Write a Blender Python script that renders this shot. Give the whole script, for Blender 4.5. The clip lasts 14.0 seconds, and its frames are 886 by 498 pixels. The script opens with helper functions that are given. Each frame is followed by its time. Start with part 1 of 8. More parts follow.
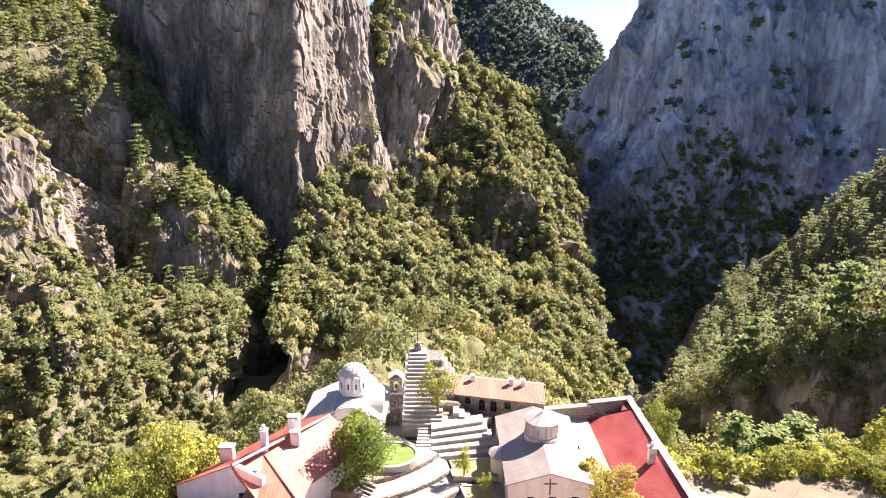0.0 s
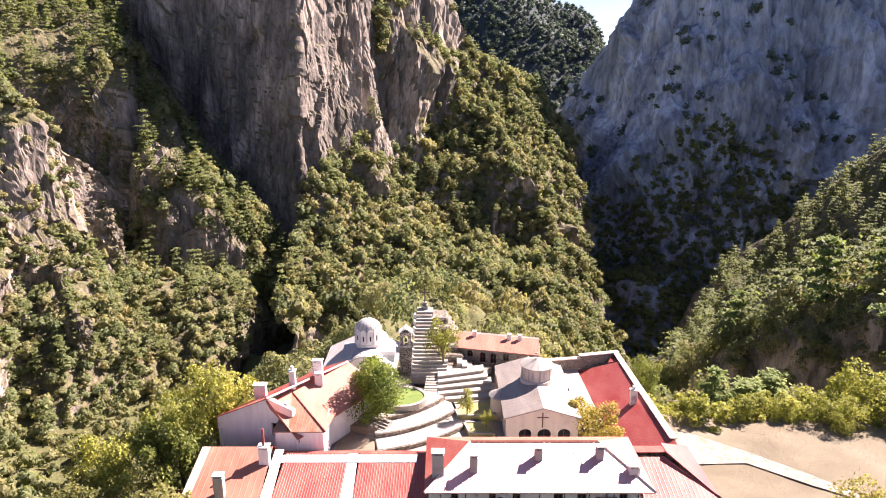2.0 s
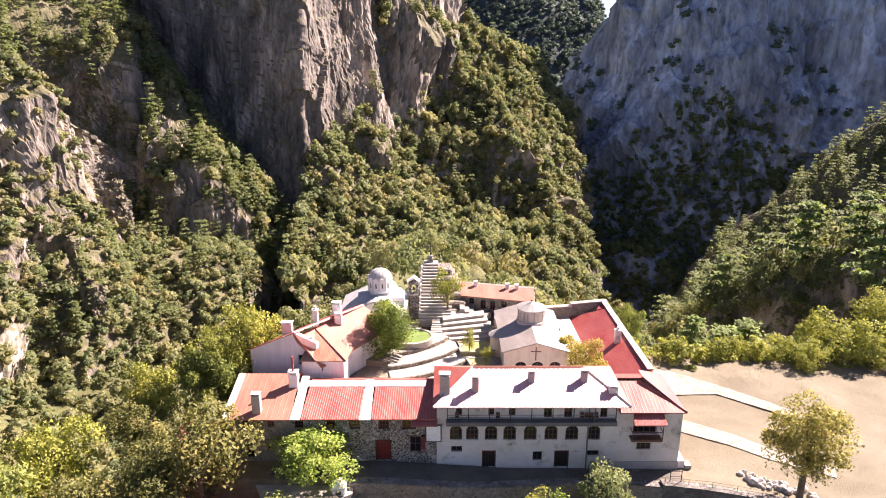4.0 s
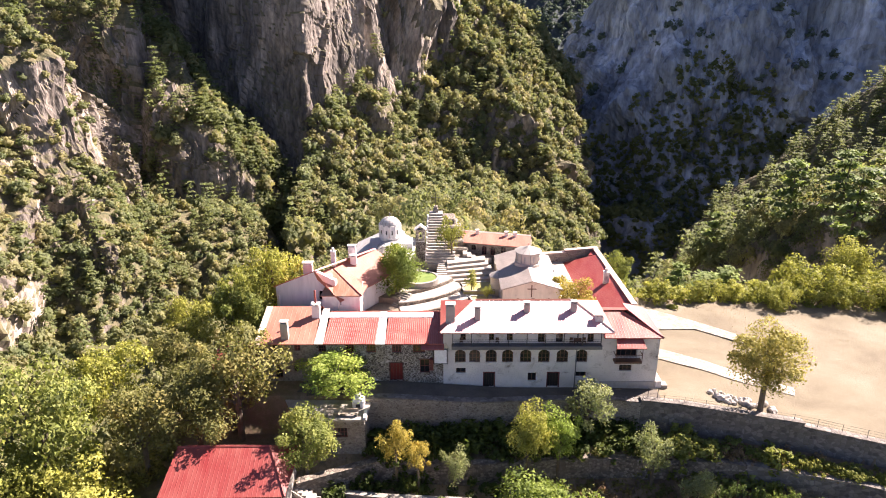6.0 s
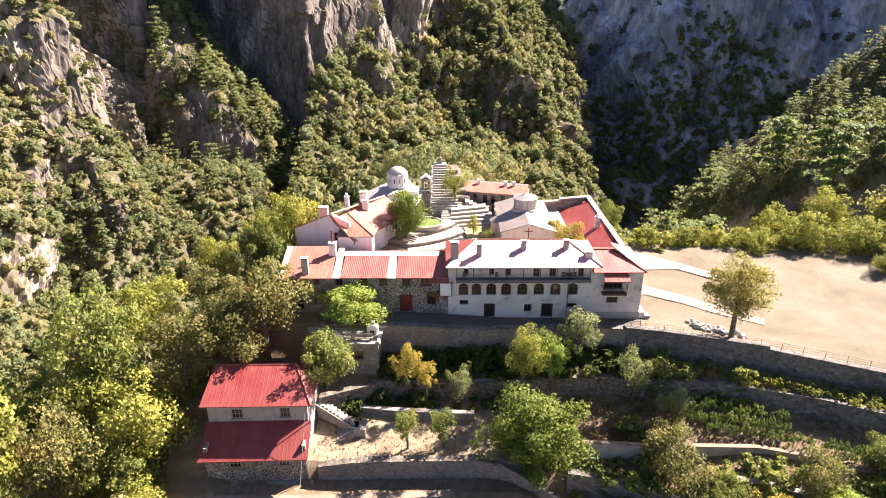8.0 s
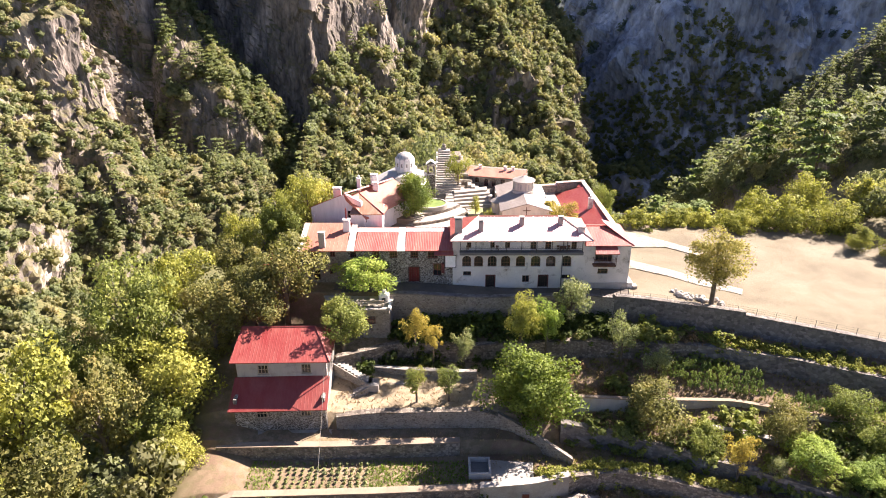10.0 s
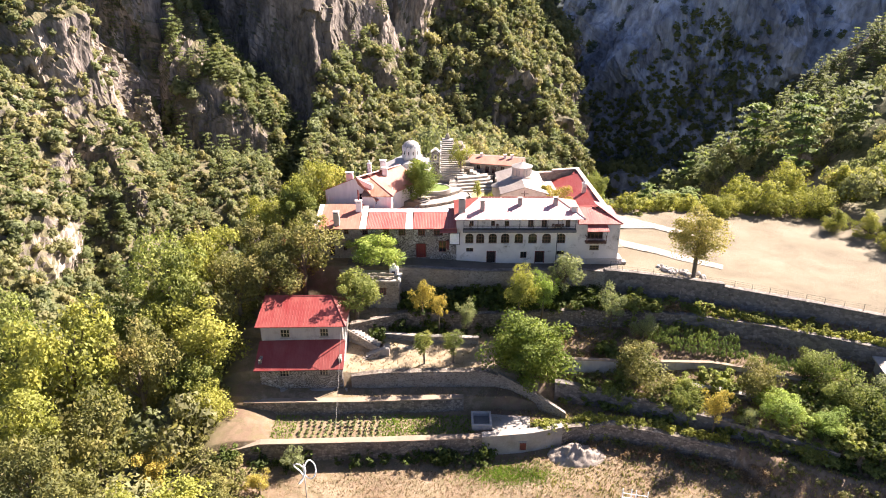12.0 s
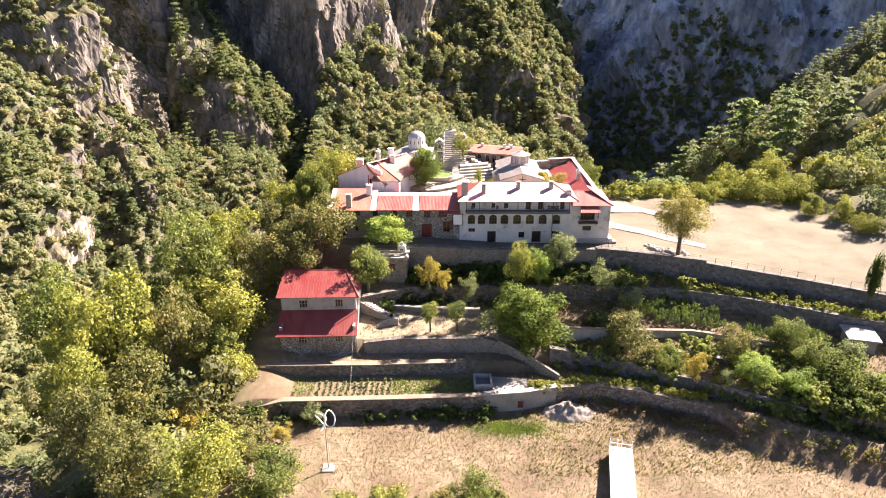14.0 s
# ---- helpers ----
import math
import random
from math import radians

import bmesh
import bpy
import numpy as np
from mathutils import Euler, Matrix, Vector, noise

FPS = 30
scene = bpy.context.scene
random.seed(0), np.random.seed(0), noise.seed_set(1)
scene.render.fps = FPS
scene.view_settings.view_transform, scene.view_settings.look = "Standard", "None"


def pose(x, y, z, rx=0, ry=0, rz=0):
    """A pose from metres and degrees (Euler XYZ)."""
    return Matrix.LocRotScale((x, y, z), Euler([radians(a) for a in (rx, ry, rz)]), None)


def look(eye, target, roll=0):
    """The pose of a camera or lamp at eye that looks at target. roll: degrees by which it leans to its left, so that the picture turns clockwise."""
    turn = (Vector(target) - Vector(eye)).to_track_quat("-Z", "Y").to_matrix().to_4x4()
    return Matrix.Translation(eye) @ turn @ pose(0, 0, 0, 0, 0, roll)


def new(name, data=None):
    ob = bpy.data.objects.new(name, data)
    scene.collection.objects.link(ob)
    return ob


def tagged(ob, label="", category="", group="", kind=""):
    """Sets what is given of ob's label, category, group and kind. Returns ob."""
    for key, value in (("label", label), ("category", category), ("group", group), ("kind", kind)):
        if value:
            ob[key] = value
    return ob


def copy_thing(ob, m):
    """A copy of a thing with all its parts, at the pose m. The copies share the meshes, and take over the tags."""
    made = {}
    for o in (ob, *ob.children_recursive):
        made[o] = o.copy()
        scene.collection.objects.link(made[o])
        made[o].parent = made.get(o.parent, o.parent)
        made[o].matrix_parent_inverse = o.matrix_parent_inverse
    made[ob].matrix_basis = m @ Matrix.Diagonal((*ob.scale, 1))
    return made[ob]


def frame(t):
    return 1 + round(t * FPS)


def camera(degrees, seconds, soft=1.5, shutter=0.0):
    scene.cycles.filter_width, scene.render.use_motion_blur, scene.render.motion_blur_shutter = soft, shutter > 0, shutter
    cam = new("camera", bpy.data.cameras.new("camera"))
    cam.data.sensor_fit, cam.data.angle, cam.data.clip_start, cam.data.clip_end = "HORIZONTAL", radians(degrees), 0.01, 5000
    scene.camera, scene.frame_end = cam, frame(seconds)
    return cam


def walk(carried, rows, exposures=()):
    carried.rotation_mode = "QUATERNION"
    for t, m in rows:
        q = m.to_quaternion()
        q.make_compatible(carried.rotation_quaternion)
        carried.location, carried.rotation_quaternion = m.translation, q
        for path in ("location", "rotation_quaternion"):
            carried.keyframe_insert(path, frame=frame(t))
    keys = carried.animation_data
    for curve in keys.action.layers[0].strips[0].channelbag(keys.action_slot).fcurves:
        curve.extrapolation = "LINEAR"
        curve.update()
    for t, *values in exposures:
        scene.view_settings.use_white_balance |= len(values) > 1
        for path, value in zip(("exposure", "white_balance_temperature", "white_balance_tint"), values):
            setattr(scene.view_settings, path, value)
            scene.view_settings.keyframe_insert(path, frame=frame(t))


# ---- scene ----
cam = camera(67.9, 14.0, soft=1.0)
METRES, EYE, TILT, LEAN, TURN = 72.0, 49.7, -14.0, 0.0, 0.0
ROWS = [
    (0.0, 0.0, 0.0, 0.0, 0.0, 0.0, -0.0),
    (0.5, -0.0019, -0.0295, -0.0095, 0.0, -0.04, 0.03),
    (1.0, -0.0053, -0.0634, -0.0196, -0.01, -0.26, 0.02),
    (1.5, -0.0077, -0.0979, -0.0308, -0.01, -0.65, 0.04),
    (2.0, -0.0101, -0.1345, -0.0413, -0.01, -1.08, 0.05),
    (2.5, -0.0127, -0.1701, -0.0519, -0.0, -1.52, 0.06),
    (5.0, -0.0255, -0.3471, -0.0974, -0.01, -4.6, 0.06),
    (5.5, -0.0286, -0.3812, -0.1056, -0.01, -5.33, 0.08),
    (6.0, -0.0308, -0.4154, -0.1131, -0.0, -6.11, 0.07),
    (6.5, -0.0334, -0.4489, -0.1204, -0.01, -6.9, 0.07),
    (7.0, -0.0358, -0.4823, -0.1277, -0.02, -7.67, 0.07),
    (7.5, -0.0389, -0.5165, -0.1344, -0.02, -8.46, 0.08),
    (8.0, -0.0415, -0.5498, -0.1416, -0.02, -9.23, 0.09),
    (10.5, -0.0557, -0.7184, -0.1799, -0.01, -9.4, 0.06),
    (11.0, -0.0586, -0.7535, -0.1877, -0.01, -9.41, 0.05),
    (11.5, -0.0617, -0.7891, -0.1955, -0.02, -9.4, 0.06),
    (12.0, -0.0646, -0.8249, -0.2035, -0.02, -9.39, 0.06),
    (12.5, -0.0674, -0.8611, -0.2115, -0.02, -9.38, 0.06),
    (13.0, -0.07, -0.8951, -0.2189, -0.02, -9.38, 0.06),
    (13.5, -0.0729, -0.9319, -0.2267, -0.02, -9.38, 0.06),
    (14.0, -0.0758, -0.9686, -0.2346, -0.02, -9.37, 0.05),
]
walk(cam, [(t, pose(0, 0, EYE, TILT, LEAN, TURN) @ pose(METRES * x, METRES * y, METRES * z, 90 + pitch, roll, yaw)) for t, x, y, z, yaw, pitch, roll in ROWS],
     exposures=[(0.0, 2.26, 6400, 23), (2.5, 2.03, 6550, 28), (5.0, 2.06, 6550, 25), (14.0, 2.16, 6500, 20)])

# ---- sky and sun: late morning, sun ahead to the right ----
SUN_AZIMUTH, SUN_ELEVATION = 54.0, 39.0
world = bpy.data.worlds.new("sky")
scene.world = world
world.use_nodes = True
sky = world.node_tree.nodes.new("ShaderNodeTexSky")
sky.sky_type = "NISHITA"
sky.sun_disc = False
sky.sun_elevation = radians(SUN_ELEVATION)
sky.sun_rotation = radians(SUN_AZIMUTH)
sky.altitude = 1500
sky.air_density, sky.dust_density, sky.ozone_density = 0.6, 1.3, 1.0
back = world.node_tree.nodes["Background"]
back.inputs["Strength"].default_value = 0.05
world.node_tree.links.new(sky.outputs["Color"], back.inputs["Color"])
sun = new("sun", bpy.data.lights.new("sun", "SUN"))
sun.data.energy = 5.0
sun.data.angle = radians(0.55)
sun.data.color = (1.0, 0.91, 0.78)
az, el = radians(SUN_AZIMUTH), radians(SUN_ELEVATION)
TO_SUN = Vector((math.sin(az) * math.cos(el), math.cos(az) * math.cos(el), math.sin(el)))
sun.matrix_world = look(TO_SUN * 300, (0, 0, 0))


# ---- materials ----
def material(name, rough=0.8, metal=0.0):
    m = bpy.data.materials.new(name)
    m.use_nodes = True
    bsdf = m.node_tree.nodes["Principled BSDF"]
    bsdf.inputs["Roughness"].default_value = rough
    bsdf.inputs["Metallic"].default_value = metal
    return m, m.node_tree, bsdf


def coords(tree, scale=(1, 1, 1)):
    geo = tree.nodes.new("ShaderNodeNewGeometry")
    mp = tree.nodes.new("ShaderNodeMapping")
    mp.inputs["Scale"].default_value = scale
    tree.links.new(geo.outputs["Position"], mp.inputs["Vector"])
    return mp.outputs["Vector"]


def noise_node(tree, vec, scale, detail=4.0, rough=0.6, dist=0.0):
    n = tree.nodes.new("ShaderNodeTexNoise")
    n.inputs["Scale"].default_value = scale
    n.inputs["Detail"].default_value = detail
    n.inputs["Roughness"].default_value = rough
    n.inputs["Distortion"].default_value = dist
    tree.links.new(vec, n.inputs["Vector"])
    return n.outputs["Fac"]


def ramp(tree, fac, stops):
    r = tree.nodes.new("ShaderNodeValToRGB")
    e = r.color_ramp.elements
    while len(e) < len(stops):
        e.new(0.5)
    for i, (p, c) in enumerate(stops):
        e[i].position = p
        e[i].color = (*c, 1) if not isinstance(c, (int, float)) else (c, c, c, 1)
    tree.links.new(fac, r.inputs["Fac"])
    return r.outputs["Color"]


def blend(tree, fac, a, b, mode="MIX"):
    m = tree.nodes.new("ShaderNodeMix")
    m.data_type, m.blend_type = "RGBA", mode
    for key, v in ((0, fac), (6, a), (7, b)):
        if isinstance(v, (int, float)):
            m.inputs[key].default_value = v
        elif isinstance(v, tuple):
            m.inputs[key].default_value = (*v, 1)
        else:
            tree.links.new(v, m.inputs[key])
    return m.outputs[2]


def bump(tree, bsdf, height, strength=0.5, distance=0.1):
    b = tree.nodes.new("ShaderNodeBump")
    b.inputs["Strength"].default_value = strength
    b.inputs["Distance"].default_value = distance
    tree.links.new(height, b.inputs["Height"])
    tree.links.new(b.outputs["Normal"], bsdf.inputs["Normal"])


def up_factor(tree, lo, hi):
    geo = tree.nodes.new("ShaderNodeNewGeometry")
    sep = tree.nodes.new("ShaderNodeSeparateXYZ")
    tree.links.new(geo.outputs["Normal"], sep.inputs[0])
    mr = tree.nodes.new("ShaderNodeMapRange")
    mr.inputs["From Min"].default_value, mr.inputs["From Max"].default_value = lo, hi
    tree.links.new(sep.outputs["Z"], mr.inputs["Value"])
    return mr.outputs[0]


def rock_material(name, light, mid, dark, scale=1.0, soil_at=0.55, streaks=0.7, grain=0.8):
    m, t, b = material(name, 0.9)
    v = coords(t, (1, 1, 0.35))
    big = noise_node(t, v, 0.035 * scale, 5, 0.6, 0.6)
    fine = noise_node(t, v, 0.4 * scale, 8, 0.65)
    streak = noise_node(t, coords(t, (1, 1, 0.08)), 0.22 * scale, 6, 0.6, 0.3)
    c = ramp(t, big, [(0.34, dark), (0.50, mid), (0.67, light)])
    c = blend(t, streaks, c, ramp(t, streak, [(0.35, 0.45), (0.5, 0.9), (0.68, 1.15)]), "MULTIPLY")
    c = blend(t, grain, c, ramp(t, fine, [(0.34, 0.38), (0.5, 0.95), (0.66, 1.3)]), "MULTIPLY")
    soil = ramp(t, noise_node(t, coords(t), 0.25, 5), [(0.35, (0.075, 0.075, 0.035)), (0.6, (0.15, 0.125, 0.065))])
    c = blend(t, up_factor(t, soil_at - 0.3, soil_at), c, soil)
    t.links.new(c, b.inputs["Base Color"])
    bump(t, b, fine, 0.8, 1.0)
    return m


def simple(name, col, col2, scale=1.0, rough=0.8, relief=0.02, metal=0.0, strength=0.4):
    m, t, b = material(name, rough, metal)
    v = coords(t)
    n1 = noise_node(t, v, 0.35 * scale, 5, 0.6)
    n2 = noise_node(t, v, 3.5 * scale, 6, 0.65)
    c = blend(t, ramp(t, n1, [(0.35, 0.0), (0.65, 1.0)]), col, col2)
    c = blend(t, 0.5, c, ramp(t, n2, [(0.3, 0.72), (0.7, 1.18)]), "MULTIPLY")
    t.links.new(c, b.inputs["Base Color"])
    bump(t, b, n2, strength, relief)
    return m


def leaf_material(name, cols, patch=0.06, by_tree=False, thin=0.3):
    m, t, b = material(name, 0.75)
    b.inputs["Specular IOR Level"].default_value = 0.25
    geo = t.nodes.new("ShaderNodeNewGeometry")
    v = coords(t)
    n1 = noise_node(t, v, patch, 3, 0.7)
    n2 = noise_node(t, v, 0.22, 2, 0.5)
    stops = [(0.3 + 0.4 * i / max(1, len(cols) - 1), c) for i, c in enumerate(cols)]
    fac = blend(t, 0.45, n1, n2)
    if by_tree:
        tone = t.nodes.new("ShaderNodeAttribute")
        tone.attribute_name = "tone"
        fac = blend(t, 0.5, n1, ramp(t, tone.outputs["Fac"], [(0.0, 0.32), (1.0, 0.68)]))
    c = ramp(t, fac, stops)
    c = blend(t, 1.0, c, ramp(t, geo.outputs["Random Per Island"], [(0.0, 0.85 if by_tree else 0.72), (1.0, 1.15 if by_tree else 1.28)]), "MULTIPLY")
    t.links.new(c, b.inputs["Base Color"])
    tr = t.nodes.new("ShaderNodeBsdfTranslucent")
    t.links.new(blend(t, 1.0, c, (1.4, 1.45, 0.95), "MULTIPLY"), tr.inputs["Color"])
    mx = t.nodes.new("ShaderNodeMixShader")
    mx.inputs[0].default_value = thin
    t.links.new(b.outputs[0], mx.inputs[1])
    t.links.new(tr.outputs[0], mx.inputs[2])
    t.links.new(mx.outputs[0], t.nodes["Material Output"].inputs["Surface"])
    return m


ROCK = rock_material("limestone", (0.54, 0.44, 0.37), (0.25, 0.208, 0.18), (0.09, 0.077, 0.071))
# Gorge wall: blue of the distant haze painted into the limestone's base colour.
ROCK_HAZED = rock_material("hazed_limestone", (0.62, 0.68, 0.77), (0.37, 0.42, 0.50), (0.16, 0.185, 0.23), 0.33, 3.0, 0.8, 0.7)
LEAF_FOREST = leaf_material("forest_leaves", [(0.12, 0.15, 0.075), (0.185, 0.205, 0.10), (0.255, 0.24, 0.118), (0.33, 0.275, 0.135)], by_tree=True, thin=0.42)
# Bluish tint of distance haze is mixed into the far leaves' green.
LEAF_FAR = leaf_material("hazed_far_leaves", [(0.085, 0.12, 0.105), (0.105, 0.14, 0.115), (0.125, 0.16, 0.12)], patch=0.02, by_tree=True, thin=0.3)
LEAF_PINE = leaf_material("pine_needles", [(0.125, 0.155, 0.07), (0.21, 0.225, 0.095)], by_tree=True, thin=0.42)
# Far slope: dark woods with the haze's blue put into the base colour.
FAR_SLOPE = simple("hazed_far_slope", (0.032, 0.047, 0.057), (0.046, 0.063, 0.07), 0.12, 0.95, 0.4)
BARK = simple("bark", (0.10, 0.075, 0.05), (0.16, 0.13, 0.10), 2.0, 0.95, 0.05)


def ground_material():
    m, t, b = material("dry_ground", 0.95)
    v = coords(t)
    n1 = noise_node(t, v, 0.10, 5, 0.6, 0.4)
    n2 = noise_node(t, v, 0.9, 6, 0.65)
    n3 = noise_node(t, v, 7.0, 4, 0.7)
    c = ramp(t, n1, [(0.32, (0.15, 0.092, 0.062)), (0.48, (0.235, 0.165, 0.105)), (0.62, (0.31, 0.23, 0.15))])
    grass = ramp(t, n2, [(0.3, (0.08, 0.08, 0.03)), (0.7, (0.19, 0.15, 0.08))])
    c = blend(t, ramp(t, n2, [(0.45, 0.0), (0.6, 0.8)]), c, grass)
    c = blend(t, 0.6, c, ramp(t, n3, [(0.3, 0.6), (0.7, 1.25)]), "MULTIPLY")
    pos = t.nodes.new("ShaderNodeSeparateXYZ")
    t.links.new(coords(t), pos.inputs[0])
    mask = None
    for sock, lo, hi in ((pos.outputs["X"], 22.0, 30.0), (pos.outputs["Z"], -3.6, -2.8), (pos.outputs["Z"], 3.0, 2.0), (pos.outputs["Y"], 84.0, 74.0)):
        mr = t.nodes.new("ShaderNodeMapRange")
        mr.inputs["From Min"].default_value, mr.inputs["From Max"].default_value = lo, hi
        t.links.new(sock, mr.inputs["Value"])
        mask = mr.outputs[0] if mask is None else blend(t, 1.0, mask, mr.outputs[0], "MULTIPLY")
    sandy = ramp(t, n1, [(0.3, (0.135, 0.108, 0.07)), (0.5, (0.18, 0.15, 0.10)), (0.7, (0.22, 0.19, 0.135))])
    c = blend(t, mask, c, blend(t, 0.35, sandy, ramp(t, n3, [(0.3, 0.7), (0.7, 1.2)]), "MULTIPLY"))
    def band_mask(tests):
        out = None
        for sock, lo, hi in tests:
            mr = t.nodes.new("ShaderNodeMapRange")
            mr.inputs["From Min"].default_value, mr.inputs["From Max"].default_value = lo, hi
            t.links.new(sock, mr.inputs["Value"])
            out = mr.outputs[0] if out is None else blend(t, 1.0, out, mr.outputs[0], "MULTIPLY")
        return out

    X, Y, Z = (pos.outputs[k] for k in "XYZ")
    dug = ramp(t, n2, [(0.3, (0.12, 0.08, 0.054)), (0.5, (0.21, 0.145, 0.095)), (0.7, (0.31, 0.235, 0.15))])
    c = blend(t, band_mask([(Z, -13.0, -12.2), (Z, -3.6, -4.2), (Y, 8.0, 10.0), (X, 4.0, 10.0)]), c, dug)
    c = blend(t, band_mask([(Z, -16.9, -16.0), (Z, -12.0, -12.6), (Y, -8.0, -2.0), (X, 16.0, 26.0)]), c, dug)
    straw = ramp(t, n2, [(0.3, (0.25, 0.185, 0.115)), (0.5, (0.33, 0.255, 0.165)), (0.7, (0.40, 0.33, 0.23))])
    c = blend(t, band_mask([(X, -24.0, -20.0), (X, 9.0, 4.0), (Z, -10.6, -9.6), (Z, -7.0, -7.6), (Y, 22.0, 24.0), (Y, 40.0, 38.0)]), c, blend(t, 0.6, straw, ramp(t, n3, [(0.3, 0.6), (0.7, 1.25)]), "MULTIPLY"))
    litter = ramp(t, n2, [(0.3, (0.055, 0.06, 0.022)), (0.5, (0.10, 0.10, 0.036)), (0.7, (0.17, 0.14, 0.06))])
    for tests in ([(X, -36.0, -40.0)], [(Y, 86.0, 92.0)], [(X, 84.0, 90.0)]):
        c = blend(t, band_mask(tests), c, litter)
    rock = ramp(t, n2, [(0.3, (0.17, 0.14, 0.11)), (0.7, (0.36, 0.31, 0.26))])
    c = blend(t, up_factor(t, 0.62, 0.45), c, rock)
    t.links.new(c, b.inputs["Base Color"])
    bump(t, b, n3, 0.6, 0.12)
    return m


GROUND = ground_material()


# ---- noise on arrays ----
def hash3(i, j, k, seed):
    n = (i * 374761393 + j * 668265263 + k * 2147483647 + seed * 974634777) & 0x7FFFFFFF
    n = ((n ^ (n >> 13)) * 1274126177) & 0x7FFFFFFF
    n = ((n ^ (n >> 16)) * 374761393) & 0x7FFFFFFF
    return (n & 0xFFFFFF) / float(0xFFFFFF)


def vnoise(p, seed=0):
    f = np.floor(p)
    i = f.astype(np.int64)
    u = p - f
    u = u * u * (3 - 2 * u)
    out = 0
    for dx in (0, 1):
        for dy in (0, 1):
            for dz in (0, 1):
                w = (u[..., 0] if dx else 1 - u[..., 0]) * (u[..., 1] if dy else 1 - u[..., 1]) * (u[..., 2] if dz else 1 - u[..., 2])
                out = out + w * hash3(i[..., 0] + dx, i[..., 1] + dy, i[..., 2] + dz, seed)
    return out * 2 - 1


def fractal(p, octaves=4, gain=0.5, seed=0):
    out, a = 0, 1.0
    for o in range(octaves):
        out = out + a * vnoise(p * 2.03 ** o, seed + o)
        a *= gain
    return out


def ridged(p, octaves=4, gain=0.5, seed=0):
    out, a = 0, 1.0
    for o in range(octaves):
        out = out + a * (1 - 2 * np.abs(vnoise(p * 2.03 ** o, seed + o)))
        a *= gain
    return out


def facets(p, seed=0):
    """Broken blocks: each cell of a Voronoi pattern has its own height and tilt."""
    f = np.floor(p).astype(np.int64)
    best = np.full(p.shape[:-1], 9.0)
    out = np.zeros(p.shape[:-1])
    for dx in (-1, 0, 1):
        for dy in (-1, 0, 1):
            for dz in (-1, 0, 1):
                i, j, k = f[..., 0] + dx, f[..., 1] + dy, f[..., 2] + dz
                h = [hash3(i, j, k, seed + 7 * q) for q in range(5)]
                ox, oy, oz = p[..., 0] - i - h[0], p[..., 1] - j - h[1], p[..., 2] - k - h[2]
                d = ox * ox + oy * oy + oz * oz
                v = h[3] - 0.5 + 0.9 * ((h[4] - 0.5) * ox + (h[0] - 0.5) * oy + (h[3] - 0.5) * oz)
                out = np.where(d < best, v, out)
                best = np.minimum(d, best)
    return out


def part(name, bm, mat, parent=None, label=""):
    me = bpy.data.meshes.new(name)
    bm.to_mesh(me)
    bm.free()
    if mat:
        me.materials.append(mat)
    ob = new(name, me)
    if parent:
        ob.parent = parent
    if label:
        tagged(ob, label)
    return ob


def array_mesh(name, verts, faces, mat, smooth=True):
    """A mesh object from arrays of corners and of triangles or quads."""
    me = bpy.data.meshes.new(name)
    n, k = faces.shape
    me.vertices.add(len(verts))
    me.vertices.foreach_set("co", np.asarray(verts, dtype=np.float32).ravel())
    me.loops.add(n * k)
    me.loops.foreach_set("vertex_index", faces.astype(np.int32).ravel())
    me.polygons.add(n)
    me.polygons.foreach_set("loop_start", np.arange(0, n * k, k, dtype=np.int32))
    me.polygons.foreach_set("loop_total", np.full(n, k, dtype=np.int32))
    me.update(calc_edges=True)
    me.polygons.foreach_set("use_smooth", np.full(n, smooth, dtype=bool))
    me.materials.append(mat)
    return new(name, me)


def grid_faces(nu, nv):
    a = np.arange(nu * nv).reshape(nu, nv)
    return np.stack([a[:-1, :-1].ravel(), a[1:, :-1].ravel(), a[1:, 1:].ravel(), a[:-1, 1:].ravel()], 1)


# ---- the ground: terraces in front, plateau, ravine all round ----
def line(x, pts):
    return np.interp(x, [p[0] for p in pts], [p[1] for p in pts])


W1 = [(-14, 43.2), (0, 43.2), (12, 44.2), (20, 44.4), (29, 43.2), (43.5, 39.7), (58, 34.3), (66, 31.0), (80, 25.0)]
W2 = [(-30, 33.0), (-20, 34.0), (-11, 38.0), (1, 37.3), (15, 39.0), (23, 38.8), (34, 38.0), (48, 33.8), (62, 27.2), (80, 19.5)]
W3 = [(-40, 25.0), (-22, 25.4), (2, 26.0), (8, 25.0), (14, 25.6), (21, 24.0), (33, 18.9), (41, 15.6), (48, 11.6), (62, 5.5), (80, -2)]
W4 = [(-45, 20.8), (-34, 21.4), (-18, 21.6), (-2, 22.4), (8, 22.6), (14, 22.8), (21, 22.0), (33, 16.9), (41, 13.6), (48, 9.6), (62, 3.5), (80, -4)]
W5 = [(-45, 12.5), (-38, 13.0), (-31, 14.2), (-13, 14.8), (1, 15.5), (8, 16.3), (14, 17.9), (20, 18.8), (28, 16.6), (36, 13.6), (48, 8.0), (62, 2), (80, -6)]
ROAD = [(-32, 1.0), (-9, 1.0), (4, 0.0), (30, -0.3), (44, -0.9), (60, -1.7), (80, -2.0)]

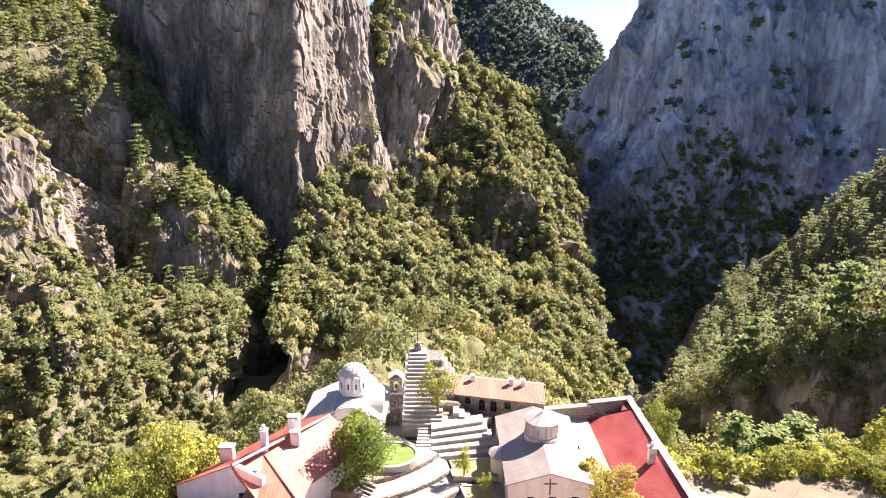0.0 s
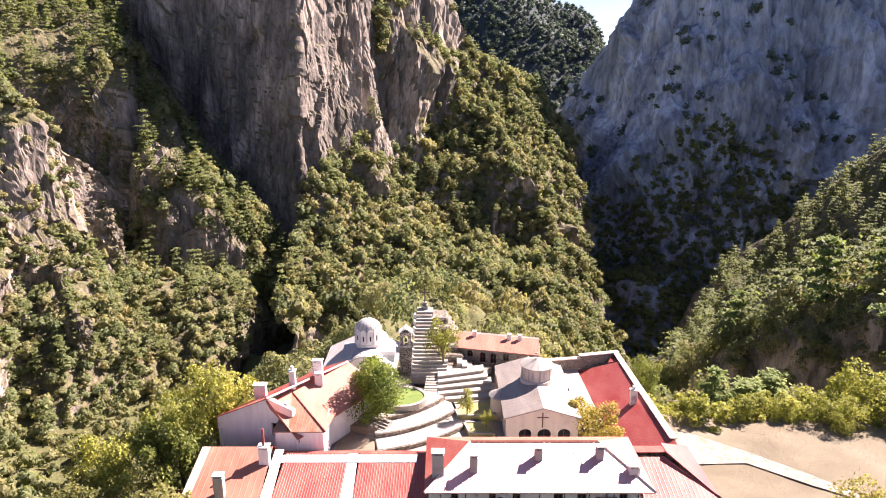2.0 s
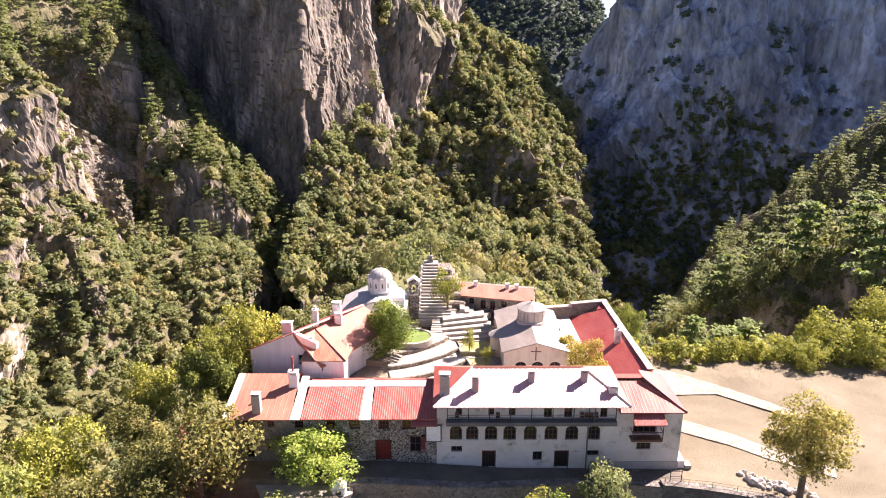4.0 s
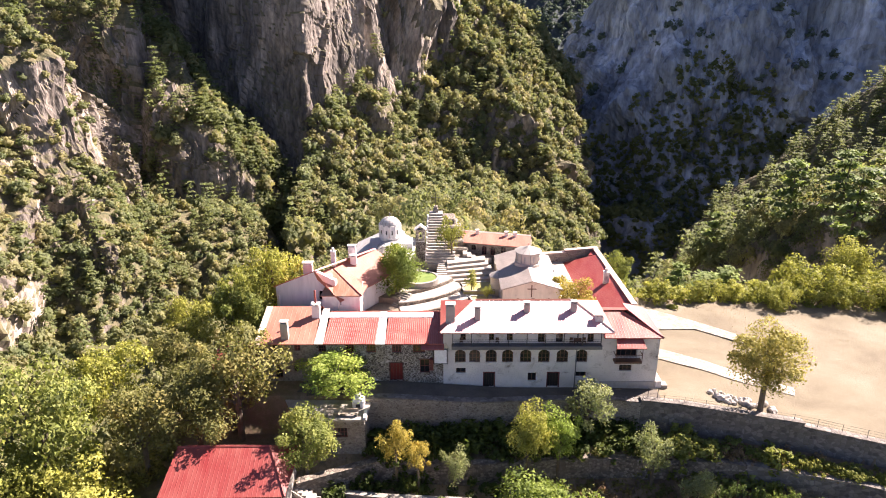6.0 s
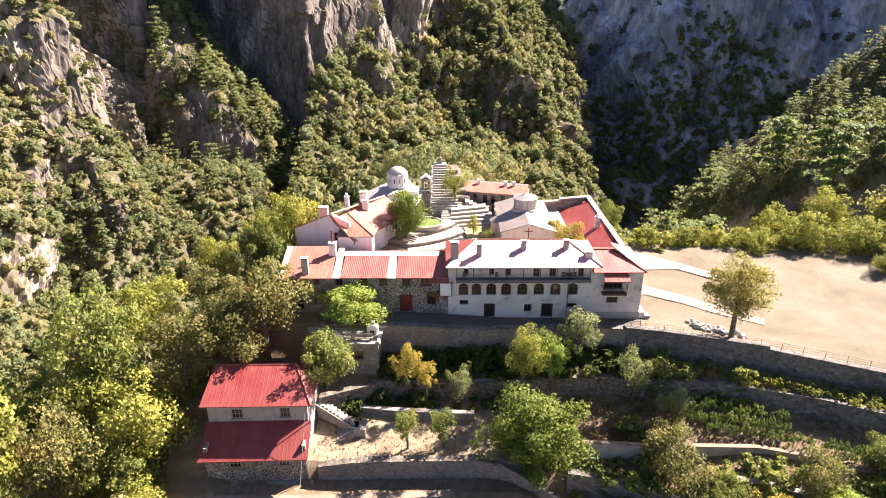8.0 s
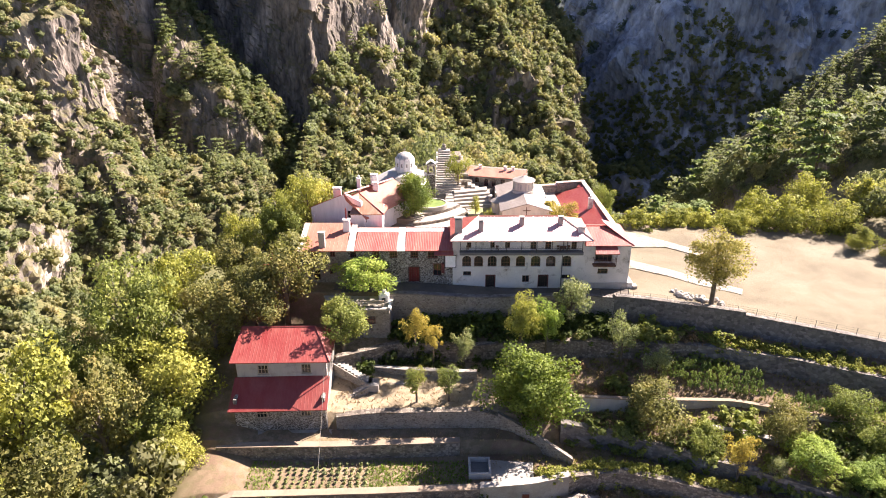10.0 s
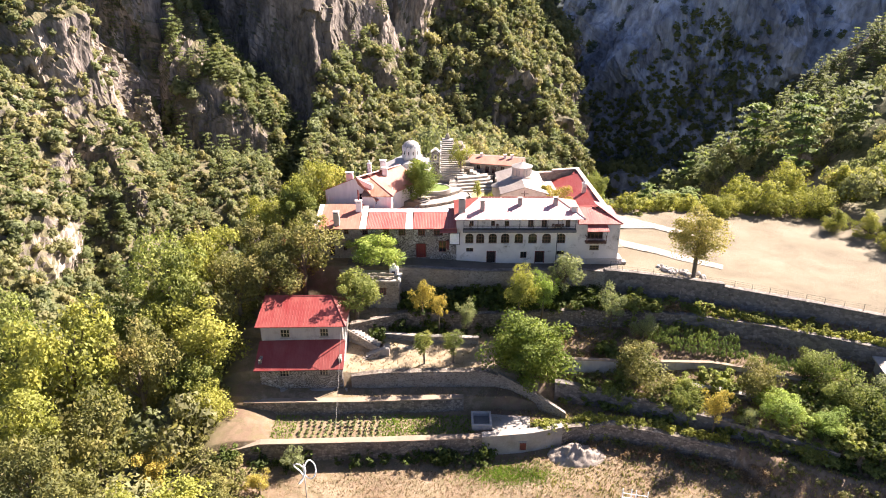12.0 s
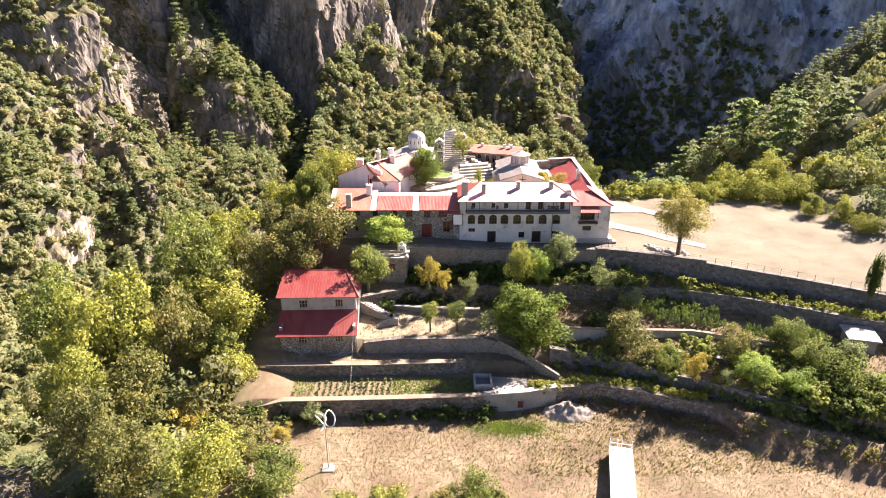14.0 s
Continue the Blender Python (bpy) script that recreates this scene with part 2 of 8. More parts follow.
SPOTS = [(-32, 55, 0), (-34, 65, -3), (-40, 48, -4), (-44, 36, -9), (-46, 22, -15), (-48, 10, -19), (-50, -5, -24), (-62, 40, -28), (-66, 15, -34), (-75, 65, -50),
         (-50, 85, -32), (-24, 92, -6), (-6, 97, 5), (4, 96, 0), (22, 93, -8), (33, 90, -10), (34, 76, -3), (40, 80, -3), (60, 80, -2), (76, 78, -1.5), (84, 60, -1), (92, 35, -1.5),
         (-60, -30, -34), (0, -30, -20), (40, -25, -20), (80, -20, -15), (120, 20, 4), (150, -60, 0), (0, -90, -30), (-100, -90, -50),
         (108, 112, 2), (122, 140, 5), (150, 140, 14), (112, 168, -20), (76, 122, -42), (88, 106, -18), (62, 150, -72), (130, 190, -30), (80, 95, -2), (170, 90, 16), (230, 120, 30),
         (-95, 100, -70), (-100, 180, -100), (-60, 220, -104), (-8, 135, -4), (-8, 190, -28), (20, 235, -52), (42, 272, -76), (80, 300, -105), (45, 150, -50), (-45, 170, -60), (-20, 300, -108), (-170, 272, -95), (-205, 243, -84), (-190, 150, -80), (-163, 353, -100),
         (-94, 421, -135), (-60, 479, -140), (-86, 505, -145), (-144, 453, -140), (-55, 360, -106), (50, 350, -122), (60, 480, -140), (60, 600, -150), (36, 650, -150),
         (-13, 630, -120), (80, 720, -100), (140, 740, -150), (160, 640, -225), (145, 500, -215), (150, 380, -190), (130, 280, -150), (110, 220, -110),
         (200, 600, -240), (300, 800, -248), (250, 700, -244), (190, 480, -190), (260, 400, -120), (350, 500, -60), (320, 300, -30), (400, 250, 20),
         (-300, 300, -20), (-300, 100, -40), (-300, -100, -30), (0, -300, -60), (300, -200, 10), (400, 900, -250), (200, 900, -246), (210, 1050, -242), (230, 1250, -235), (260, 1400, -220), (130, 900, -180), (330, 1000, -250), (300, 1150, -245), (20, 1000, -60), (300, 1700, -180), (-200, 2000, 0), (300, 2600, -120), (900, 2400, -60), (-400, 700, 150), (700, 600, 150)]
_s = np.array(SPOTS, dtype=float)
_d = np.hypot(_s[:, None, 0] - _s[None, :, 0], _s[:, None, 1] - _s[None, :, 1])
_w = np.linalg.solve(_d + 1e-6 * np.eye(len(_s)), _s[:, 2] + 40)


def inside(x, x0, x1, soft):
    return np.clip((x - x0) / soft + 0.5, 0, 1) * np.clip((x1 - x) / soft + 0.5, 0, 1)


def wild(x, y):
    z = np.zeros_like(x) - 40
    for (px, py, pz), w in zip(SPOTS, _w):
        z = z + w * np.hypot(x - px, y - py)
    away = np.clip((np.hypot(x, y) - 1500) / 600, 0, 1)
    return np.clip(z, -252, 300) * (1 - away) - 100 * away


def height(x, y):
    x, y = np.asarray(x, dtype=float), np.asarray(y, dtype=float)
    z = wild(x, y)
    p = np.stack([x / 28, y / 28, 0 * x], -1)
    far = np.clip(np.hypot((x - 15) / np.where(x > 15, 92, 62), (y - 35) / 58) - 0.85, 0, 1)
    z = z + far * (9 * fractal(p, 5, 0.55, 3))
    # terraces
    w1, w2, w3, w4, w5 = (line(x, w) + 0.42 for w in (W1, W2, W3, W4, W5))
    top = line(x, ROAD)
    right = np.clip((x - 6) / 8, 0, 1)
    levels = [(w1, top, -4.4), (w2, -5.2, -7.8), (w3, -9.2 - 2.6 * right, -11.4 - 2.8 * right), (w4, -11.5 - 2.8 * right, -13.4 - 0.6 * right), (w5, -13.5, -16.2)]
    t = top + 0 * y
    for i, (w, hi, lo) in enumerate(levels):
        if i + 1 < len(levels):
            nw, nhi = levels[i + 1][0], levels[i + 1][1]
            f = np.clip((w - y) / np.maximum(w - nw, 0.3), 0, 1)
            slope = lo + (nhi - lo) * f
        else:
            bank = np.clip((w - y) / np.clip((x - 36) * 0.9, 0.05, 6.0), 0, 1)
            slope = hi + (lo - hi) * bank - 0.07 * np.maximum(w - y, 0)
        t = np.where(y < w, slope, t)
    t = t + 0.12 * fractal(np.stack([x / 3, y / 3, 0 * x], -1), 3, 0.5, 9)
    m = inside(x, -36, 78, 12) * inside(y, -40, 50, 8)
    z = z * (1 - m) + t * m
    # plateau beside and under the monastery, and the raised courtyard
    m = inside(x, -29, 82, 5) * inside(y, 43.5 - np.clip((x - 28) * 0.33, 0, 18), 80, 2.5) * (y > w1)
    z = z * (1 - m) + (top + 0.08 * fractal(np.stack([x / 4, y / 4, 0 * x], -1), 3, 0.5, 5)) * m
    m = inside(x, -24, 27, 3) * inside(y, 57, 88, 3)
    z = z * (1 - m) + 3.4 * m
    return z


def lines_of(lo, hi, f0, f1, step, grow=1.07):
    mid = list(np.arange(f0, f1 + 0.01, step))
    a, s = f1, step
    while a < hi:
        s *= grow
        a += s
        mid.append(a)
    a, s = f0, step
    while a > lo:
        s *= grow
        a -= s
        mid.insert(0, a)
    return np.array(mid)


gx, gy = lines_of(-2600, 2600, -50, 84, 1.0, 1.085), lines_of(-900, 3200, -42, 92, 0.42, 1.075)
GX, GY = np.meshgrid(gx, gy, indexing="ij")
GZ = height(GX, GY)
ground = array_mesh("ground", np.stack([GX, GY, GZ], -1).reshape(-1, 3), grid_faces(len(gx), len(gy)), GROUND)
tagged(ground, "dry stony ground falling in terraces into the ravine", "ground", kind="structure")


# ---- mountains: sheets spanned between a few rails ----
def spline(c, n):
    """Catmull-Rom along the first axis."""
    k = len(c)
    u = np.linspace(0, k - 1, n)
    i = np.minimum(u.astype(int), k - 2)
    f = (u - i)[:, None, None]
    g = lambda j: c[np.clip(j, 0, k - 1)]
    p0, p1, p2, p3 = g(i - 1), g(i), g(i + 1), g(i + 2)
    return 0.5 * (2 * p1 + (p2 - p0) * f + (2 * p0 - 5 * p1 + 4 * p2 - p3) * f ** 2 + (3 * p1 - p0 - 3 * p2 + p3) * f ** 3)


MOUNTAINS = []


def mountain(name, label, rails, nu, nv, mat, rough, seed, unit=1.0, bare=(), reach=(30, 55), slant=0.0, end=(10, 110, -30)):
    """rails: from the visible foot to the crest, each a row of points from left to right, seen from the monastery.
    A buried foot, a far side behind the crest and a turned-back right end are added. bare: (x, y, z, radius) of rock without woods."""
    c = np.array(rails, dtype=float)
    foot = c[:1] + np.array([0, -reach[0], -reach[1]]) * unit
    rear = c[-1:] + np.array([0, 60, -35]) * unit
    c = np.concatenate([foot, c, rear])
    c = np.concatenate([c, c[:, -1:] + np.array(end) * unit], axis=1)
    s = spline(c, nv)
    s = spline(s.transpose(1, 0, 2), nu).transpose(1, 0, 2)          # nv x nu x 3
    du, dv = np.gradient(s, axis=1), np.gradient(s, axis=0)
    n = np.cross(du, dv)
    n /= np.linalg.norm(n, axis=-1, keepdims=True) + 1e-9
    q = s / unit
    rock = np.clip((0.5 - n[..., 2]) / 0.2, 0, 1)
    wob = 0.35 * fractal(q / 16, 3, 0.6, seed + 3)
    for x, y, z, r in bare:
        rock = np.maximum(rock, np.clip((1.25 + wob - np.sqrt(((s - np.array([x, y, z])) ** 2).sum(-1)) / r) * 3, 0, 1))
    big = ridged(q / np.array([52, 62, 140]), 3, 0.5, seed)
    rib = ridged(q / np.array([13, 26, 80]), 3, 0.55, seed + 11)
    small = fractal(q / np.array([4, 4, 8]), 3, 0.6, seed + 23)
    ledge = np.abs(((q[..., 2] + 8 * big) / 19) % 1 - 0.5)
    d = 7.5 * big + 0.8 * small
    if slant:
        u = (q[..., 0] + 0.9 * q[..., 2] - 0.3 * q[..., 1]) / 46 + 0.25 * big
        d = d + slant * ridged(np.stack([u, q[..., 1] / 300, 0 * u], -1), 2, 0.5, seed + 61)
    d = d + rock * (2.2 * rib + 0.5 * small + 1.8 * ledge + 9.0 * facets(q / np.array([26, 32, 70]), seed + 41) + 4.0 * facets(q / np.array([10, 12, 26]), seed + 43) + 1.3 * facets(q / np.array([4, 4, 10]), seed + 47))
    s = s + n * (d * rough * unit)[..., None]
    ob = array_mesh(name, s.reshape(-1, 3), grid_faces(nv, nu)[:, ::-1], mat, False)
    tagged(ob, label, "mountain", kind="structure")
    du, dv = np.gradient(s, axis=1), np.gradient(s, axis=0)
    m = np.cross(du, dv)
    area = np.linalg.norm(m, axis=-1)
    m /= area[..., None] + 1e-9
    row, col = np.meshgrid(np.linspace(0, len(c) - 1, nv), np.linspace(0, c.shape[1] - 1, nu), indexing="ij")
    front = (row > 0.2) & (row < len(c) - 1.7) & (col < c.shape[1] - 1.75)
    MOUNTAINS.append((s.reshape(-1, 3), m.reshape(-1, 3), (area * front).ravel(), rock.ravel()))
    return ob


MASSIF, WEST, PINES, SPUR, FOREST, FAR, GORGE, EAST, BLUFF = range(9)
mountain("cliff_massif", "towering limestone cliff with a sunlit edge above forested slope", [
    [(-335, 520, -94), (-241, 505, -94), (-164, 480, -83), (-116, 470, -71), (-103, 482, -40), (-86, 512, -41), (-67, 536, -43), (-46, 558, -56)],
    [(-354, 575, 3), (-250, 550, 0), (-168, 515, 3), (-115, 484, 2), (-105, 488, 10), (-91, 528, 20), (-67, 548, 14), (-48, 565, -11)],
    [(-354, 592, 69), (-248, 562, 68), (-166, 522, 67), (-115, 492, 66), (-104, 497, 66), (-88, 546, 68), (-71, 560, 64), (-60, 578, 45)],
    [(-353, 610, 149), (-247, 580, 149), (-165, 540, 146), (-120, 512, 137), (-103, 518, 138), (-83, 566, 142), (-76, 580, 136), (-70, 600, 111)],
], 260, 200, ROCK, 0.55, 5)
mountain("left_ridge", "stepped limestone wall with pines on its ledges", [
    [(-390, 345, -30), (-333, 365, -34), (-266, 385, -39), (-232, 395, -48), (-208, 400, -64), (-204, 410, -75)],
    [(-437, 400, 17), (-360, 410, 16), (-277, 415, 12), (-246, 420, 1), (-217, 425, -7), (-213, 440, -16)],
    [(-452, 430, 81), (-370, 435, 74), (-287, 440, 53), (-255, 445, 43), (-224, 450, 41), (-218, 465, 35)],
    [(-525, 520, 169), (-437, 535, 161), (-346, 550, 131), (-309, 550, 115), (-267, 540, 89), (-248, 530, 59)],
], 220, 150, ROCK, 0.8, 17, bare=[(-224, 430, 10, 34), (-250, 430, 0, 30)])
mountain("pine_ridge", "limestone ridge stepping down with pines along its edge", [
    [(-199, 385, -89), (-180, 388, -83), (-162, 395, -87), (-145, 405, -92), (-125, 412, -93), (-101, 425, -95)],
    [(-205, 415, -53), (-183, 397, -53), (-165, 402, -50), (-148, 412, -56), (-130, 424, -73), (-111, 435, -84)],
    [(-213, 450, -6), (-193, 424, -14), (-177, 414, -18), (-158, 418, -32), (-143, 432, -54), (-125, 445, -75)],
    [(-218, 475, 29), (-201, 466, 19), (-184, 460, 5), (-168, 457, -19), (-146, 457, -45), (-128, 464, -76)],
], 170, 150, ROCK, 0.6, 23, bare=[(-177, 402, -50, 15), (-197, 424, -20, 24), (-185, 430, -2, 12), (-121, 424, -75, 8), (-205, 450, 0, 24)])
mountain("near_spur", "craggy sunlit limestone spur with shrubs", [
    [(-254, 225, -40), (-208, 228, -55), (-191, 260, -80), (-170, 270, -82), (-147, 295, -95), (-117, 330, -98)],
    [(-277, 255, -9), (-235, 262, -25), (-209, 290, -55), (-187, 305, -63), (-172, 340, -83), (-136, 372, -84)],
    [(-304, 290, 26), (-252, 290, 6), (-223, 315, -20), (-215, 335, -34), (-203, 355, -58), (-183, 380, -76)],
    [(-333, 330, 73), (-275, 330, 53), (-225, 335, 28), (-219, 350, 8), (-216, 362, -32), (-202, 372, -69)],
], 220, 190, ROCK, 0.7, 31, bare=[(-215, 335, -8, 30), (-209, 312, -36, 24), (-203, 290, -55, 18), (-204, 350, -50, 16)], reach=(75, 55))
mountain("forest_ridge", "forested slope with grey crags stepping down to the gorge", [
    [(-93, 330, -95), (-76, 370, -105), (-49, 400, -110), (-13, 420, -114), (30, 430, -118), (66, 430, -126), (102, 430, -152), (124, 450, -189)],
    [(-109, 430, -73), (-87, 455, -78), (-61, 475, -80), (-35, 490, -81), (7, 515, -96), (56, 534, -107), (102, 571, -112), (130, 600, -150)],
    [(-108, 465, -51), (-88, 495, -47), (-58, 540, -55), (-32, 570, -41), (3, 600, -30), (45, 610, -42), (96, 630, -51), (131, 665, -80)],
    [(-98, 505, -37), (-66, 570, -21), (-49, 650, 146), (-21, 685, 162), (10, 720, 76), (60, 745, 41), (99, 750, 13), (137, 740, -36)],
], 240, 220, ROCK, 0.95, 43, bare=[(-23, 655, 66, 22), (-20, 640, 20, 12), (102, 568, -117, 17), (50, 565, -80, 9), (75, 600, -60, 8)], slant=9.0)
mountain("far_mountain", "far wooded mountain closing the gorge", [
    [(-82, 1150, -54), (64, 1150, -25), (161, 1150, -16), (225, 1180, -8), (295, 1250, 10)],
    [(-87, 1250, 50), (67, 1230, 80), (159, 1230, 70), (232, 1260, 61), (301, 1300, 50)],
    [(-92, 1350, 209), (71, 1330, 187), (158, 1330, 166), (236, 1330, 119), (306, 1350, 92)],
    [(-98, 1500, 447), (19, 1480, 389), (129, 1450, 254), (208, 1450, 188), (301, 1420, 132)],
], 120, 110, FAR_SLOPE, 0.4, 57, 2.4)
mountain("gorge_wall", "huge shaded, haze-tinted limestone wall across the gorge", [
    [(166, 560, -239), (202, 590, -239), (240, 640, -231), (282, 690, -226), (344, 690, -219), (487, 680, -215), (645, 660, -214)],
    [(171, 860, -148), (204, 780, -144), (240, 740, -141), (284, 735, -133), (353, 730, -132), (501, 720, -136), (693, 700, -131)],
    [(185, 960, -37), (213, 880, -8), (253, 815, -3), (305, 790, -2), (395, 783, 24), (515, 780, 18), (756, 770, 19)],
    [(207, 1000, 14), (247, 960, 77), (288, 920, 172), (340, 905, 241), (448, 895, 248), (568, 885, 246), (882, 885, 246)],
], 230, 220, ROCK_HAZED, 1.5, 71, 1.7)
mountain("right_spur", "wooded spur running down to the river gorge", [
    [(126, 330, -122), (147, 330, -115), (174, 330, -108), (206, 320, -91), (238, 300, -70), (271, 280, -51)],
    [(165, 420, -147), (188, 420, -130), (219, 420, -110), (250, 410, -86), (290, 390, -54), (352, 360, -23)],
    [(212, 520, -184), (238, 520, -130), (266, 520, -103), (288, 505, -69), (339, 500, -21), (464, 480, 58)],
], 170, 110, ROCK, 0.8, 83)
mountain("near_bluff", "dark shaded rock bluff under a wooded hilltop", [
    [(82, 196, -108), (86, 177, -93), (90, 162, -81), (97, 150, -71), (103, 138, -61), (114, 122, -46)],
    [(78, 199, -77), (83, 181, -65), (88, 166, -56), (95, 154, -48), (101, 142, -39), (113, 126, -24)],
    [(78, 205, -61), (83, 187, -45), (88, 172, -31), (94, 160, -21), (100, 148, -12), (112, 132, 2)],
], 150, 110, ROCK, 0.55, 97, reach=(8, 20), end=(45, -6, 8))


# ---- woods ----
def shell():
    """The twenty faces of an icosahedron of radius one."""
    bm = bmesh.new()
    bmesh.ops.create_icosphere(bm, subdivisions=1, radius=1)
    out = np.array([[tuple(v.co) for v in f.verts] for f in bm.faces])
    bm.free()
    return out


SHELL = shell()


def crown(rng, leaves, leaf, kind):
    """Corners (n, 3, 3) and outward normals of a crown about one metre in radius, its foot at the origin."""
    core, core_n = np.zeros((0, 3, 3)), np.zeros((0, 3))
    if kind == "pine":
        tiers = 6
        pads = 5
        t = rng.integers(0, tiers, leaves)
        turn = rng.uniform(0, 2 * np.pi, (tiers, pads))
        far = rng.uniform(0.25, 0.95, (tiers, pads))
        k = rng.integers(0, pads, leaves)
        a, reach = turn[t, k], (1.0 - 0.13 * t) * far[t, k]
        puff = rng.normal(size=(leaves, 3)) * np.array([0.19, 0.19, 0.035])
        c = np.stack([reach * np.cos(a), reach * np.sin(a), 0.6 + 0.40 * t + 0.16 * far[t, (k + 1) % pads] - 0.08 * reach], 1) + puff
        n = np.stack([0.35 * np.cos(a) * reach, 0.35 * np.sin(a) * reach, np.full(leaves, 0.9)], 1)
        spread = 0.3
    else:
        k = 3 if kind == "far" else 6
        turn = rng.uniform(0, 2 * np.pi, k)
        out = rng.uniform(0.3, 0.68, k)
        mid = np.stack([out * np.cos(turn), out * np.sin(turn), 1.2 - 0.8 * out + rng.normal(0, 0.1, k)], 1)
        mid[0] = (0.05, 0, 1.25)
        rad = rng.uniform(0.36, 0.56, k)
        i = rng.integers(0, k, leaves)
        d = rng.normal(size=(leaves, 3))
        d /= np.linalg.norm(d, axis=1, keepdims=True)
        d[:, 2] = np.where(rng.uniform(size=leaves) < 0.75, np.abs(d[:, 2]), d[:, 2])
        c = mid[i] + d * (rad[i] * rng.uniform(0.85, 1.12, leaves))[:, None]
        n = 0.9 * d + 0.25 * (c - np.array([0, 0, 0.9]))
        body = []
        for m, r in zip(mid, rad):
            f = SHELL * (0.74 * r) * np.array([1, 1, 0.9])
            body.append(f + 0.06 * np.sin(f * 37 + 11 * r) + m)
        core = np.concatenate(body)
        core_n = np.tile(SHELL.mean(1), (k, 1))
        core_n /= np.linalg.norm(core_n, axis=1, keepdims=True)
        if kind == "near":
            core, core_n = core[:0], core_n[:0]
        spread = 0.55
    n /= np.linalg.norm(n, axis=1, keepdims=True) + 1e-9
    n = n + 0.18 * rng.normal(size=n.shape)
    n /= np.linalg.norm(n, axis=1, keepdims=True)
    face = n + spread * rng.normal(size=n.shape)
    a = np.cross(face, rng.normal(size=n.shape))
    a /= np.linalg.norm(a, axis=1, keepdims=True) + 1e-9
    b = np.cross(face, a)
    b /= np.linalg.norm(b, axis=1, keepdims=True) + 1e-9
    s = leaf * rng.uniform(0.6, 1.35, leaves)[:, None]
    tri = np.stack([c - a * s * 0.6 - b * s * 0.35, c + a * s * 0.6 - b * s * 0.35, c + b * s * 0.75], 1)
    g = np.cross(tri[:, 1] - tri[:, 0], tri[:, 2] - tri[:, 0])
    flip = (g * n).sum(1) < 0
    tri[flip] = tri[flip][:, ::-1]
    return np.concatenate([core, tri]), np.concatenate([core_n, n])


def foliage_object(name, tri, nor, mat, tone=None, round_=0.4):
    """Leaves as loose triangles. tone: one number a leaf, which picks its tree's colour; round_: how far the crown's own curve sets the shading."""
    n = len(tri)
    g = np.cross(tri[:, 1] - tri[:, 0], tri[:, 2] - tri[:, 0])
    g /= np.linalg.norm(g, axis=1, keepdims=True) + 1e-12
    nor = round_ * nor + (1.2 - round_) * g
    nor = nor / (np.linalg.norm(nor, axis=1, keepdims=True) + 1e-12)
    ob = array_mesh(name, tri.reshape(-1, 3), np.arange(n * 3).reshape(n, 3), mat)
    ob.data.normals_split_custom_set_from_vertices(np.repeat(nor, 3, axis=0).astype(np.float32))
    if tone is not None:
        layer = ob.data.attributes.new("tone", "FLOAT", "POINT")
        layer.data.foreach_set("value", np.repeat(tone, 3).astype(np.float32))
    return ob


def woods(name, label, points, radius, leaves, leaf, kind, mat, seed, tall=1.0):
    rng = np.random.default_rng(seed)
    protos = [crown(rng, leaves, leaf, kind) for _ in range(9)]
    tris, nors, tones = [], [], []
    for q in range(9):
        p = points[q::9]
        r = radius[q::9]
        a = rng.uniform(0, 2 * np.pi, len(p))
        ca, sa = np.cos(a), np.sin(a)
        rot = np.zeros((len(p), 3, 3))
        rot[:, 0, 0], rot[:, 0, 1], rot[:, 1, 0], rot[:, 1, 1], rot[:, 2, 2] = ca, -sa, sa, ca, 1
        t, n = protos[q]
        sc = np.stack([r, r, r * tall * rng.uniform(0.85, 1.3, len(p))], 1)
        w = np.einsum("pij,lkj->plki", rot, t) * sc[:, None, None, :] + p[:, None, None, :]
        m = np.einsum("pij,lj->pli", rot, n)
        tris.append(w.reshape(-1, 3, 3))
        nors.append(m.reshape(-1, 3))
        tones.append(np.repeat(rng.uniform(0, 1, len(p)), len(t)))
    ob = foliage_object(name, np.concatenate(tris), np.concatenate(nors), mat, np.concatenate(tones), 0.75)
    return tagged(ob, label, "woods", kind="stuff")


def scatter(index, count, seed, on_rock=0.0, patch=22.0, cover=-0.1, gap=0.0, low=0.25):
    """Points on a mountain, in patches: in its woods, and at on_rock of that rate on its ledges. gap: the least distance in metres."""
    rng = np.random.default_rng(seed)
    v, n, area, rock = MOUNTAINS[index]
    keep = np.maximum((1 - rock) * np.clip(n[:, 2] / 0.3, 0, 1), on_rock * np.clip((n[:, 2] - low) / 0.3, 0, 1)) * (fractal(v / patch, 3, 0.6, seed) > cover)
    w = area * keep
    i = rng.choice(len(v), count, p=w / w.sum())
    p = v[i] + rng.normal(0, 1.0, (count, 3)) * np.array([1.3, 1.3, 0.2])
    p[:, 2] -= 0.8
    return spaced(p, gap)


def spaced(p, gap):
    """Thins points so that a cell of the size of the gap holds one."""
    if gap <= 0:
        return p
    _, first = np.unique(np.floor(p / gap).astype(np.int64), axis=0, return_index=True)
    return p[np.sort(first)]


def ground_points(count, seed, region, cover=-0.3, gap=3.0):
    rng = np.random.default_rng(seed)
    x = rng.uniform(region[0], region[1], count * 3)
    y = rng.uniform(region[2], region[3], count * 3)
    cleared = (inside(x, -38, 84, 1) * inside(y, -45, 92, 1) > 0.5)
    keep = (~cleared) & (fractal(np.stack([x / 20, y / 20, 0 * x], -1), 3, 0.6, seed) > cover)
    x, y = x[keep][:count], y[keep][:count]
    return spaced(np.stack([x, y, height(x, y) - 0.6], 1), gap)


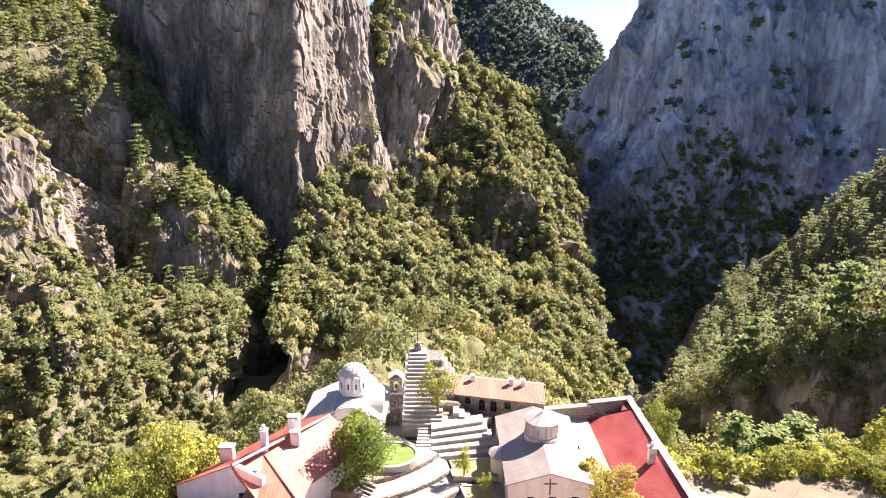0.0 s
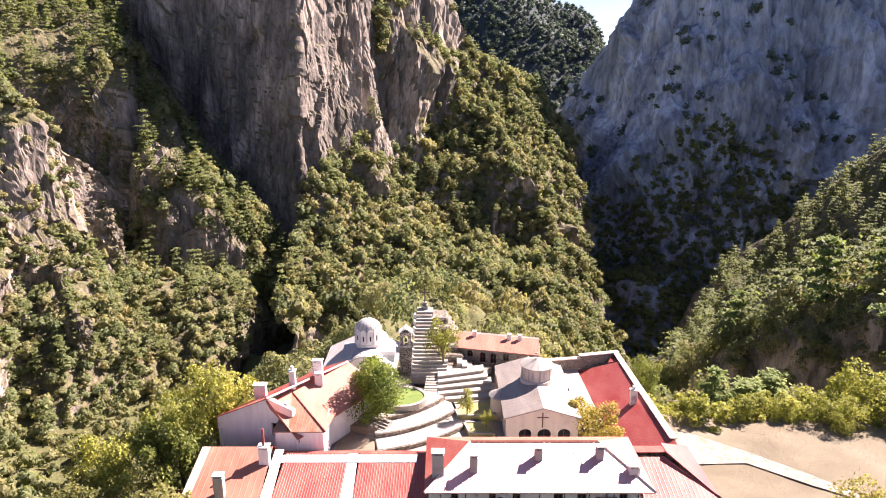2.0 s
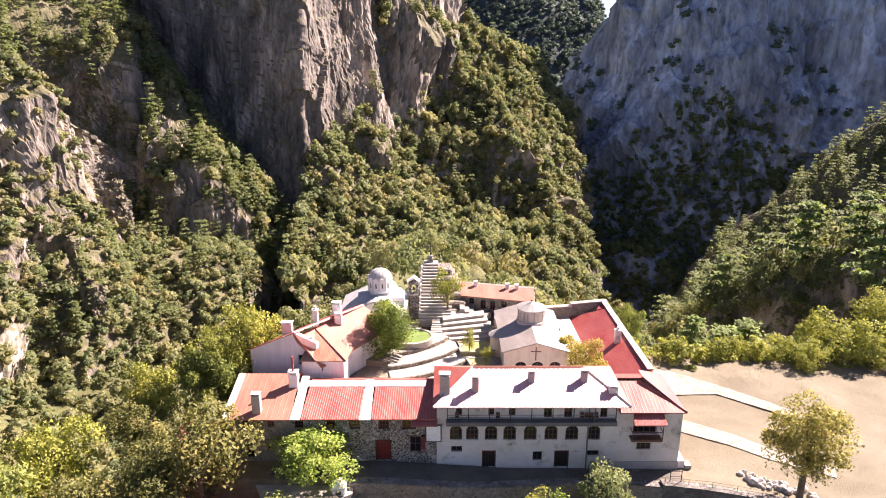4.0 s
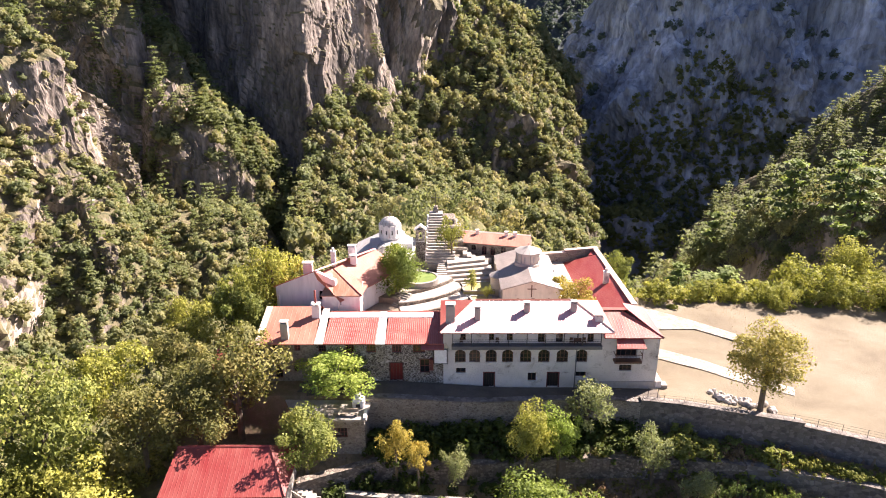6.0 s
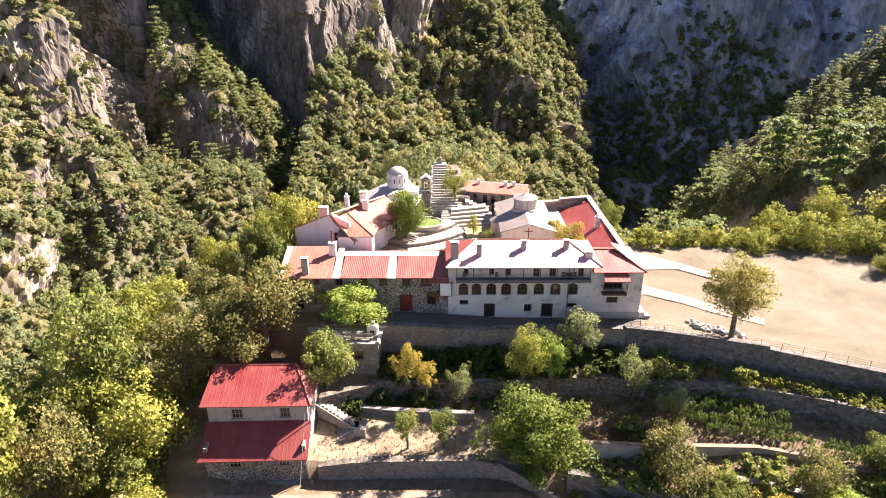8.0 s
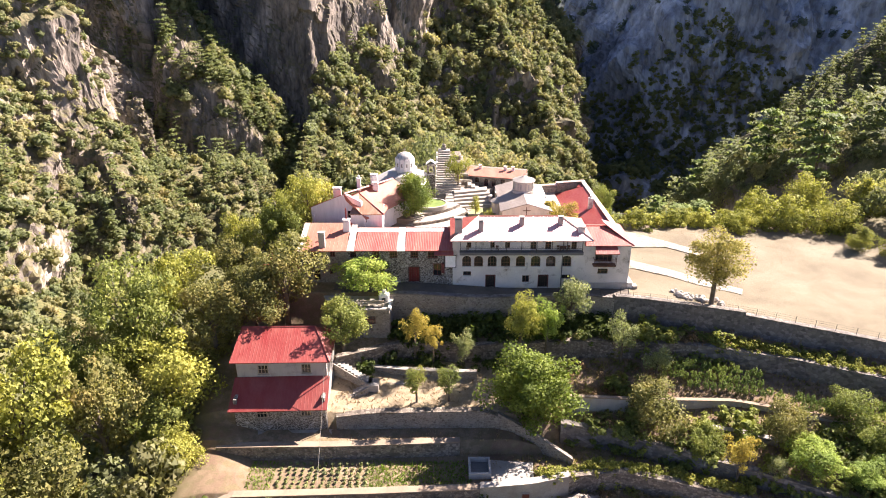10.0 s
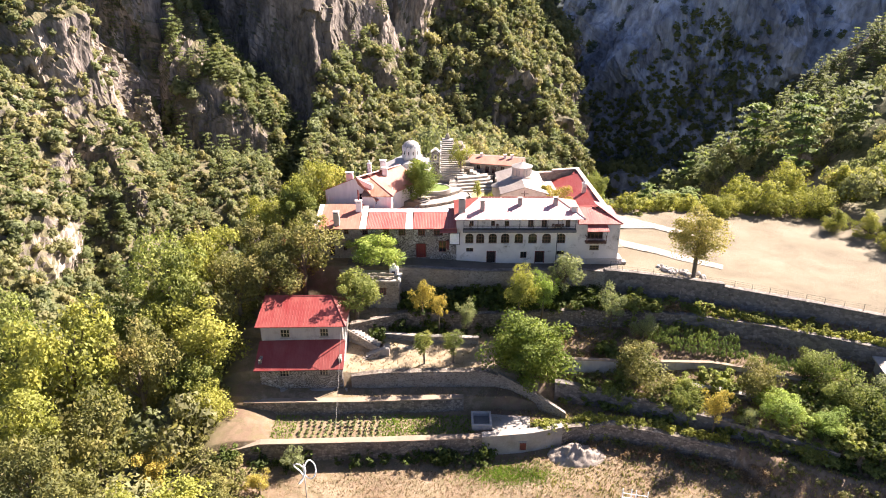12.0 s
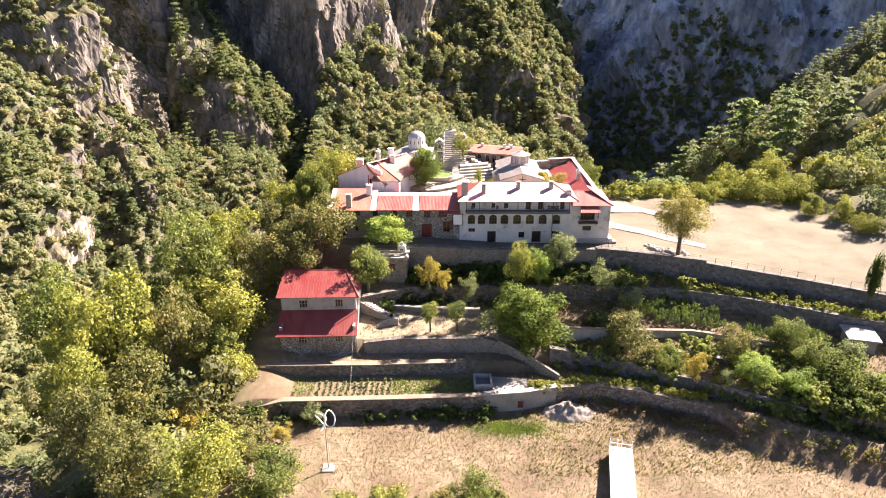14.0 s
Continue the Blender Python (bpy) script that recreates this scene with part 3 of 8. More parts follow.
def radii(n, lo, hi, seed):
    rng = np.random.default_rng(seed)
    return lo + (hi - lo) * rng.uniform(0, 1, n) ** 1.6


p = np.concatenate([scatter(FOREST, 4200, 4, 0.1, cover=-1.3, gap=8.8), scatter(PINES, 400, 2, 0.1, cover=-0.8, gap=5.0), scatter(WEST, 300, 7, 0.1, cover=-0.5, gap=6.0)])
woods("slope_woods", "mixed green and yellowing broadleaf woods on steep slopes", p, radii(len(p), 4.2, 8.8, 5), 140, 0.2, "broad", LEAF_FOREST, 6, 1.0)
p = scatter(SPUR, 2600, 3, 0.5, cover=-1.6, gap=5.4, low=0.05)
woods("spur_thicket", "low yellowing broadleaf trees below the sunlit spur", p, radii(len(p), 2.8, 5.6, 8), 100, 0.22, "broad", LEAF_FOREST, 9, 0.9)
p = np.concatenate([scatter(MASSIF, 70, 11, 0.6), scatter(WEST, 900, 12, 0.6, cover=-0.9, gap=5.0), scatter(PINES, 420, 9, 0.5, cover=-0.6, gap=5.0), scatter(SPUR, 150, 13, 0.2, gap=5.0), scatter(FOREST, 500, 14, 0.4, cover=0.0, gap=6.0)])
woods("slope_pines", "mountain pines with flat green tiers on rock ledges", p, radii(len(p), 3.0, 5.4, 15), 160, 0.25, "pine", LEAF_PINE, 16, 1.3)
p = np.concatenate([ground_points(900, 21, (-190, -30, 95, 300), -0.9, 7.2), ground_points(900, 22, (-60, 66, 95, 350), -1.2, 7.0), ground_points(800, 26, (-250, -120, -30, 200), -1.5, 6.4), ground_points(160, 27, (120, 260, 160, 340), -0.6, 6.0)])
k = (p[:, 0] > -60) & (p[:, 0] < 70) & (p[:, 1] < 185)
near_p, p = p[k], p[~k]
woods("valley_woods", "mixed broadleaf woods filling the ravine", p, radii(len(p), 3.0, 6.2, 24), 130, 0.18, "broad", LEAF_FOREST, 25, 1.0)
woods("shoulder_woods", "leafy mixed trees on the shoulder behind the cells", near_p, radii(len(near_p), 3.0, 5.6, 44), 520, 0.105, "near", LEAF_FOREST, 45, 1.0)
p = np.concatenate([ground_points(420, 23, (108, 240, 90, 250), -1.2, 5.0), ground_points(70, 24, (85, 128, 52, 104), -1.2), ground_points(470, 28, (-135, -40, -60, 150), -0.9)])
woods("ravine_thicket", "dense mixed trees on the slopes below the monastery", p, radii(len(p), 2.8, 5.6, 29), 430, 0.12, "near", LEAF_FOREST, 30)
p = np.concatenate([scatter(EAST, 1100, 31, 0.6, cover=-1.3, gap=5.5, low=0.1), scatter(BLUFF, 24, 34, 0.1, cover=-1.0, gap=3.0)])
woods("spur_woods", "pines and shrubs on the wooded spur", p, radii(len(p), 2.8, 4.8, 32), 190, 0.24, "pine", LEAF_PINE, 33, 1.3)
east_ = scatter(EAST, 300, 35, 0.1, cover=-0.7, gap=5.0)
woods("east_shrubs", "rounded broadleaf trees scattered over the far spur", east_, radii(len(east_), 2.4, 4.4, 48), 110, 0.2, "broad", LEAF_FOREST, 49)
p = scatter(BLUFF, 2600, 36, 1.0, cover=-1.5, gap=2.8, low=-0.3)
p = p[p[:, 1] < np.interp(p[:, 0], (78, 83, 88, 94, 100, 112), (205, 187, 172, 160, 148, 132)) + 4][:420]
k = np.random.default_rng(39).uniform(0, 5, 90)
crest = np.stack([np.interp(k, range(6), v) for v in ((78, 83, 88, 94, 100, 112), (205, 187, 172, 160, 148, 132), (-62, -46, -32, -22, -13, 0))], 1)
p = np.concatenate([p, spaced(crest + np.random.default_rng(40).normal(0, 1, (90, 3)) * np.array([3, 3, 0.4]), 2.5)])
woods("spur_shrubs", "dense broadleaf trees over the shaded bluff", p, radii(len(p), 2.4, 4.2, 37), 380, 0.13, "near", LEAF_FOREST, 38)
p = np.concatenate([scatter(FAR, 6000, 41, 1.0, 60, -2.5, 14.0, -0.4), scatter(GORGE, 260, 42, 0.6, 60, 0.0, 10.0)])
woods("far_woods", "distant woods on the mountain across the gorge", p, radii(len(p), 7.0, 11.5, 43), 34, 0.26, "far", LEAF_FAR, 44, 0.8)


p = scatter(GORGE, 12000, 45, 1.0, 60, -2.5, 8.0, -0.3)
p = p[p[:, 2] < -60 + 35 * np.sin(p[:, 0] / 40) + np.random.default_rng(48).normal(0, 22, len(p))]
woods("gorge_woods", "dark woods on the shaded foot of the gorge wall", p, radii(len(p), 6.0, 10.0, 46), 20, 0.3, "far", LEAF_PINE, 47, 0.8)


# ---- rock towers standing out of the woods ----
def crag(label, x, y, top, base, wide, seed):
    nu, nv = 64, 60
    a, h = np.meshgrid(np.linspace(0, 2 * np.pi, nu), np.linspace(0, 1, nv))
    r = wide * (1.15 - 0.75 * h ** 1.6) * np.where(h > 0.97, 0.35, 1.0)
    p = np.stack([x + r * np.cos(a), y + 0.8 * r * np.sin(a), base + (top - base) * h], -1)
    d = 0.32 * wide * (facets(p / (0.9 * wide), seed) + 0.5 * facets(p / (0.35 * wide), seed + 3) + 0.25 * facets(p / (0.14 * wide), seed + 5)) + 0.08 * wide * fractal(p / (0.3 * wide), 3, 0.6, seed + 9)
    d = d * np.where((a < 0.01) | (a > 2 * np.pi - 0.01), 0.0, 1.0)
    n = np.stack([np.cos(a), np.sin(a), 0.3 + 0 * a], -1)
    p = p + n * d[..., None]
    ob = array_mesh("rock_tower", p.reshape(-1, 3), grid_faces(nv, nu)[:, ::-1], ROCK, False)
    return tagged(ob, label, "rock", "rock towers")


crag("pale fractured limestone tower rising out of the woods", -172, 278, -60, -125, 9.0, 3)
crag("slender limestone tooth beside the sunlit spur", -196, 362, -26, -80, 9.0, 8)
crag("low fractured grey rock at the edge of the thicket", -66, -2, -13, -34, 6.5, 15)
crag("grey crag in the woods behind the cells", 40, 274, -64, -100, 11.0, 21)


# ---- building materials ----
def stone_wall_material(name, cols, mortar, scale, wash=0.0, wash_col=(0.72, 0.69, 0.66)):
    m, t, b = material(name, 0.92)
    v = coords(t, (1, 1, 1.35))
    vor = t.nodes.new("ShaderNodeTexVoronoi")
    vor.inputs["Scale"].default_value = scale
    t.links.new(v, vor.inputs["Vector"])
    edge = t.nodes.new("ShaderNodeTexVoronoi")
    edge.feature = "DISTANCE_TO_EDGE"
    edge.inputs["Scale"].default_value = scale
    t.links.new(v, edge.inputs["Vector"])
    sep = t.nodes.new("ShaderNodeSeparateColor")
    t.links.new(vor.outputs["Color"], sep.inputs[0])
    c = ramp(t, sep.outputs[0], [(i / max(1, len(cols) - 1), k) for i, k in enumerate(cols)])
    joint = ramp(t, edge.outputs["Distance"], [(0.03, 1.0), (0.10, 0.0)])
    c = blend(t, joint, c, mortar)
    if wash > 0:
        n = noise_node(t, coords(t), 0.55, 6, 0.7, 0.5)
        c = blend(t, ramp(t, n, [(1 - wash - 0.08, 0.0), (1 - wash + 0.06, 1.0)]), c, wash_col)
    n2 = noise_node(t, coords(t), 0.25, 4, 0.6)
    c = blend(t, 0.6, c, ramp(t, n2, [(0.3, 0.7), (0.7, 1.15)]), "MULTIPLY")
    t.links.new(c, b.inputs["Base Color"])
    bump(t, b, ramp(t, edge.outputs["Distance"], [(0.0, 0.0), (0.14, 1.0)]), 0.8, 0.06)
    return m


def sheet_material(name, col, worn, amount=0.35, rough=0.45):
    m, t, b = material(name, rough)
    b.inputs["Specular IOR Level"].default_value = 0.35
    v = coords(t, (1, 0.35, 0.35))
    n1 = noise_node(t, v, 0.5, 6, 0.65, 0.3)
    n2 = noise_node(t, coords(t), 5.0, 4, 0.6)
    c = blend(t, ramp(t, n1, [(0.62 - amount, 0.0), (0.85 - amount * 0.5, 1.0)]), col, worn)
    c = blend(t, 0.35, c, ramp(t, n2, [(0.3, 0.75), (0.7, 1.15)]), "MULTIPLY")
    t.links.new(c, b.inputs["Base Color"])
    bump(t, b, n2, 0.15, 0.02)
    return m


def sheen_material(name, col, worn, gloss):
    """Red sheet roofing worn to bare metal that scatters the low sun."""
    m = sheet_material(name, col, worn, 0.25, 0.5)
    t = m.node_tree
    g = t.nodes.new("ShaderNodeBsdfGlossy")
    g.inputs["Color"].default_value = (0.9, 0.88, 0.87, 1)
    g.inputs["Roughness"].default_value = 0.62
    mx = t.nodes.new("ShaderNodeMixShader")
    t.links.new(ramp(t, noise_node(t, coords(t, (1, 0.3, 0.3)), 0.35, 5, 0.6), [(0.3, gloss * 0.8), (0.7, gloss * 1.2)]), mx.inputs[0])
    t.links.new(t.nodes["Principled BSDF"].outputs[0], mx.inputs[1])
    t.links.new(g.outputs[0], mx.inputs[2])
    t.links.new(mx.outputs[0], t.nodes["Material Output"].inputs["Surface"])
    return m


def plaster_material(name, col, stain, amount=0.3):
    m, t, b = material(name, 0.9)
    n1 = noise_node(t, coords(t), 0.6, 6, 0.7, 0.4)
    n2 = noise_node(t, coords(t, (1, 1, 0.15)), 1.6, 5, 0.65)
    n3 = noise_node(t, coords(t), 9.0, 4, 0.6)
    c = blend(t, ramp(t, n1, [(0.66 - amount * 0.4, 0.0), (0.80 - amount * 0.3, 1.0)]), col, stain)
    c = blend(t, 0.45, c, ramp(t, n2, [(0.3, 0.72), (0.62, 1.08)]), "MULTIPLY")
    t.links.new(c, b.inputs["Base Color"])
    bump(t, b, n3, 0.3, 0.02)
    return m


STONE = stone_wall_material("rubble_stone", [(0.15, 0.125, 0.10), (0.28, 0.24, 0.20), (0.21, 0.18, 0.155), (0.37, 0.33, 0.28)], (0.33, 0.30, 0.26), 2.6)
STONE_WASHED = stone_wall_material("part_washed_rubble", [(0.075, 0.06, 0.05), (0.17, 0.145, 0.12), (0.10, 0.085, 0.07), (0.30, 0.26, 0.22)], (0.50, 0.46, 0.41), 2.6, 0.38)
STONE_DRY = stone_wall_material("terrace_stone", [(0.11, 0.09, 0.073), (0.23, 0.19, 0.155), (0.34, 0.29, 0.235)], (0.15, 0.127, 0.104), 2.2)
PLASTER = plaster_material("old_whitewash", (0.76, 0.72, 0.68), (0.36, 0.32, 0.28), 0.42)
PLASTER_STONE = stone_wall_material("washed_rubble", [(0.26, 0.22, 0.18), (0.42, 0.38, 0.33), (0.5, 0.46, 0.41)], (0.60, 0.57, 0.53), 2.6, 0.60, (0.76, 0.72, 0.68))
PLASTER_CLEAN = plaster_material("fresh_whitewash", (0.80, 0.76, 0.74), (0.66, 0.61, 0.58), 0.2)
PLASTER_CREAM = plaster_material("cream_render", (0.60, 0.52, 0.45), (0.48, 0.41, 0.35), 0.3)
PLASTER_GREY = plaster_material("grey_render", (0.42, 0.39, 0.36), (0.30, 0.27, 0.25), 0.4)
RED = sheen_material("red_sheet", (0.33, 0.052, 0.042), (0.40, 0.14, 0.105), 0.02)
RED_DEEP = sheet_material("deep_red_sheet", (0.25, 0.036, 0.036), (0.32, 0.095, 0.08), 0.3)
SALMON = sheet_material("faded_salmon_sheet", (0.38, 0.125, 0.085), (0.45, 0.21, 0.15), 0.3, 0.6)
WHITE_SHEET = sheet_material("white_painted_sheet", (0.84, 0.84, 0.85), (0.70, 0.68, 0.67), 0.22)
GLARE = sheen_material("bright_worn_sheet", (0.50, 0.06, 0.06), (0.52, 0.10, 0.09), 0.36)
PALE = sheet_material("pale_flashing", (0.72, 0.60, 0.52), (0.60, 0.45, 0.38), 0.3)
LEAD = sheet_material("lead_sheet", (0.20, 0.172, 0.16), (0.34, 0.295, 0.265), 0.35, 0.5)
LEAD_WHITE = sheet_material("whitened_lead_sheet", (0.56, 0.54, 0.52), (0.44, 0.42, 0.40), 0.3, 0.5)
LEAD_PALE = sheet_material("pale_lead_sheet", (0.44, 0.41, 0.385), (0.34, 0.31, 0.285), 0.35, 0.5)
WOOD = simple("dark_stained_wood", (0.10, 0.045, 0.03), (0.14, 0.07, 0.045), 3.0, 0.6, 0.01)
WOOD_RED = simple("dark_red_painted_wood", (0.15, 0.03, 0.03), (0.11, 0.025, 0.025), 3.0, 0.55, 0.01)
WOOD_PALE = simple("pale_window_wood", (0.42, 0.36, 0.28), (0.34, 0.28, 0.21), 3.0, 0.6, 0.01)
IRON = simple("dark_iron", (0.035, 0.035, 0.04), (0.06, 0.055, 0.05), 4.0, 0.5, 0.005)
SLAB = simple("dark_grey_slab", (0.12, 0.12, 0.125), (0.17, 0.165, 0.16), 1.5, 0.8, 0.02)
BOARD = simple("white_board_enamel", (0.93, 0.94, 0.95), (0.90, 0.91, 0.92), 0.5, 0.35, 0.0)
DOOR = simple("dark_brown_door_boards", (0.09, 0.025, 0.022), (0.07, 0.022, 0.018), 3.0, 0.55, 0.01)
# Near-black boards: shade inside the white wing's open doorways, painted on.
DOORWAY_SHADE = simple("doorway_shade_boards", (0.016, 0.012, 0.011), (0.026, 0.018, 0.016), 3.0, 0.7, 0.01)
DOOR_RED = simple("oxblood_door_paint", (0.20, 0.022, 0.018), (0.15, 0.02, 0.018), 3.0, 0.5, 0.01)
RUST = sheet_material("rusty_sheet", (0.46, 0.34, 0.25), (0.27, 0.12, 0.07), 0.45, 0.7)
GLASS, _t, _b = material("window_glass", 0.06)
_b.inputs["Base Color"].default_value = (0.018, 0.02, 0.022, 1)
PAVING = simple("pale_paving", (0.46, 0.41, 0.36), (0.34, 0.30, 0.255), 1.2, 0.9, 0.03)
EARTH = simple("earthen_wall_top", (0.32, 0.25, 0.185), (0.24, 0.18, 0.13), 1.2, 0.95, 0.04)
CONCRETE = simple("pale_concrete", (0.38, 0.35, 0.31), (0.27, 0.24, 0.21), 1.2, 0.9, 0.03)
LAWN = simple("lawn_grass", (0.10, 0.16, 0.03), (0.16, 0.22, 0.05), 2.0, 0.95, 0.05)
DRYGRASS = simple("dry_lawn", (0.30, 0.28, 0.10), (0.40, 0.33, 0.16), 1.5, 0.95, 0.05)


# ---- building helpers ----
def thing(name, label, category, at=(0, 0, 0), group="", kind=""):
    e = new(name)
    e.empty_display_size = 0.2
    e.location = at
    return tagged(e, label, category, group, kind)


def child(name, bm, mat, parent, label=""):
    """A part built in world places under a thing or a part."""
    ob = part(name, bm, mat, parent, label)
    root = parent
    origin = Vector()
    while root:
        origin += root.location
        root = root.parent
    ob.data.transform(Matrix.Translation(-origin))
    return ob


def box(bm, x0, x1, y0, y1, z0, z1):
    v = [bm.verts.new(c) for c in ((x0, y0, z0), (x1, y0, z0), (x1, y1, z0), (x0, y1, z0), (x0, y0, z1), (x1, y0, z1), (x1, y1, z1), (x0, y1, z1))]
    for f in ((0, 3, 2, 1), (4, 5, 6, 7), (0, 1, 5, 4), (1, 2, 6, 5), (2, 3, 7, 6), (3, 0, 4, 7)):
        bm.faces.new([v[i] for i in f])
    return bm


def quad(bm, *pts):
    return bm.faces.new([bm.verts.new(p) for p in pts])


def slab(bm, pts, thick):
    """A plate: the polygon pts, and the same lower by thick."""
    top = [bm.verts.new(p) for p in pts]
    low = [bm.verts.new((p[0], p[1], p[2] - thick)) for p in pts]
    bm.faces.new(top)
    bm.faces.new(low[::-1])
    n = len(pts)
    for i in range(n):
        bm.faces.new([low[i], low[(i + 1) % n], top[(i + 1) % n], top[i]])
    return bm


def rounded(bm, width=0.03):
    bmesh.ops.remove_doubles(bm, verts=bm.verts, dist=0.0005)
    bmesh.ops.bevel(bm, geom=bm.edges[:], offset=width, segments=1, affect="EDGES", profile=0.5)
    return bm


class Face:
    """A wall's outer plane: from p along d, its outward side on the right of d."""

    def __init__(self, p, q):
        self.p = Vector((p[0], p[1], 0))
        d = Vector((q[0] - p[0], q[1] - p[1], 0))
        self.length = d.length
        self.d = d.normalized()
        self.n = Vector((self.d.y, -self.d.x, 0))

    def at(self, u, z, out=0.0):
        return self.p + self.d * u + self.n * out + Vector((0, 0, z))


def plate(bm, f, u0, u1, z0, z1, o0, o1):
    v = [bm.verts.new(f.at(u, z, o)) for z in (z0, z1) for u, o in ((u0, o1), (u1, o1), (u1, o0), (u0, o0))]
    for k in ((3, 2, 1, 0), (4, 5, 6, 7), (0, 1, 5, 4), (1, 2, 6, 5), (2, 3, 7, 6), (3, 0, 4, 7)):
        bm.faces.new([v[i] for i in k])


def arc_points(u0, u1, z_spring, z_top, n=8):
    c, r, h = (u0 + u1) / 2, (u1 - u0) / 2, z_top - z_spring
    return [(c - r * math.cos(math.pi * i / n), z_spring + h * math.sin(math.pi * i / n)) for i in range(n + 1)]


def wall(bm, p, q, z0, z1, openings=(), thick=0.6, top=None):
    """A wall with openings (u0, u1, z0, z1, arched) cut through. top(u): a sloping upper edge."""
    f = Face(p, q)
    e0, e1 = 0.006, f.length - 0.006
    us = sorted({e0, e1, *[o[0] for o in openings], *[o[1] for o in openings]})
    zs = sorted({z0, z1, *[o[2] for o in openings], *[o[3] for o in openings]})
    for out, flip in ((0.0, False), (-thick, True)):
        for a, b in zip(us, us[1:]):
            for c, d in zip(zs, zs[1:]):
                um, zm = (a + b) / 2, (c + d) / 2
                if any(o[0] < um < o[1] and o[2] < zm < o[3] for o in openings):
                    continue
                pts = [f.at(a, c, out), f.at(b, c, out), f.at(b, d, out), f.at(a, d, out)]
                quad(bm, *(pts[::-1] if flip else pts))
    for o in openings:
        u0, u1, a, b = o[:4]
        rim = [(u0, a), (u1, a), (u1, b), (u0, b)]
        if len(o) > 4 and o[4]:
            arc = arc_points(u0, u1, b - (u1 - u0) * 0.42, b)
            rim = [(u0, a), (u1, a)] + arc[::-1]
            for out, flip in ((0.0, False), (-thick, True)):
                for half, corner in ((arc[:5], (u0, b)), (arc[4:], (u1, b))):
                    for m, k in zip(half, half[1:]):
                        pts = [f.at(*m, out), f.at(*k, out), f.at(*corner, out)]
                        if (Vector(pts[1]) - Vector(pts[0])).cross(Vector(pts[2]) - Vector(pts[0])).length > 1e-6:
                            quad(bm, *(pts if flip else pts[::-1]))
        for m, k in zip(rim, rim[1:] + rim[:1]):
            quad(bm, f.at(*m, 0), f.at(*k, 0), f.at(*k, -thick), f.at(*m, -thick))
    for a, b in (((e0, z0), (e0, z1)), ((e1, z1), (e1, z0)), ((e0, z1), (e1, z1))):
        quad(bm, f.at(*a, 0), f.at(*a, -thick), f.at(*b, -thick), f.at(*b, 0))
    return f


def window(parent, f, o, mat, bars=(1, 1), depth=0.18, name="window", border=0.09, sill=False):
    """A framed window or door in the opening o of wall face f."""
    u0, u1, a, b = o[:4]
    bm = bmesh.new()
    arched = len(o) > 4 and o[4]
    w = border
    plate(bm, f, u0, u0 + w, a, b if not arched else b - (u1 - u0) * 0.42, -depth - 0.1, -depth)
    plate(bm, f, u1 - w, u1, a, b if not arched else b - (u1 - u0) * 0.42, -depth - 0.1, -depth)
    plate(bm, f, u0 + w, u1 - w, a, a + w, -depth - 0.1, -depth)
    if arched:
        outer = arc_points(u0, u1, b - (u1 - u0) * 0.42, b)
        inner = arc_points(u0 + w, u1 - w, b - (u1 - u0) * 0.42, b - w)
        for i in range(len(outer) - 1):
            quad(bm, f.at(*outer[i], -depth), f.at(*inner[i], -depth), f.at(*inner[i + 1], -depth), f.at(*outer[i + 1], -depth))
            quad(bm, f.at(*inner[i], -depth), f.at(*inner[i], -depth - 0.1), f.at(*inner[i + 1], -depth - 0.1), f.at(*inner[i + 1], -depth))
    else:
        plate(bm, f, u0 + w, u1 - w, b - w, b, -depth - 0.1, -depth)
    fr = child(name, bm, mat, parent)
    for i in range(1, bars[0] + 1):
        u = u0 + (u1 - u0) * i / (bars[0] + 1)
        bm = bmesh.new()
        plate(bm, f, u - 0.035, u + 0.035, a + w, b - w * 0.5, -depth - 0.08, -depth - 0.01)
        child("glazing_bar", bm, mat, fr)
    for i in range(1, bars[1] + 1):
        z = a + (b - a) * i / (bars[1] + 1)
        bm = bmesh.new()
        plate(bm, f, u0 + w, u1 - w, z - 0.03, z + 0.03, -depth - 0.075, -depth - 0.015)
        child("glazing_bar", bm, mat, fr)
    bm = bmesh.new()
    if arched:
        inner = arc_points(u0 + 0.02, u1 - 0.02, b - (u1 - u0) * 0.42, b - 0.02)
        quad(bm, *[f.at(u, z, -depth - 0.05) for u, z in [(u0 + 0.02, a + 0.02), (u1 - 0.02, a + 0.02)] + inner[::-1]])
    else:
        quad(bm, f.at(u0 + 0.02, a + 0.02, -depth - 0.05), f.at(u1 - 0.02, a + 0.02, -depth - 0.05), f.at(u1 - 0.02, b - 0.02, -depth - 0.05), f.at(u0 + 0.02, b - 0.02, -depth - 0.05))
    child("pane", bm, GLASS, fr)
    if sill:
        bm = bmesh.new()
        plate(bm, f, u0 - 0.1, u1 + 0.1, a - 0.1, a, -0.1, 0.08)
        child("sill", bm, CONCRETE, fr)
    return fr


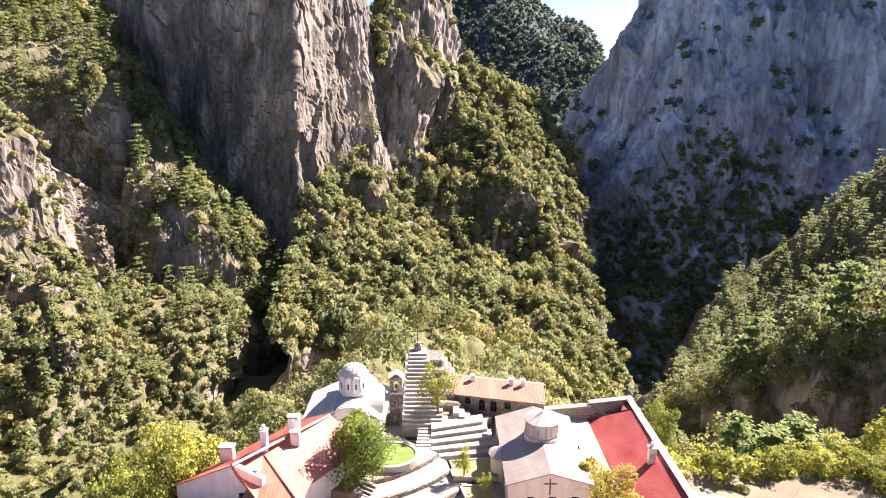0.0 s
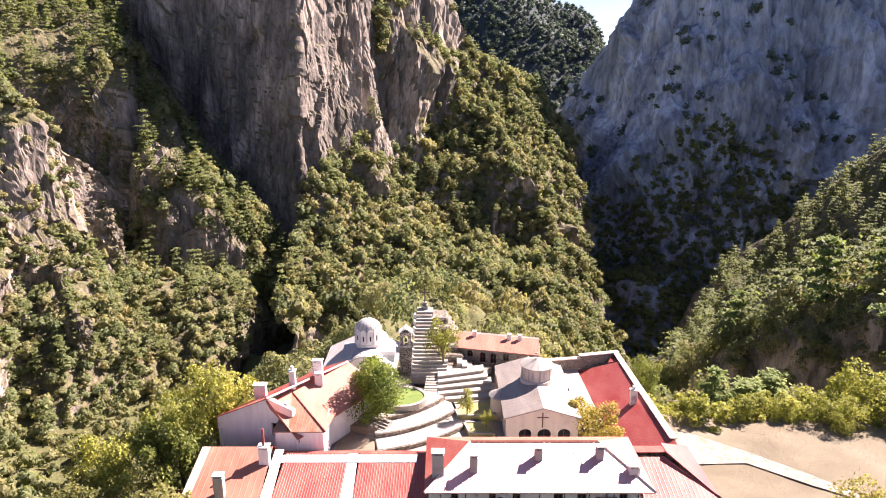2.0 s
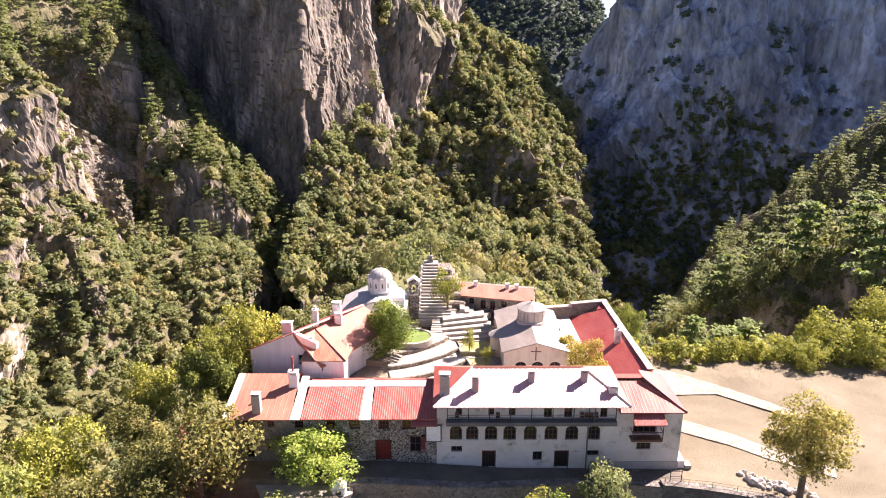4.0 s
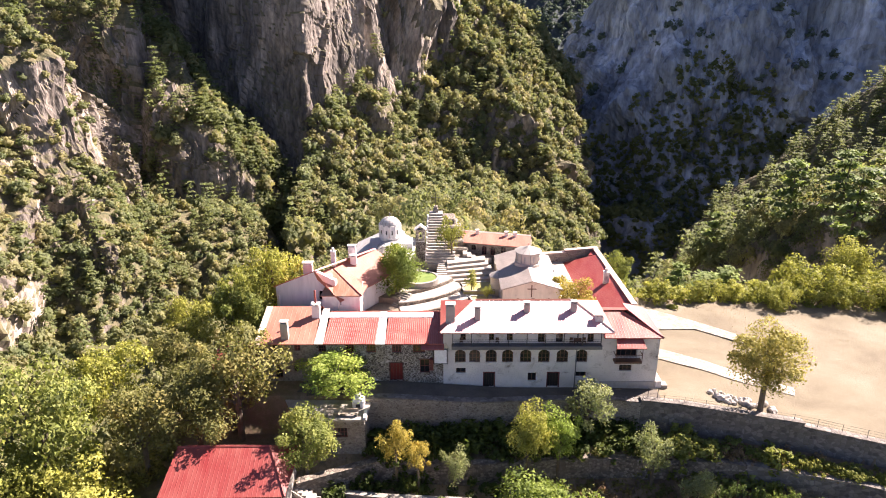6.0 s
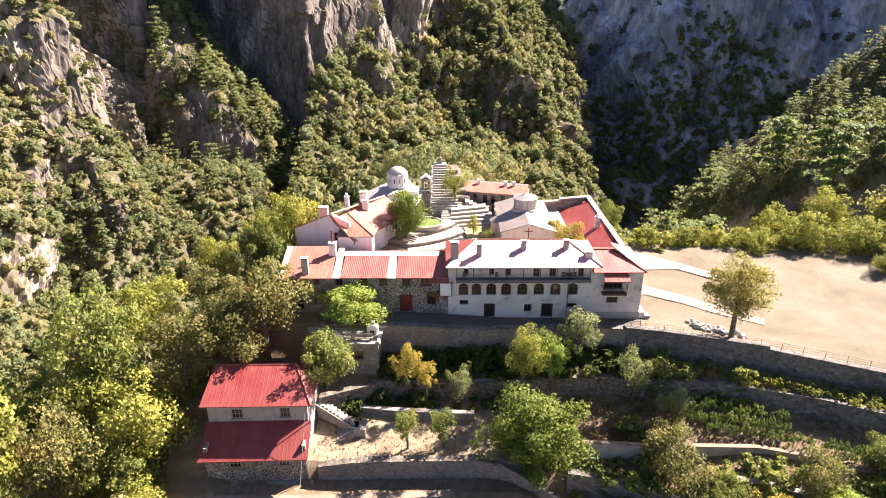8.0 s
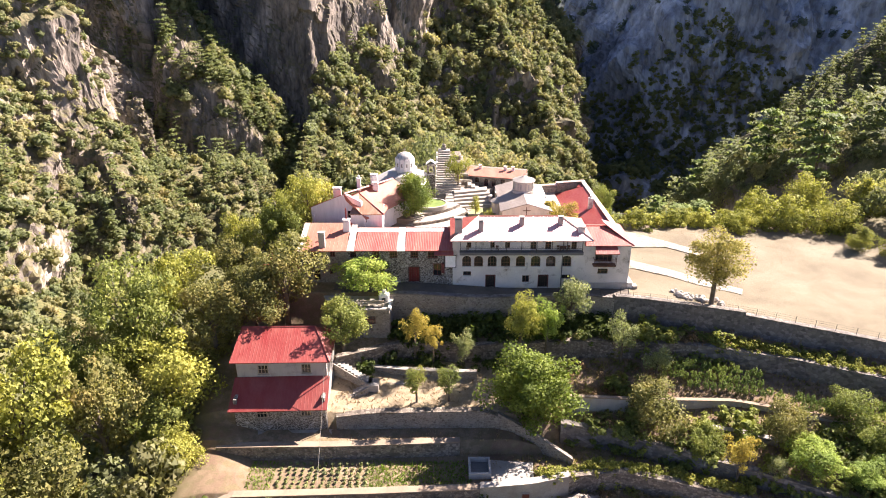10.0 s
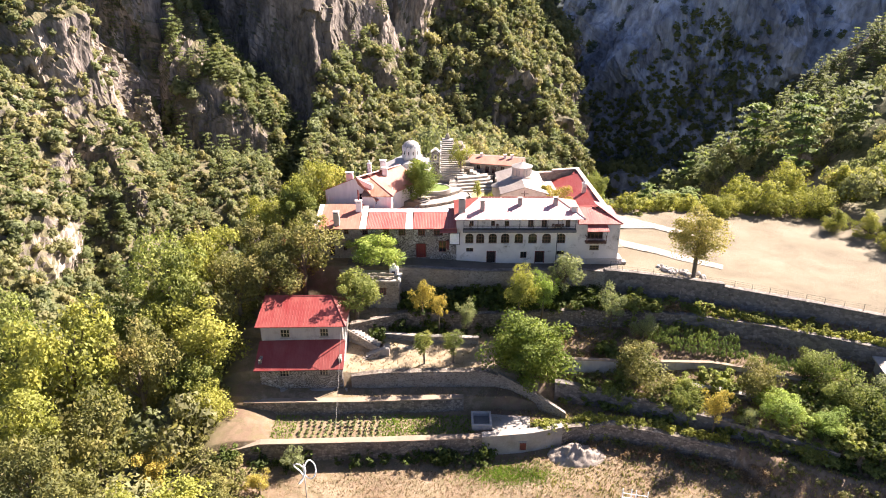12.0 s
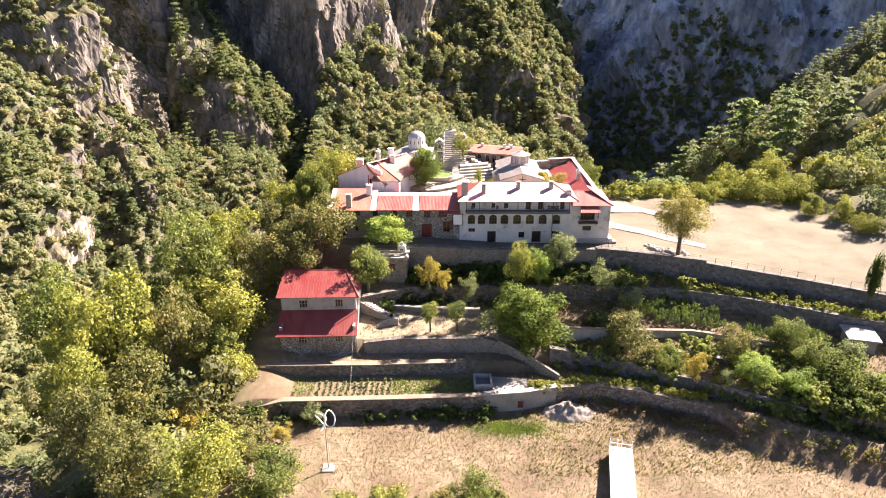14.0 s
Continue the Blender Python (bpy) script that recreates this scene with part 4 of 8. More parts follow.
def door(parent, f, o, mat, depth=0.25, leaf=None):
    u0, u1, a, b = o[:4]
    bm = bmesh.new()
    plate(bm, f, u0, u0 + 0.12, a, b, -depth, 0.04)
    plate(bm, f, u1 - 0.12, u1, a, b, -depth, 0.04)
    plate(bm, f, u0 + 0.12, u1 - 0.12, b - 0.14, b, -depth, 0.04)
    fr = child("door", bm, mat, parent)
    n = 4
    for i in range(n):
        bm = bmesh.new()
        s = (u1 - u0 - 0.26) / n
        plate(bm, f, u0 + 0.13 + i * s, u0 + 0.13 + (i + 1) * s - 0.02, a + 0.02, b - 0.15, -depth - 0.02, -depth + 0.04 + 0.01 * (i % 2))
        child("plank", bm, leaf or WOOD, fr)
    return fr


def roof_plane(parent, a, b, c, d, mat, name="roof_plane", rib=0.5, thick=0.12, label="", rib_h=0.014):
    """Sheet roofing over the plane with eave a-b and upper edge d-c; seams run up the slope."""
    a, b, c, d = (Vector(v) for v in (a, b, c, d))
    L = (b - a).length
    e = (b - a) / L
    n = (b - a).cross(c - a).normalized()
    if n.z < 0:
        n = -n
    up = n.cross(e)
    if up.dot(d - a) < 0:
        up = -up
    V = (d - a).dot(up)
    ul, ur = (d - a).dot(e), (c - a).dot(e)
    k = max(1, int(L / rib))
    stops = {0.0: 0.0, L: 0.0}
    for i in range(k + 1):
        u = L * (i + 0.5) / (k + 1)
        stops.update({u - 0.05: 0.0, u: rib_h, u + 0.05: 0.0})
    for u in (ul, ur):
        if 0.08 < u < L - 0.08 and all(abs(u - q) > 0.03 for q in stops):
            stops[u] = 0.0
    bm = bmesh.new()
    rows = []
    for u in sorted(stops):
        hi = V
        if u < ul:
            hi = min(hi, V * u / ul)
        if u > ur:
            hi = min(hi, V * (L - u) / max(L - ur, 1e-3))
        hi = max(hi, 0.02)
        lift = n * stops[u]
        p, q = a + e * u, a + e * u + up * hi
        if u == 0.0 and ul < -0.05:
            q = d.copy()
        if u == L and ur > L + 0.05:
            q = c.copy()
        drop = Vector((0, 0, -thick))
        rows.append([bm.verts.new(w) for w in (p + lift, q + lift, q + drop, p + drop)])
    for r, t in zip(rows, rows[1:]):
        for m in range(4):
            bm.faces.new([r[m], t[m], t[(m + 1) % 4], r[(m + 1) % 4]])
    bm.faces.new(rows[0])
    bm.faces.new(rows[-1][::-1])
    return child(name, bm, mat, parent, label)


def ridge_cap(parent, p, q, mat, w=0.18, h=0.1):
    p, q = Vector(p), Vector(q)
    d = (q - p).normalized()
    s = d.cross(Vector((0, 0, 1))).normalized() * w
    up = Vector((0, 0, h))
    bm = bmesh.new()
    for a, b in ((-s - up * 0.6, up), (up, s - up * 0.6)):
        quad(bm, p + a, p + b, q + b, q + a)
    quad(bm, p - s - up * 0.6, q - s - up * 0.6, q + s - up * 0.6, p + s - up * 0.6)
    return child("ridge_cap", bm, mat, parent)


def chimney(parent, x, y, z0, z1, w, d, mat, style="slab"):
    bm = bmesh.new()
    box(bm, x - w / 2, x + w / 2, y - d / 2, y + d / 2, z0, z1 - 0.28)
    body = child("chimney", rounded(bm, 0.025), mat, parent)
    bm = bmesh.new()
    if style == "pot":
        bmesh.ops.create_cone(bm, segments=10, radius1=w * 0.34, radius2=w * 0.26, depth=0.6, cap_ends=True, matrix=pose(x, y, z1 + 0.02))
        box(bm, x - w * 0.62, x + w * 0.62, y - d * 0.62, y + d * 0.62, z1 - 0.3, z1 - 0.2)
    else:
        for sx in (-1, 1):
            for sy in (-1, 1):
                box(bm, x + sx * w * 0.38 - 0.06, x + sx * w * 0.38 + 0.06, y + sy * d * 0.38 - 0.06, y + sy * d * 0.38 + 0.06, z1 - 0.28, z1 - 0.1)
        box(bm, x - w * 0.58, x + w * 0.58, y - d * 0.58, y + d * 0.58, z1 - 0.1, z1)
    child("chimney_cap", bm, mat, body)
    return body


# ---- south wing, white part ----
FRONT = 47.6
white = thing("white_wing", "three-storey whitewashed stone wing with a bright worn sheet roof", "building", (8, 48, 0))
x0 = -2.2
arches = [(-0.63, 0.82), (1.31, 2.77), (3.53, 5.01), (5.75, 7.25), (8.19, 9.71), (10.65, 12.2), (13.13, 14.69), (15.71, 17.29)]
ops = [(a - x0, b - x0, 3.85, 5.8, True) for a, b in arches]
ops_low = [(-0.47 - x0, 0.84 - x0, 2.2, 3.0), (9.34 - x0, 10.49 - x0, 0.95, 2.25), (15.75 - x0, 17.3 - x0, 1.6, 2.4)]
ops_door = [(3.23 - x0, 4.89 - x0, 0.02, 2.4), (11.94 - x0, 13.68 - x0, 0.02, 2.4)]
ops_up = [(10.45 - x0, 11.4 - x0, 6.9, 8.6), (12.85 - x0, 13.8 - x0, 6.9, 8.6), (6.3 - x0, 7.1 - x0, 7.15, 8.2), (17.1 - x0, 17.95 - x0, 6.9, 8.6), (0.1 - x0, 0.8 - x0, 7.2, 8.2), (3.9 - x0, 4.6 - x0, 7.2, 8.2)]
bm = bmesh.new()
ff = wall(bm, (x0, FRONT), (19.2, FRONT), -1.2, 8.8, ops + ops_low + ops_door + ops_up)
child("front_wall", bm, PLASTER_STONE, white)
bm = bmesh.new()
wall(bm, (19.2, 56.0), (x0, 56.0), 2, 8.8)
wall(bm, (x0, 56.0), (x0, 48.2), -1.2, 8.8)
wall(bm, (19.2, 48.2), (19.2, 56.0), -1.2, 8.8)
child("rear_wall", bm, PLASTER, white)
for o in ops:
    window(white, ff, o, WOOD, (2, 2), 0.2, border=0.12)
for o in ops_low:
    window(white, ff, o, WOOD, (1, 0), 0.25, border=0.1)
for o in ops_door:
    door(white, ff, o, WOOD_RED, 0.3, DOORWAY_SHADE)
for o in ops_up:
    window(white, ff, o, WOOD, (1, 1), 0.15)
roof_plane(white, (-2.6, 46.55, 8.87), (20.4, 46.55, 8.87), (15.8, 52.6, 10.9), (2.2, 52.6, 10.9), GLARE, "roof_front", 0.6, label="bright worn red sheet roofing in low sun", rib_h=0.02)
roof_plane(white, (20.4, 46.55, 8.87), (20.4, 56.9, 8.87), (15.8, 52.6, 10.9), (15.8, 52.6, 10.9), SALMON, "roof_hip", 0.6, label="faded salmon sheet roofing")
roof_plane(white, (20.4, 56.9, 8.87), (-2.6, 56.9, 8.87), (2.2, 52.6, 10.9), (15.8, 52.6, 10.9), SALMON, "roof_rear", 0.6)
roof_plane(white, (-2.6, 56.9, 8.87), (-2.6, 46.55, 8.87), (2.2, 52.6, 10.9), (2.2, 52.6, 10.9), RED, "roof_hip", 0.6, label="red sheet roofing")
ridge_cap(white, (2.2, 52.6, 10.95), (15.8, 52.6, 10.95), SALMON)
ridge_cap(white, (2.2, 52.6, 10.95), (-2.6, 46.55, 8.92), PALE)
ridge_cap(white, (15.8, 52.6, 10.95), (20.4, 46.55, 8.92), PALE)
bm = bmesh.new()
box(bm, x0, 19.2, 47.4, 56.2, 8.55, 8.75)
child("ceiling_board", bm, WOOD, white)
for cx, cy, zb, zt, w, d in ((-1.25, 48.9, 8.8, 12.1, 1.2, 0.9), (2.4, 49.1, 9.2, 11.6, 0.75, 0.7), (9.2, 50.5, 9.6, 11.6, 0.75, 0.7), (15.6, 50.6, 9.7, 11.65, 0.75, 0.7), (18.75, 48.9, 8.9, 10.5, 1.05, 0.8)):
    chimney(white, cx, cy, zb, zt, w, d, PLASTER_GREY if cx < 18 else PLASTER)
# balcony along the upper floor
bm = bmesh.new()
box(bm, -1.1, 18.95, 46.62, 47.58, 6.3, 6.8)
child("balcony_slab", rounded(bm, 0.02), SLAB, white, "dark grey balcony slab")
for i in range(9):
    bm = bmesh.new()
    bx = -0.95 + i * 2.46
    box(bm, bx - 0.05, bx + 0.05, 46.68, 46.78, 6.8, 8.85)
    child("balcony_post", bm, IRON, white)
bm = bmesh.new()
for z in (7.15, 7.45, 7.72):
    box(bm, -1.0, 18.8, 46.71, 46.75, z, z + 0.035)
child("balcony_rail", bm, IRON, white)
bm = bmesh.new()
box(bm, 15.7, 15.85, 47.44, 47.56, 0, 8.7)
box(bm, -0.02, 19.1, 47.5, 47.58, 6.12, 6.22)
child("downpipe", bm, SLAB, white)


def wooden_chair(at):
    c = thing("balcony_chair", "small dark wooden chair on the balcony", "chair", at, "balcony chairs")
    x, y, z = at
    bm = box(bmesh.new(), x - 0.22, x + 0.22, y - 0.2, y + 0.2, z + 0.42, z + 0.47)
    child("seat", bm, WOOD, c)
    bm = box(bmesh.new(), x - 0.22, x + 0.22, y + 0.17, y + 0.21, z + 0.55, z + 0.95)
    child("backrest", bm, WOOD, c)
    for sx in (-0.19, 0.19):
        for sy in (-0.17, 0.17):
            child("leg", box(bmesh.new(), x + sx - 0.02, x + sx + 0.02, y + sy - 0.02, y + sy + 0.02, z, z + 0.42), WOOD, c)
    return c


for cx in (0.2, 5.0, 14.9, 16.6):
    wooden_chair((cx, 47.2, 6.8))
bench = thing("balcony_bench", "dark wooden bench against the balcony wall", "bench", (15.7, 47.3, 6.8))
child("seat", box(bmesh.new(), 15.2, 16.25, 47.05, 47.4, 7.2, 7.25), WOOD, bench)
for bx in (15.25, 16.15):
    child("leg", box(bmesh.new(), bx, bx + 0.06, 47.08, 47.38, 6.8, 7.2), WOOD, bench)
child("backrest", box(bmesh.new(), 15.2, 16.25, 47.38, 47.42, 7.25, 7.65), WOOD, bench)

# ---- south wing, end block ----
end = thing("end_block", "whitewashed stone end block with faded salmon roof and balcony", "building", (23, 48, 0))
ox = 19.2
o_b = [(21.2 - ox, 24.0 - ox, 4.6, 6.45), (21.75 - ox, 23.45 - ox, 2.5, 3.45)]
bm = bmesh.new()
fe = wall(bm, (ox, FRONT + 0.02), (26.9, FRONT + 0.02), -1.3, 7.65, o_b)
child("front_wall", bm, PLASTER_STONE, end)
bm = bmesh.new()
wall(bm, (26.9, FRONT + 0.02), (26.9, 56.5), -1.3, 7.65, [(3.5, 4.6, 3.6, 4.9)])
wall(bm, (26.9, 56.5), (ox, 56.5), 1.0, 7.65)
child("side_wall", bm, STONE_WASHED, end)
window(end, fe, o_b[0], WOOD, (3, 1), 0.5)
window(end, fe, o_b[1], WOOD, (2, 1), 0.2)
roof_plane(end, (19.3, 47.2, 7.75), (27.2, 47.2, 7.75), (23.0, 52.7, 8.95), (19.3, 52.7, 8.95), RED, "roof_front", 0.45, label="faded salmon sheet with pale worn patches")
roof_plane(end, (27.2, 47.2, 7.75), (27.2, 56.8, 7.75), (25.2, 54.4, 8.7), (23.0, 52.7, 8.95), RED_DEEP, "roof_side", 0.45)
roof_plane(end, (27.2, 56.8, 7.75), (19.3, 56.8, 7.75), (19.3, 52.7, 8.95), (25.2, 54.4, 8.7), RED, "roof_rear", 0.45)
ridge_cap(end, (23.0, 52.7, 9.0), (27.2, 47.2, 7.8), RED)
roof_plane(end, (20.8, 46.1, 6.75), (24.7, 46.1, 6.75), (24.5, 47.5, 7.55), (21.0, 47.5, 7.55), RED, "porch_roof", 0.4)
bm = bmesh.new()
box(bm, 20.75, 24.4, 46.5, 47.6, 4.25, 4.5)
child("balcony_slab", bm, WOOD, end)
bm = bmesh.new()
for bx in np.arange(20.8, 24.4, 0.2):
    box(bm, bx, bx + 0.03, 46.52, 46.55, 4.5, 5.5)
box(bm, 20.75, 24.4, 46.5, 46.57, 5.5, 5.57)
box(bm, 20.75, 20.82, 46.5, 47.6, 5.5, 5.57)
box(bm, 24.33, 24.4, 46.5, 47.6, 5.5, 5.57)
child("balcony_rail", bm, WOOD, end)
for bx in (20.8, 24.33):
    child("balcony_post", box(bmesh.new(), bx, bx + 0.08, 46.5, 46.58, 4.5, 6.9), WOOD, end)
child("plinth", box(bmesh.new(), 19.3, 26.95, 47.52, 47.61, -1.2, 0.9), PLASTER_GREY, end, "grey damp-stained plinth band")

# ---- south wing, red-roofed stone part ----
red = thing("stone_wing", "rubble stone wing with a red corrugated sheet roof", "building", (-15, 48, 0))
lx = -27.3
o_w = [(-25.3, -24.45, 5.6, 6.6), (-22.3, -21.45, 5.6, 6.6), (-19.05, -18.0, 5.45, 6.75), (-15.4, -14.25, 5.35, 6.65), (-12.55, -11.3, 5.35, 6.7), (-9.1, -7.85, 5.35, 6.7), (-6.3, -4.65, 5.35, 6.75), (-25.1, -24.1, 1.45, 3.45), (-22.55, -21.9, 2.45, 3.45), (-5.4, -4.05, 2.2, 4.3)]
o_d = (-9.55, -7.65, 1.05, 3.9)
bm = bmesh.new()
fr_ = wall(bm, (lx, FRONT - 0.02), (-19.4, FRONT - 0.02), -1.2, 6.9, [(a - lx, b - lx, c, d) for a, b, c, d in o_w if a < -20])
child("west_wall", bm, STONE, red, "bare dark rubble stone wall")
sx = -19.4
bm = bmesh.new()
fs = wall(bm, (sx, FRONT), (x0, FRONT), -1.2, 6.9, [(a - sx, b - sx, c, d) for a, b, c, d in o_w if a > -20] + [(o_d[0] - sx, o_d[1] - sx, o_d[2], o_d[3])])
child("front_wall", bm, STONE_WASHED, red)
bm = bmesh.new()
wall(bm, (lx, 55.4), (lx, FRONT + 0.6), -4, 7.2)
wall(bm, (x0 - 0.05, 55.4), (lx, 55.4), 1, 7.2)
child("rear_wall", bm, STONE, red)
for a, b, c, d in o_w:
    g, base = (fr_, lx) if a < -20 else (fs, sx)
    w = window(red, g, (a - base, b - base, c, d), WOOD_RED if a > -20 else WOOD, (2, 2) if a > -20 and c > 5 else (1, 1), 0.2, border=0.11)
    if a > -20:
        bm = bmesh.new()
        plate(bm, g, a - base - 0.16, b - base + 0.16, d, d + 0.16, -0.1, 0.03)
        child("lintel", bm, WOOD, w)
door(red, fs, (o_d[0] - sx, o_d[1] - sx, o_d[2], o_d[3]), DOOR, 0.3, DOOR_RED)
bm = bmesh.new()
for i in range(3):
    box(bm, -9.5 + 0.0, -7.7, 47.0 - 0.3 * i, 47.55, -0.2, 1.05 - 0.2 * i)
child("doorstep", bm, CONCRETE, red)
cuts = [(-27.6, -26.7, 6.86, 8.7, PALE), (-26.7, -19.5, 6.86, 8.7, SALMON), (-19.5, -18.3, 6.9, 8.35, PALE), (-18.3, -11.3, 6.9, 7.85, RED), (-11.3, -10.0, 6.9, 7.85, WHITE_SHEET), (-10.0, -2.25, 6.9, 7.85, RED)]
for a, b, z_lo, z_hi, m in cuts:
    roof_plane(red, (a, 47.2, z_lo), (b, 47.2, z_lo), (b, 55.2, z_hi), (a, 55.2, z_hi), m, "roof_panel", 0.28 if m is RED else 0.7, rib_h=0.05 if m is RED else 0.018,
               label={id(RED): "red corrugated sheet", id(SALMON): "faded salmon sheet", id(PALE): "pale flashing strip", id(WHITE_SHEET): "white-painted sheet strip"}[id(m)])
bm = bmesh.new()
slab(bm, [(-18.8, 53.6, 7.74), (-3.6, 53.6, 7.74), (-3.6, 54.8, 7.9), (-18.8, 54.8, 7.9)], 0.1)
child("roof_panel", bm, WHITE_SHEET, red, "white-painted strip along the ridge")
roof_plane(red, (-2.3, 55.2, 7.85), (-27.6, 55.2, 7.85), (-27.6, 55.25, 7.86), (-2.3, 55.25, 7.86), SALMON, "roof_edge", 0.7)
bm = bmesh.new()
slab(bm, [(-27.6, 55.2, 8.7), (-19.5, 55.2, 8.7), (-19.5, 56.8, 7.4), (-27.6, 56.8, 7.4)], 0.1)
slab(bm, [(-19.5, 55.2, 7.87), (-2.4, 55.2, 7.87), (-2.4, 56.6, 7.3), (-19.5, 56.6, 7.3)], 0.1)
child("roof_rear", bm, RED, red)
chimney(red, -23.6, 48.5, 6.7, 9.7, 1.0, 0.8, PLASTER_GREY)
chimney(red, -20.1, 53.0, 7.6, 10.2, 1.1, 0.9, PLASTER_CLEAN)
bm = bmesh.new()
box(bm, -20.25, -20.0, 52.9, 53.15, 10.2, 12.2)
child("flue", rounded(bm, 0.04), RED_DEEP, red, "red metal flue pipe")
# sheet hung beside the door of the white part
board = thing("notice_board", "blank white board in a dark frame on the wall", "sign", (-2.5, 47.4, 3.8))
child("frame", box(bmesh.new(), -3.62, -1.62, 47.42, 47.56, 3.7, 6.0), IRON, board)
child("panel", box(bmesh.new(), -3.42, -1.75, 47.36, 47.42, 3.85, 5.88), BOARD, board)
annex = thing("door_porch", "small dark red timber porch box on the wall", "porch", (-4.6, 47.2, 2.2))
child("cladding", rounded(box(bmesh.new(), -4.02, -3.55, 47.05, 47.55, 2.9, 4.6), 0.02), WOOD_RED, annex)
child("roof", slab(bmesh.new(), [(-5.2, 46.6, 6.35), (-2.1, 46.6, 6.35), (-2.1, 47.6, 6.75), (-5.2, 47.6, 6.75)], 0.08), RED, annex)

# ---- shed west of the stone wing ----
shed = thing("stone_shed", "low stone shed with a deep red sheet roof", "shed", (-31, 51, -2))
bm = bmesh.new()
wall(bm, (-34.0, 48.6), (-27.4, 48.6), -4, 2.6)
wall(bm, (-34.0, 54), (-34.0, 48.6), -4, 2.6)
child("wall", bm, STONE, shed)
roof_plane(shed, (-34.3, 48.2, 2.6), (-27.4, 48.2, 2.6), (-27.4, 54, 4.0), (-34.3, 54, 4.0), RED_DEEP, "roof", 0.5)

# ---- white house on the courtyard's west side ----
house = thing("white_house", "freshly whitewashed house with faded salmon roof", "house", (-20, 64, 6))
ax = Vector((8.6, 13.5, 0)).normalized()
sd = Vector((ax.y, -ax.x, 0))
g0 = Vector((-21.2, 58.9, 0))
L = 15.0


def hp(s, w, z):
    v = g0 + ax * s + sd * w
    return (v.x, v.y, z)


bm = bmesh.new()
gable = [(-27.2, 59.3, 5.0), (-18.2, 58.6, 5.0), (-18.2, 58.6, 11.3), (-21.1, 58.7, 12.75), (-27.2, 59.3, 10.1)]
hole = [(-20.75, 58.7, 8.1), (-19.65, 58.65, 8.1), (-19.65, 58.65, 9.6), (-20.75, 58.7, 9.6)]
v = [bm.verts.new(p) for p in gable]
h = [bm.verts.new(p) for p in hole]
for f in ((v[0], v[1], h[1], h[0]), (v[1], v[2], h[2], h[1]), (v[2], v[3], h[3], h[2]), (v[3], v[4], v[0], h[0], h[3])):
    bm.faces.new(f)
vb = [bm.verts.new((p[0] + 0.25, p[1] + 0.5, p[2])) for p in gable]
bm.faces.new(vb[::-1])
for i in range(5):
    bm.faces.new([v[i], vb[i], vb[(i + 1) % 5], v[(i + 1) % 5]])
hb = [bm.verts.new((p[0] + 0.1, p[1] + 0.3, p[2])) for p in hole]
for i in range(4):
    bm.faces.new([h[i], h[(i + 1) % 4], hb[(i + 1) % 4], hb[i]])
child("gable_wall", bm, PLASTER_CLEAN, house)
gf = Face((-27.2, 59.3), (-18.2, 58.6))
window(house, gf, (6.5, 7.55, 8.1, 9.6), WOOD, (1, 1), 0.2)
bm = bmesh.new()
wall(bm, hp(0.2, 4.3, 0)[:2], hp(L, 4.3, 0)[:2], 5.0, 9.0, [(11.5, 12.3, 6.8, 8.4)], 0.5)
wall(bm, hp(L, 4.3, 0)[:2], hp(L, -5.4, 0)[:2], 5.0, 9.0, (), 0.5)
wall(bm, hp(L, -5.4, 0)[:2], (-27.2, 59.3), 2.0, 8.7, (), 0.5)
child("side_wall", bm, PLASTER_CLEAN, house)
hw = Face(hp(0.2, 4.3, 0)[:2], hp(L, 4.3, 0)[:2])
window(house, hw, (11.5, 12.3, 6.8, 8.4), WOOD, (1, 1), 0.2)
roof_plane(house, hp(-0.2, 4.9, 9.0), hp(L + 0.3, 4.9, 8.9), hp(L - 0.6, 0, 11.7), (-21.1, 58.5, 12.85), SALMON, "roof_east", 0.55, label="faded salmon sheet roofing")
roof_plane(house, hp(L, -5.8, 9.0), (-27.6, 59.2, 10.05), (-21.1, 58.5, 12.85), hp(L - 0.6, 0, 11.7), RED, "roof_west", 0.55)
ridge_cap(house, (-21.1, 58.5, 12.92), hp(L - 0.6, 0, 11.77), RED, 0.22)
for s, w, zb, zt, cw, cd, st in ((2.2, -3.4, 10.2, 12.7, 1.4, 0.8, "slab"), (4.5, -0.2, 12.0, 14.6, 0.7, 0.7, "pot"), (9.0, -0.3, 11.8, 14.0, 1.2, 0.7, "slab"), (8.0, 0.8, 11.2, 12.9, 1.0, 0.6, "slab")):
    q = hp(s, w, 0)
    chimney(house, q[0], q[1], zb, zt, cw, cd, PLASTER_CLEAN, st)
# annex with half-hipped roof
lodge = thing("small_annex", "small whitewashed annex with rusty hipped sheet roof", "house", (-17, 57, 6))
o_l = [(2.2, 2.75, 8.1, 8.95, True)]
bm = bmesh.new()
fl = wall(bm, (-19.9, 56.9), (-14.4, 56.9), 5.0, 9.75, o_l, 0.45)
wall(bm, (-14.4, 56.9), (-14.4, 62.0), 5.0, 9.75, (), 0.45)
child("wall", bm, PLASTER_CLEAN, lodge)
window(lodge, fl, o_l[0], WOOD_RED, (0, 0), 0.1, border=0.05)
apex = (-18.9, 62.2, 11.7)
roof_plane(lodge, (-20.1, 56.6, 9.7), (-14.1, 56.6, 9.7), apex, apex, RUST, "roof_front", 0.4, label="rusty faded sheet roofing")
roof_plane(lodge, (-14.1, 56.6, 9.7), (-13.6, 62.6, 9.3), apex, apex, SALMON, "roof_side", 0.4)
ridge_cap(lodge, apex, (-14.1, 56.6, 9.75), RED, 0.16)
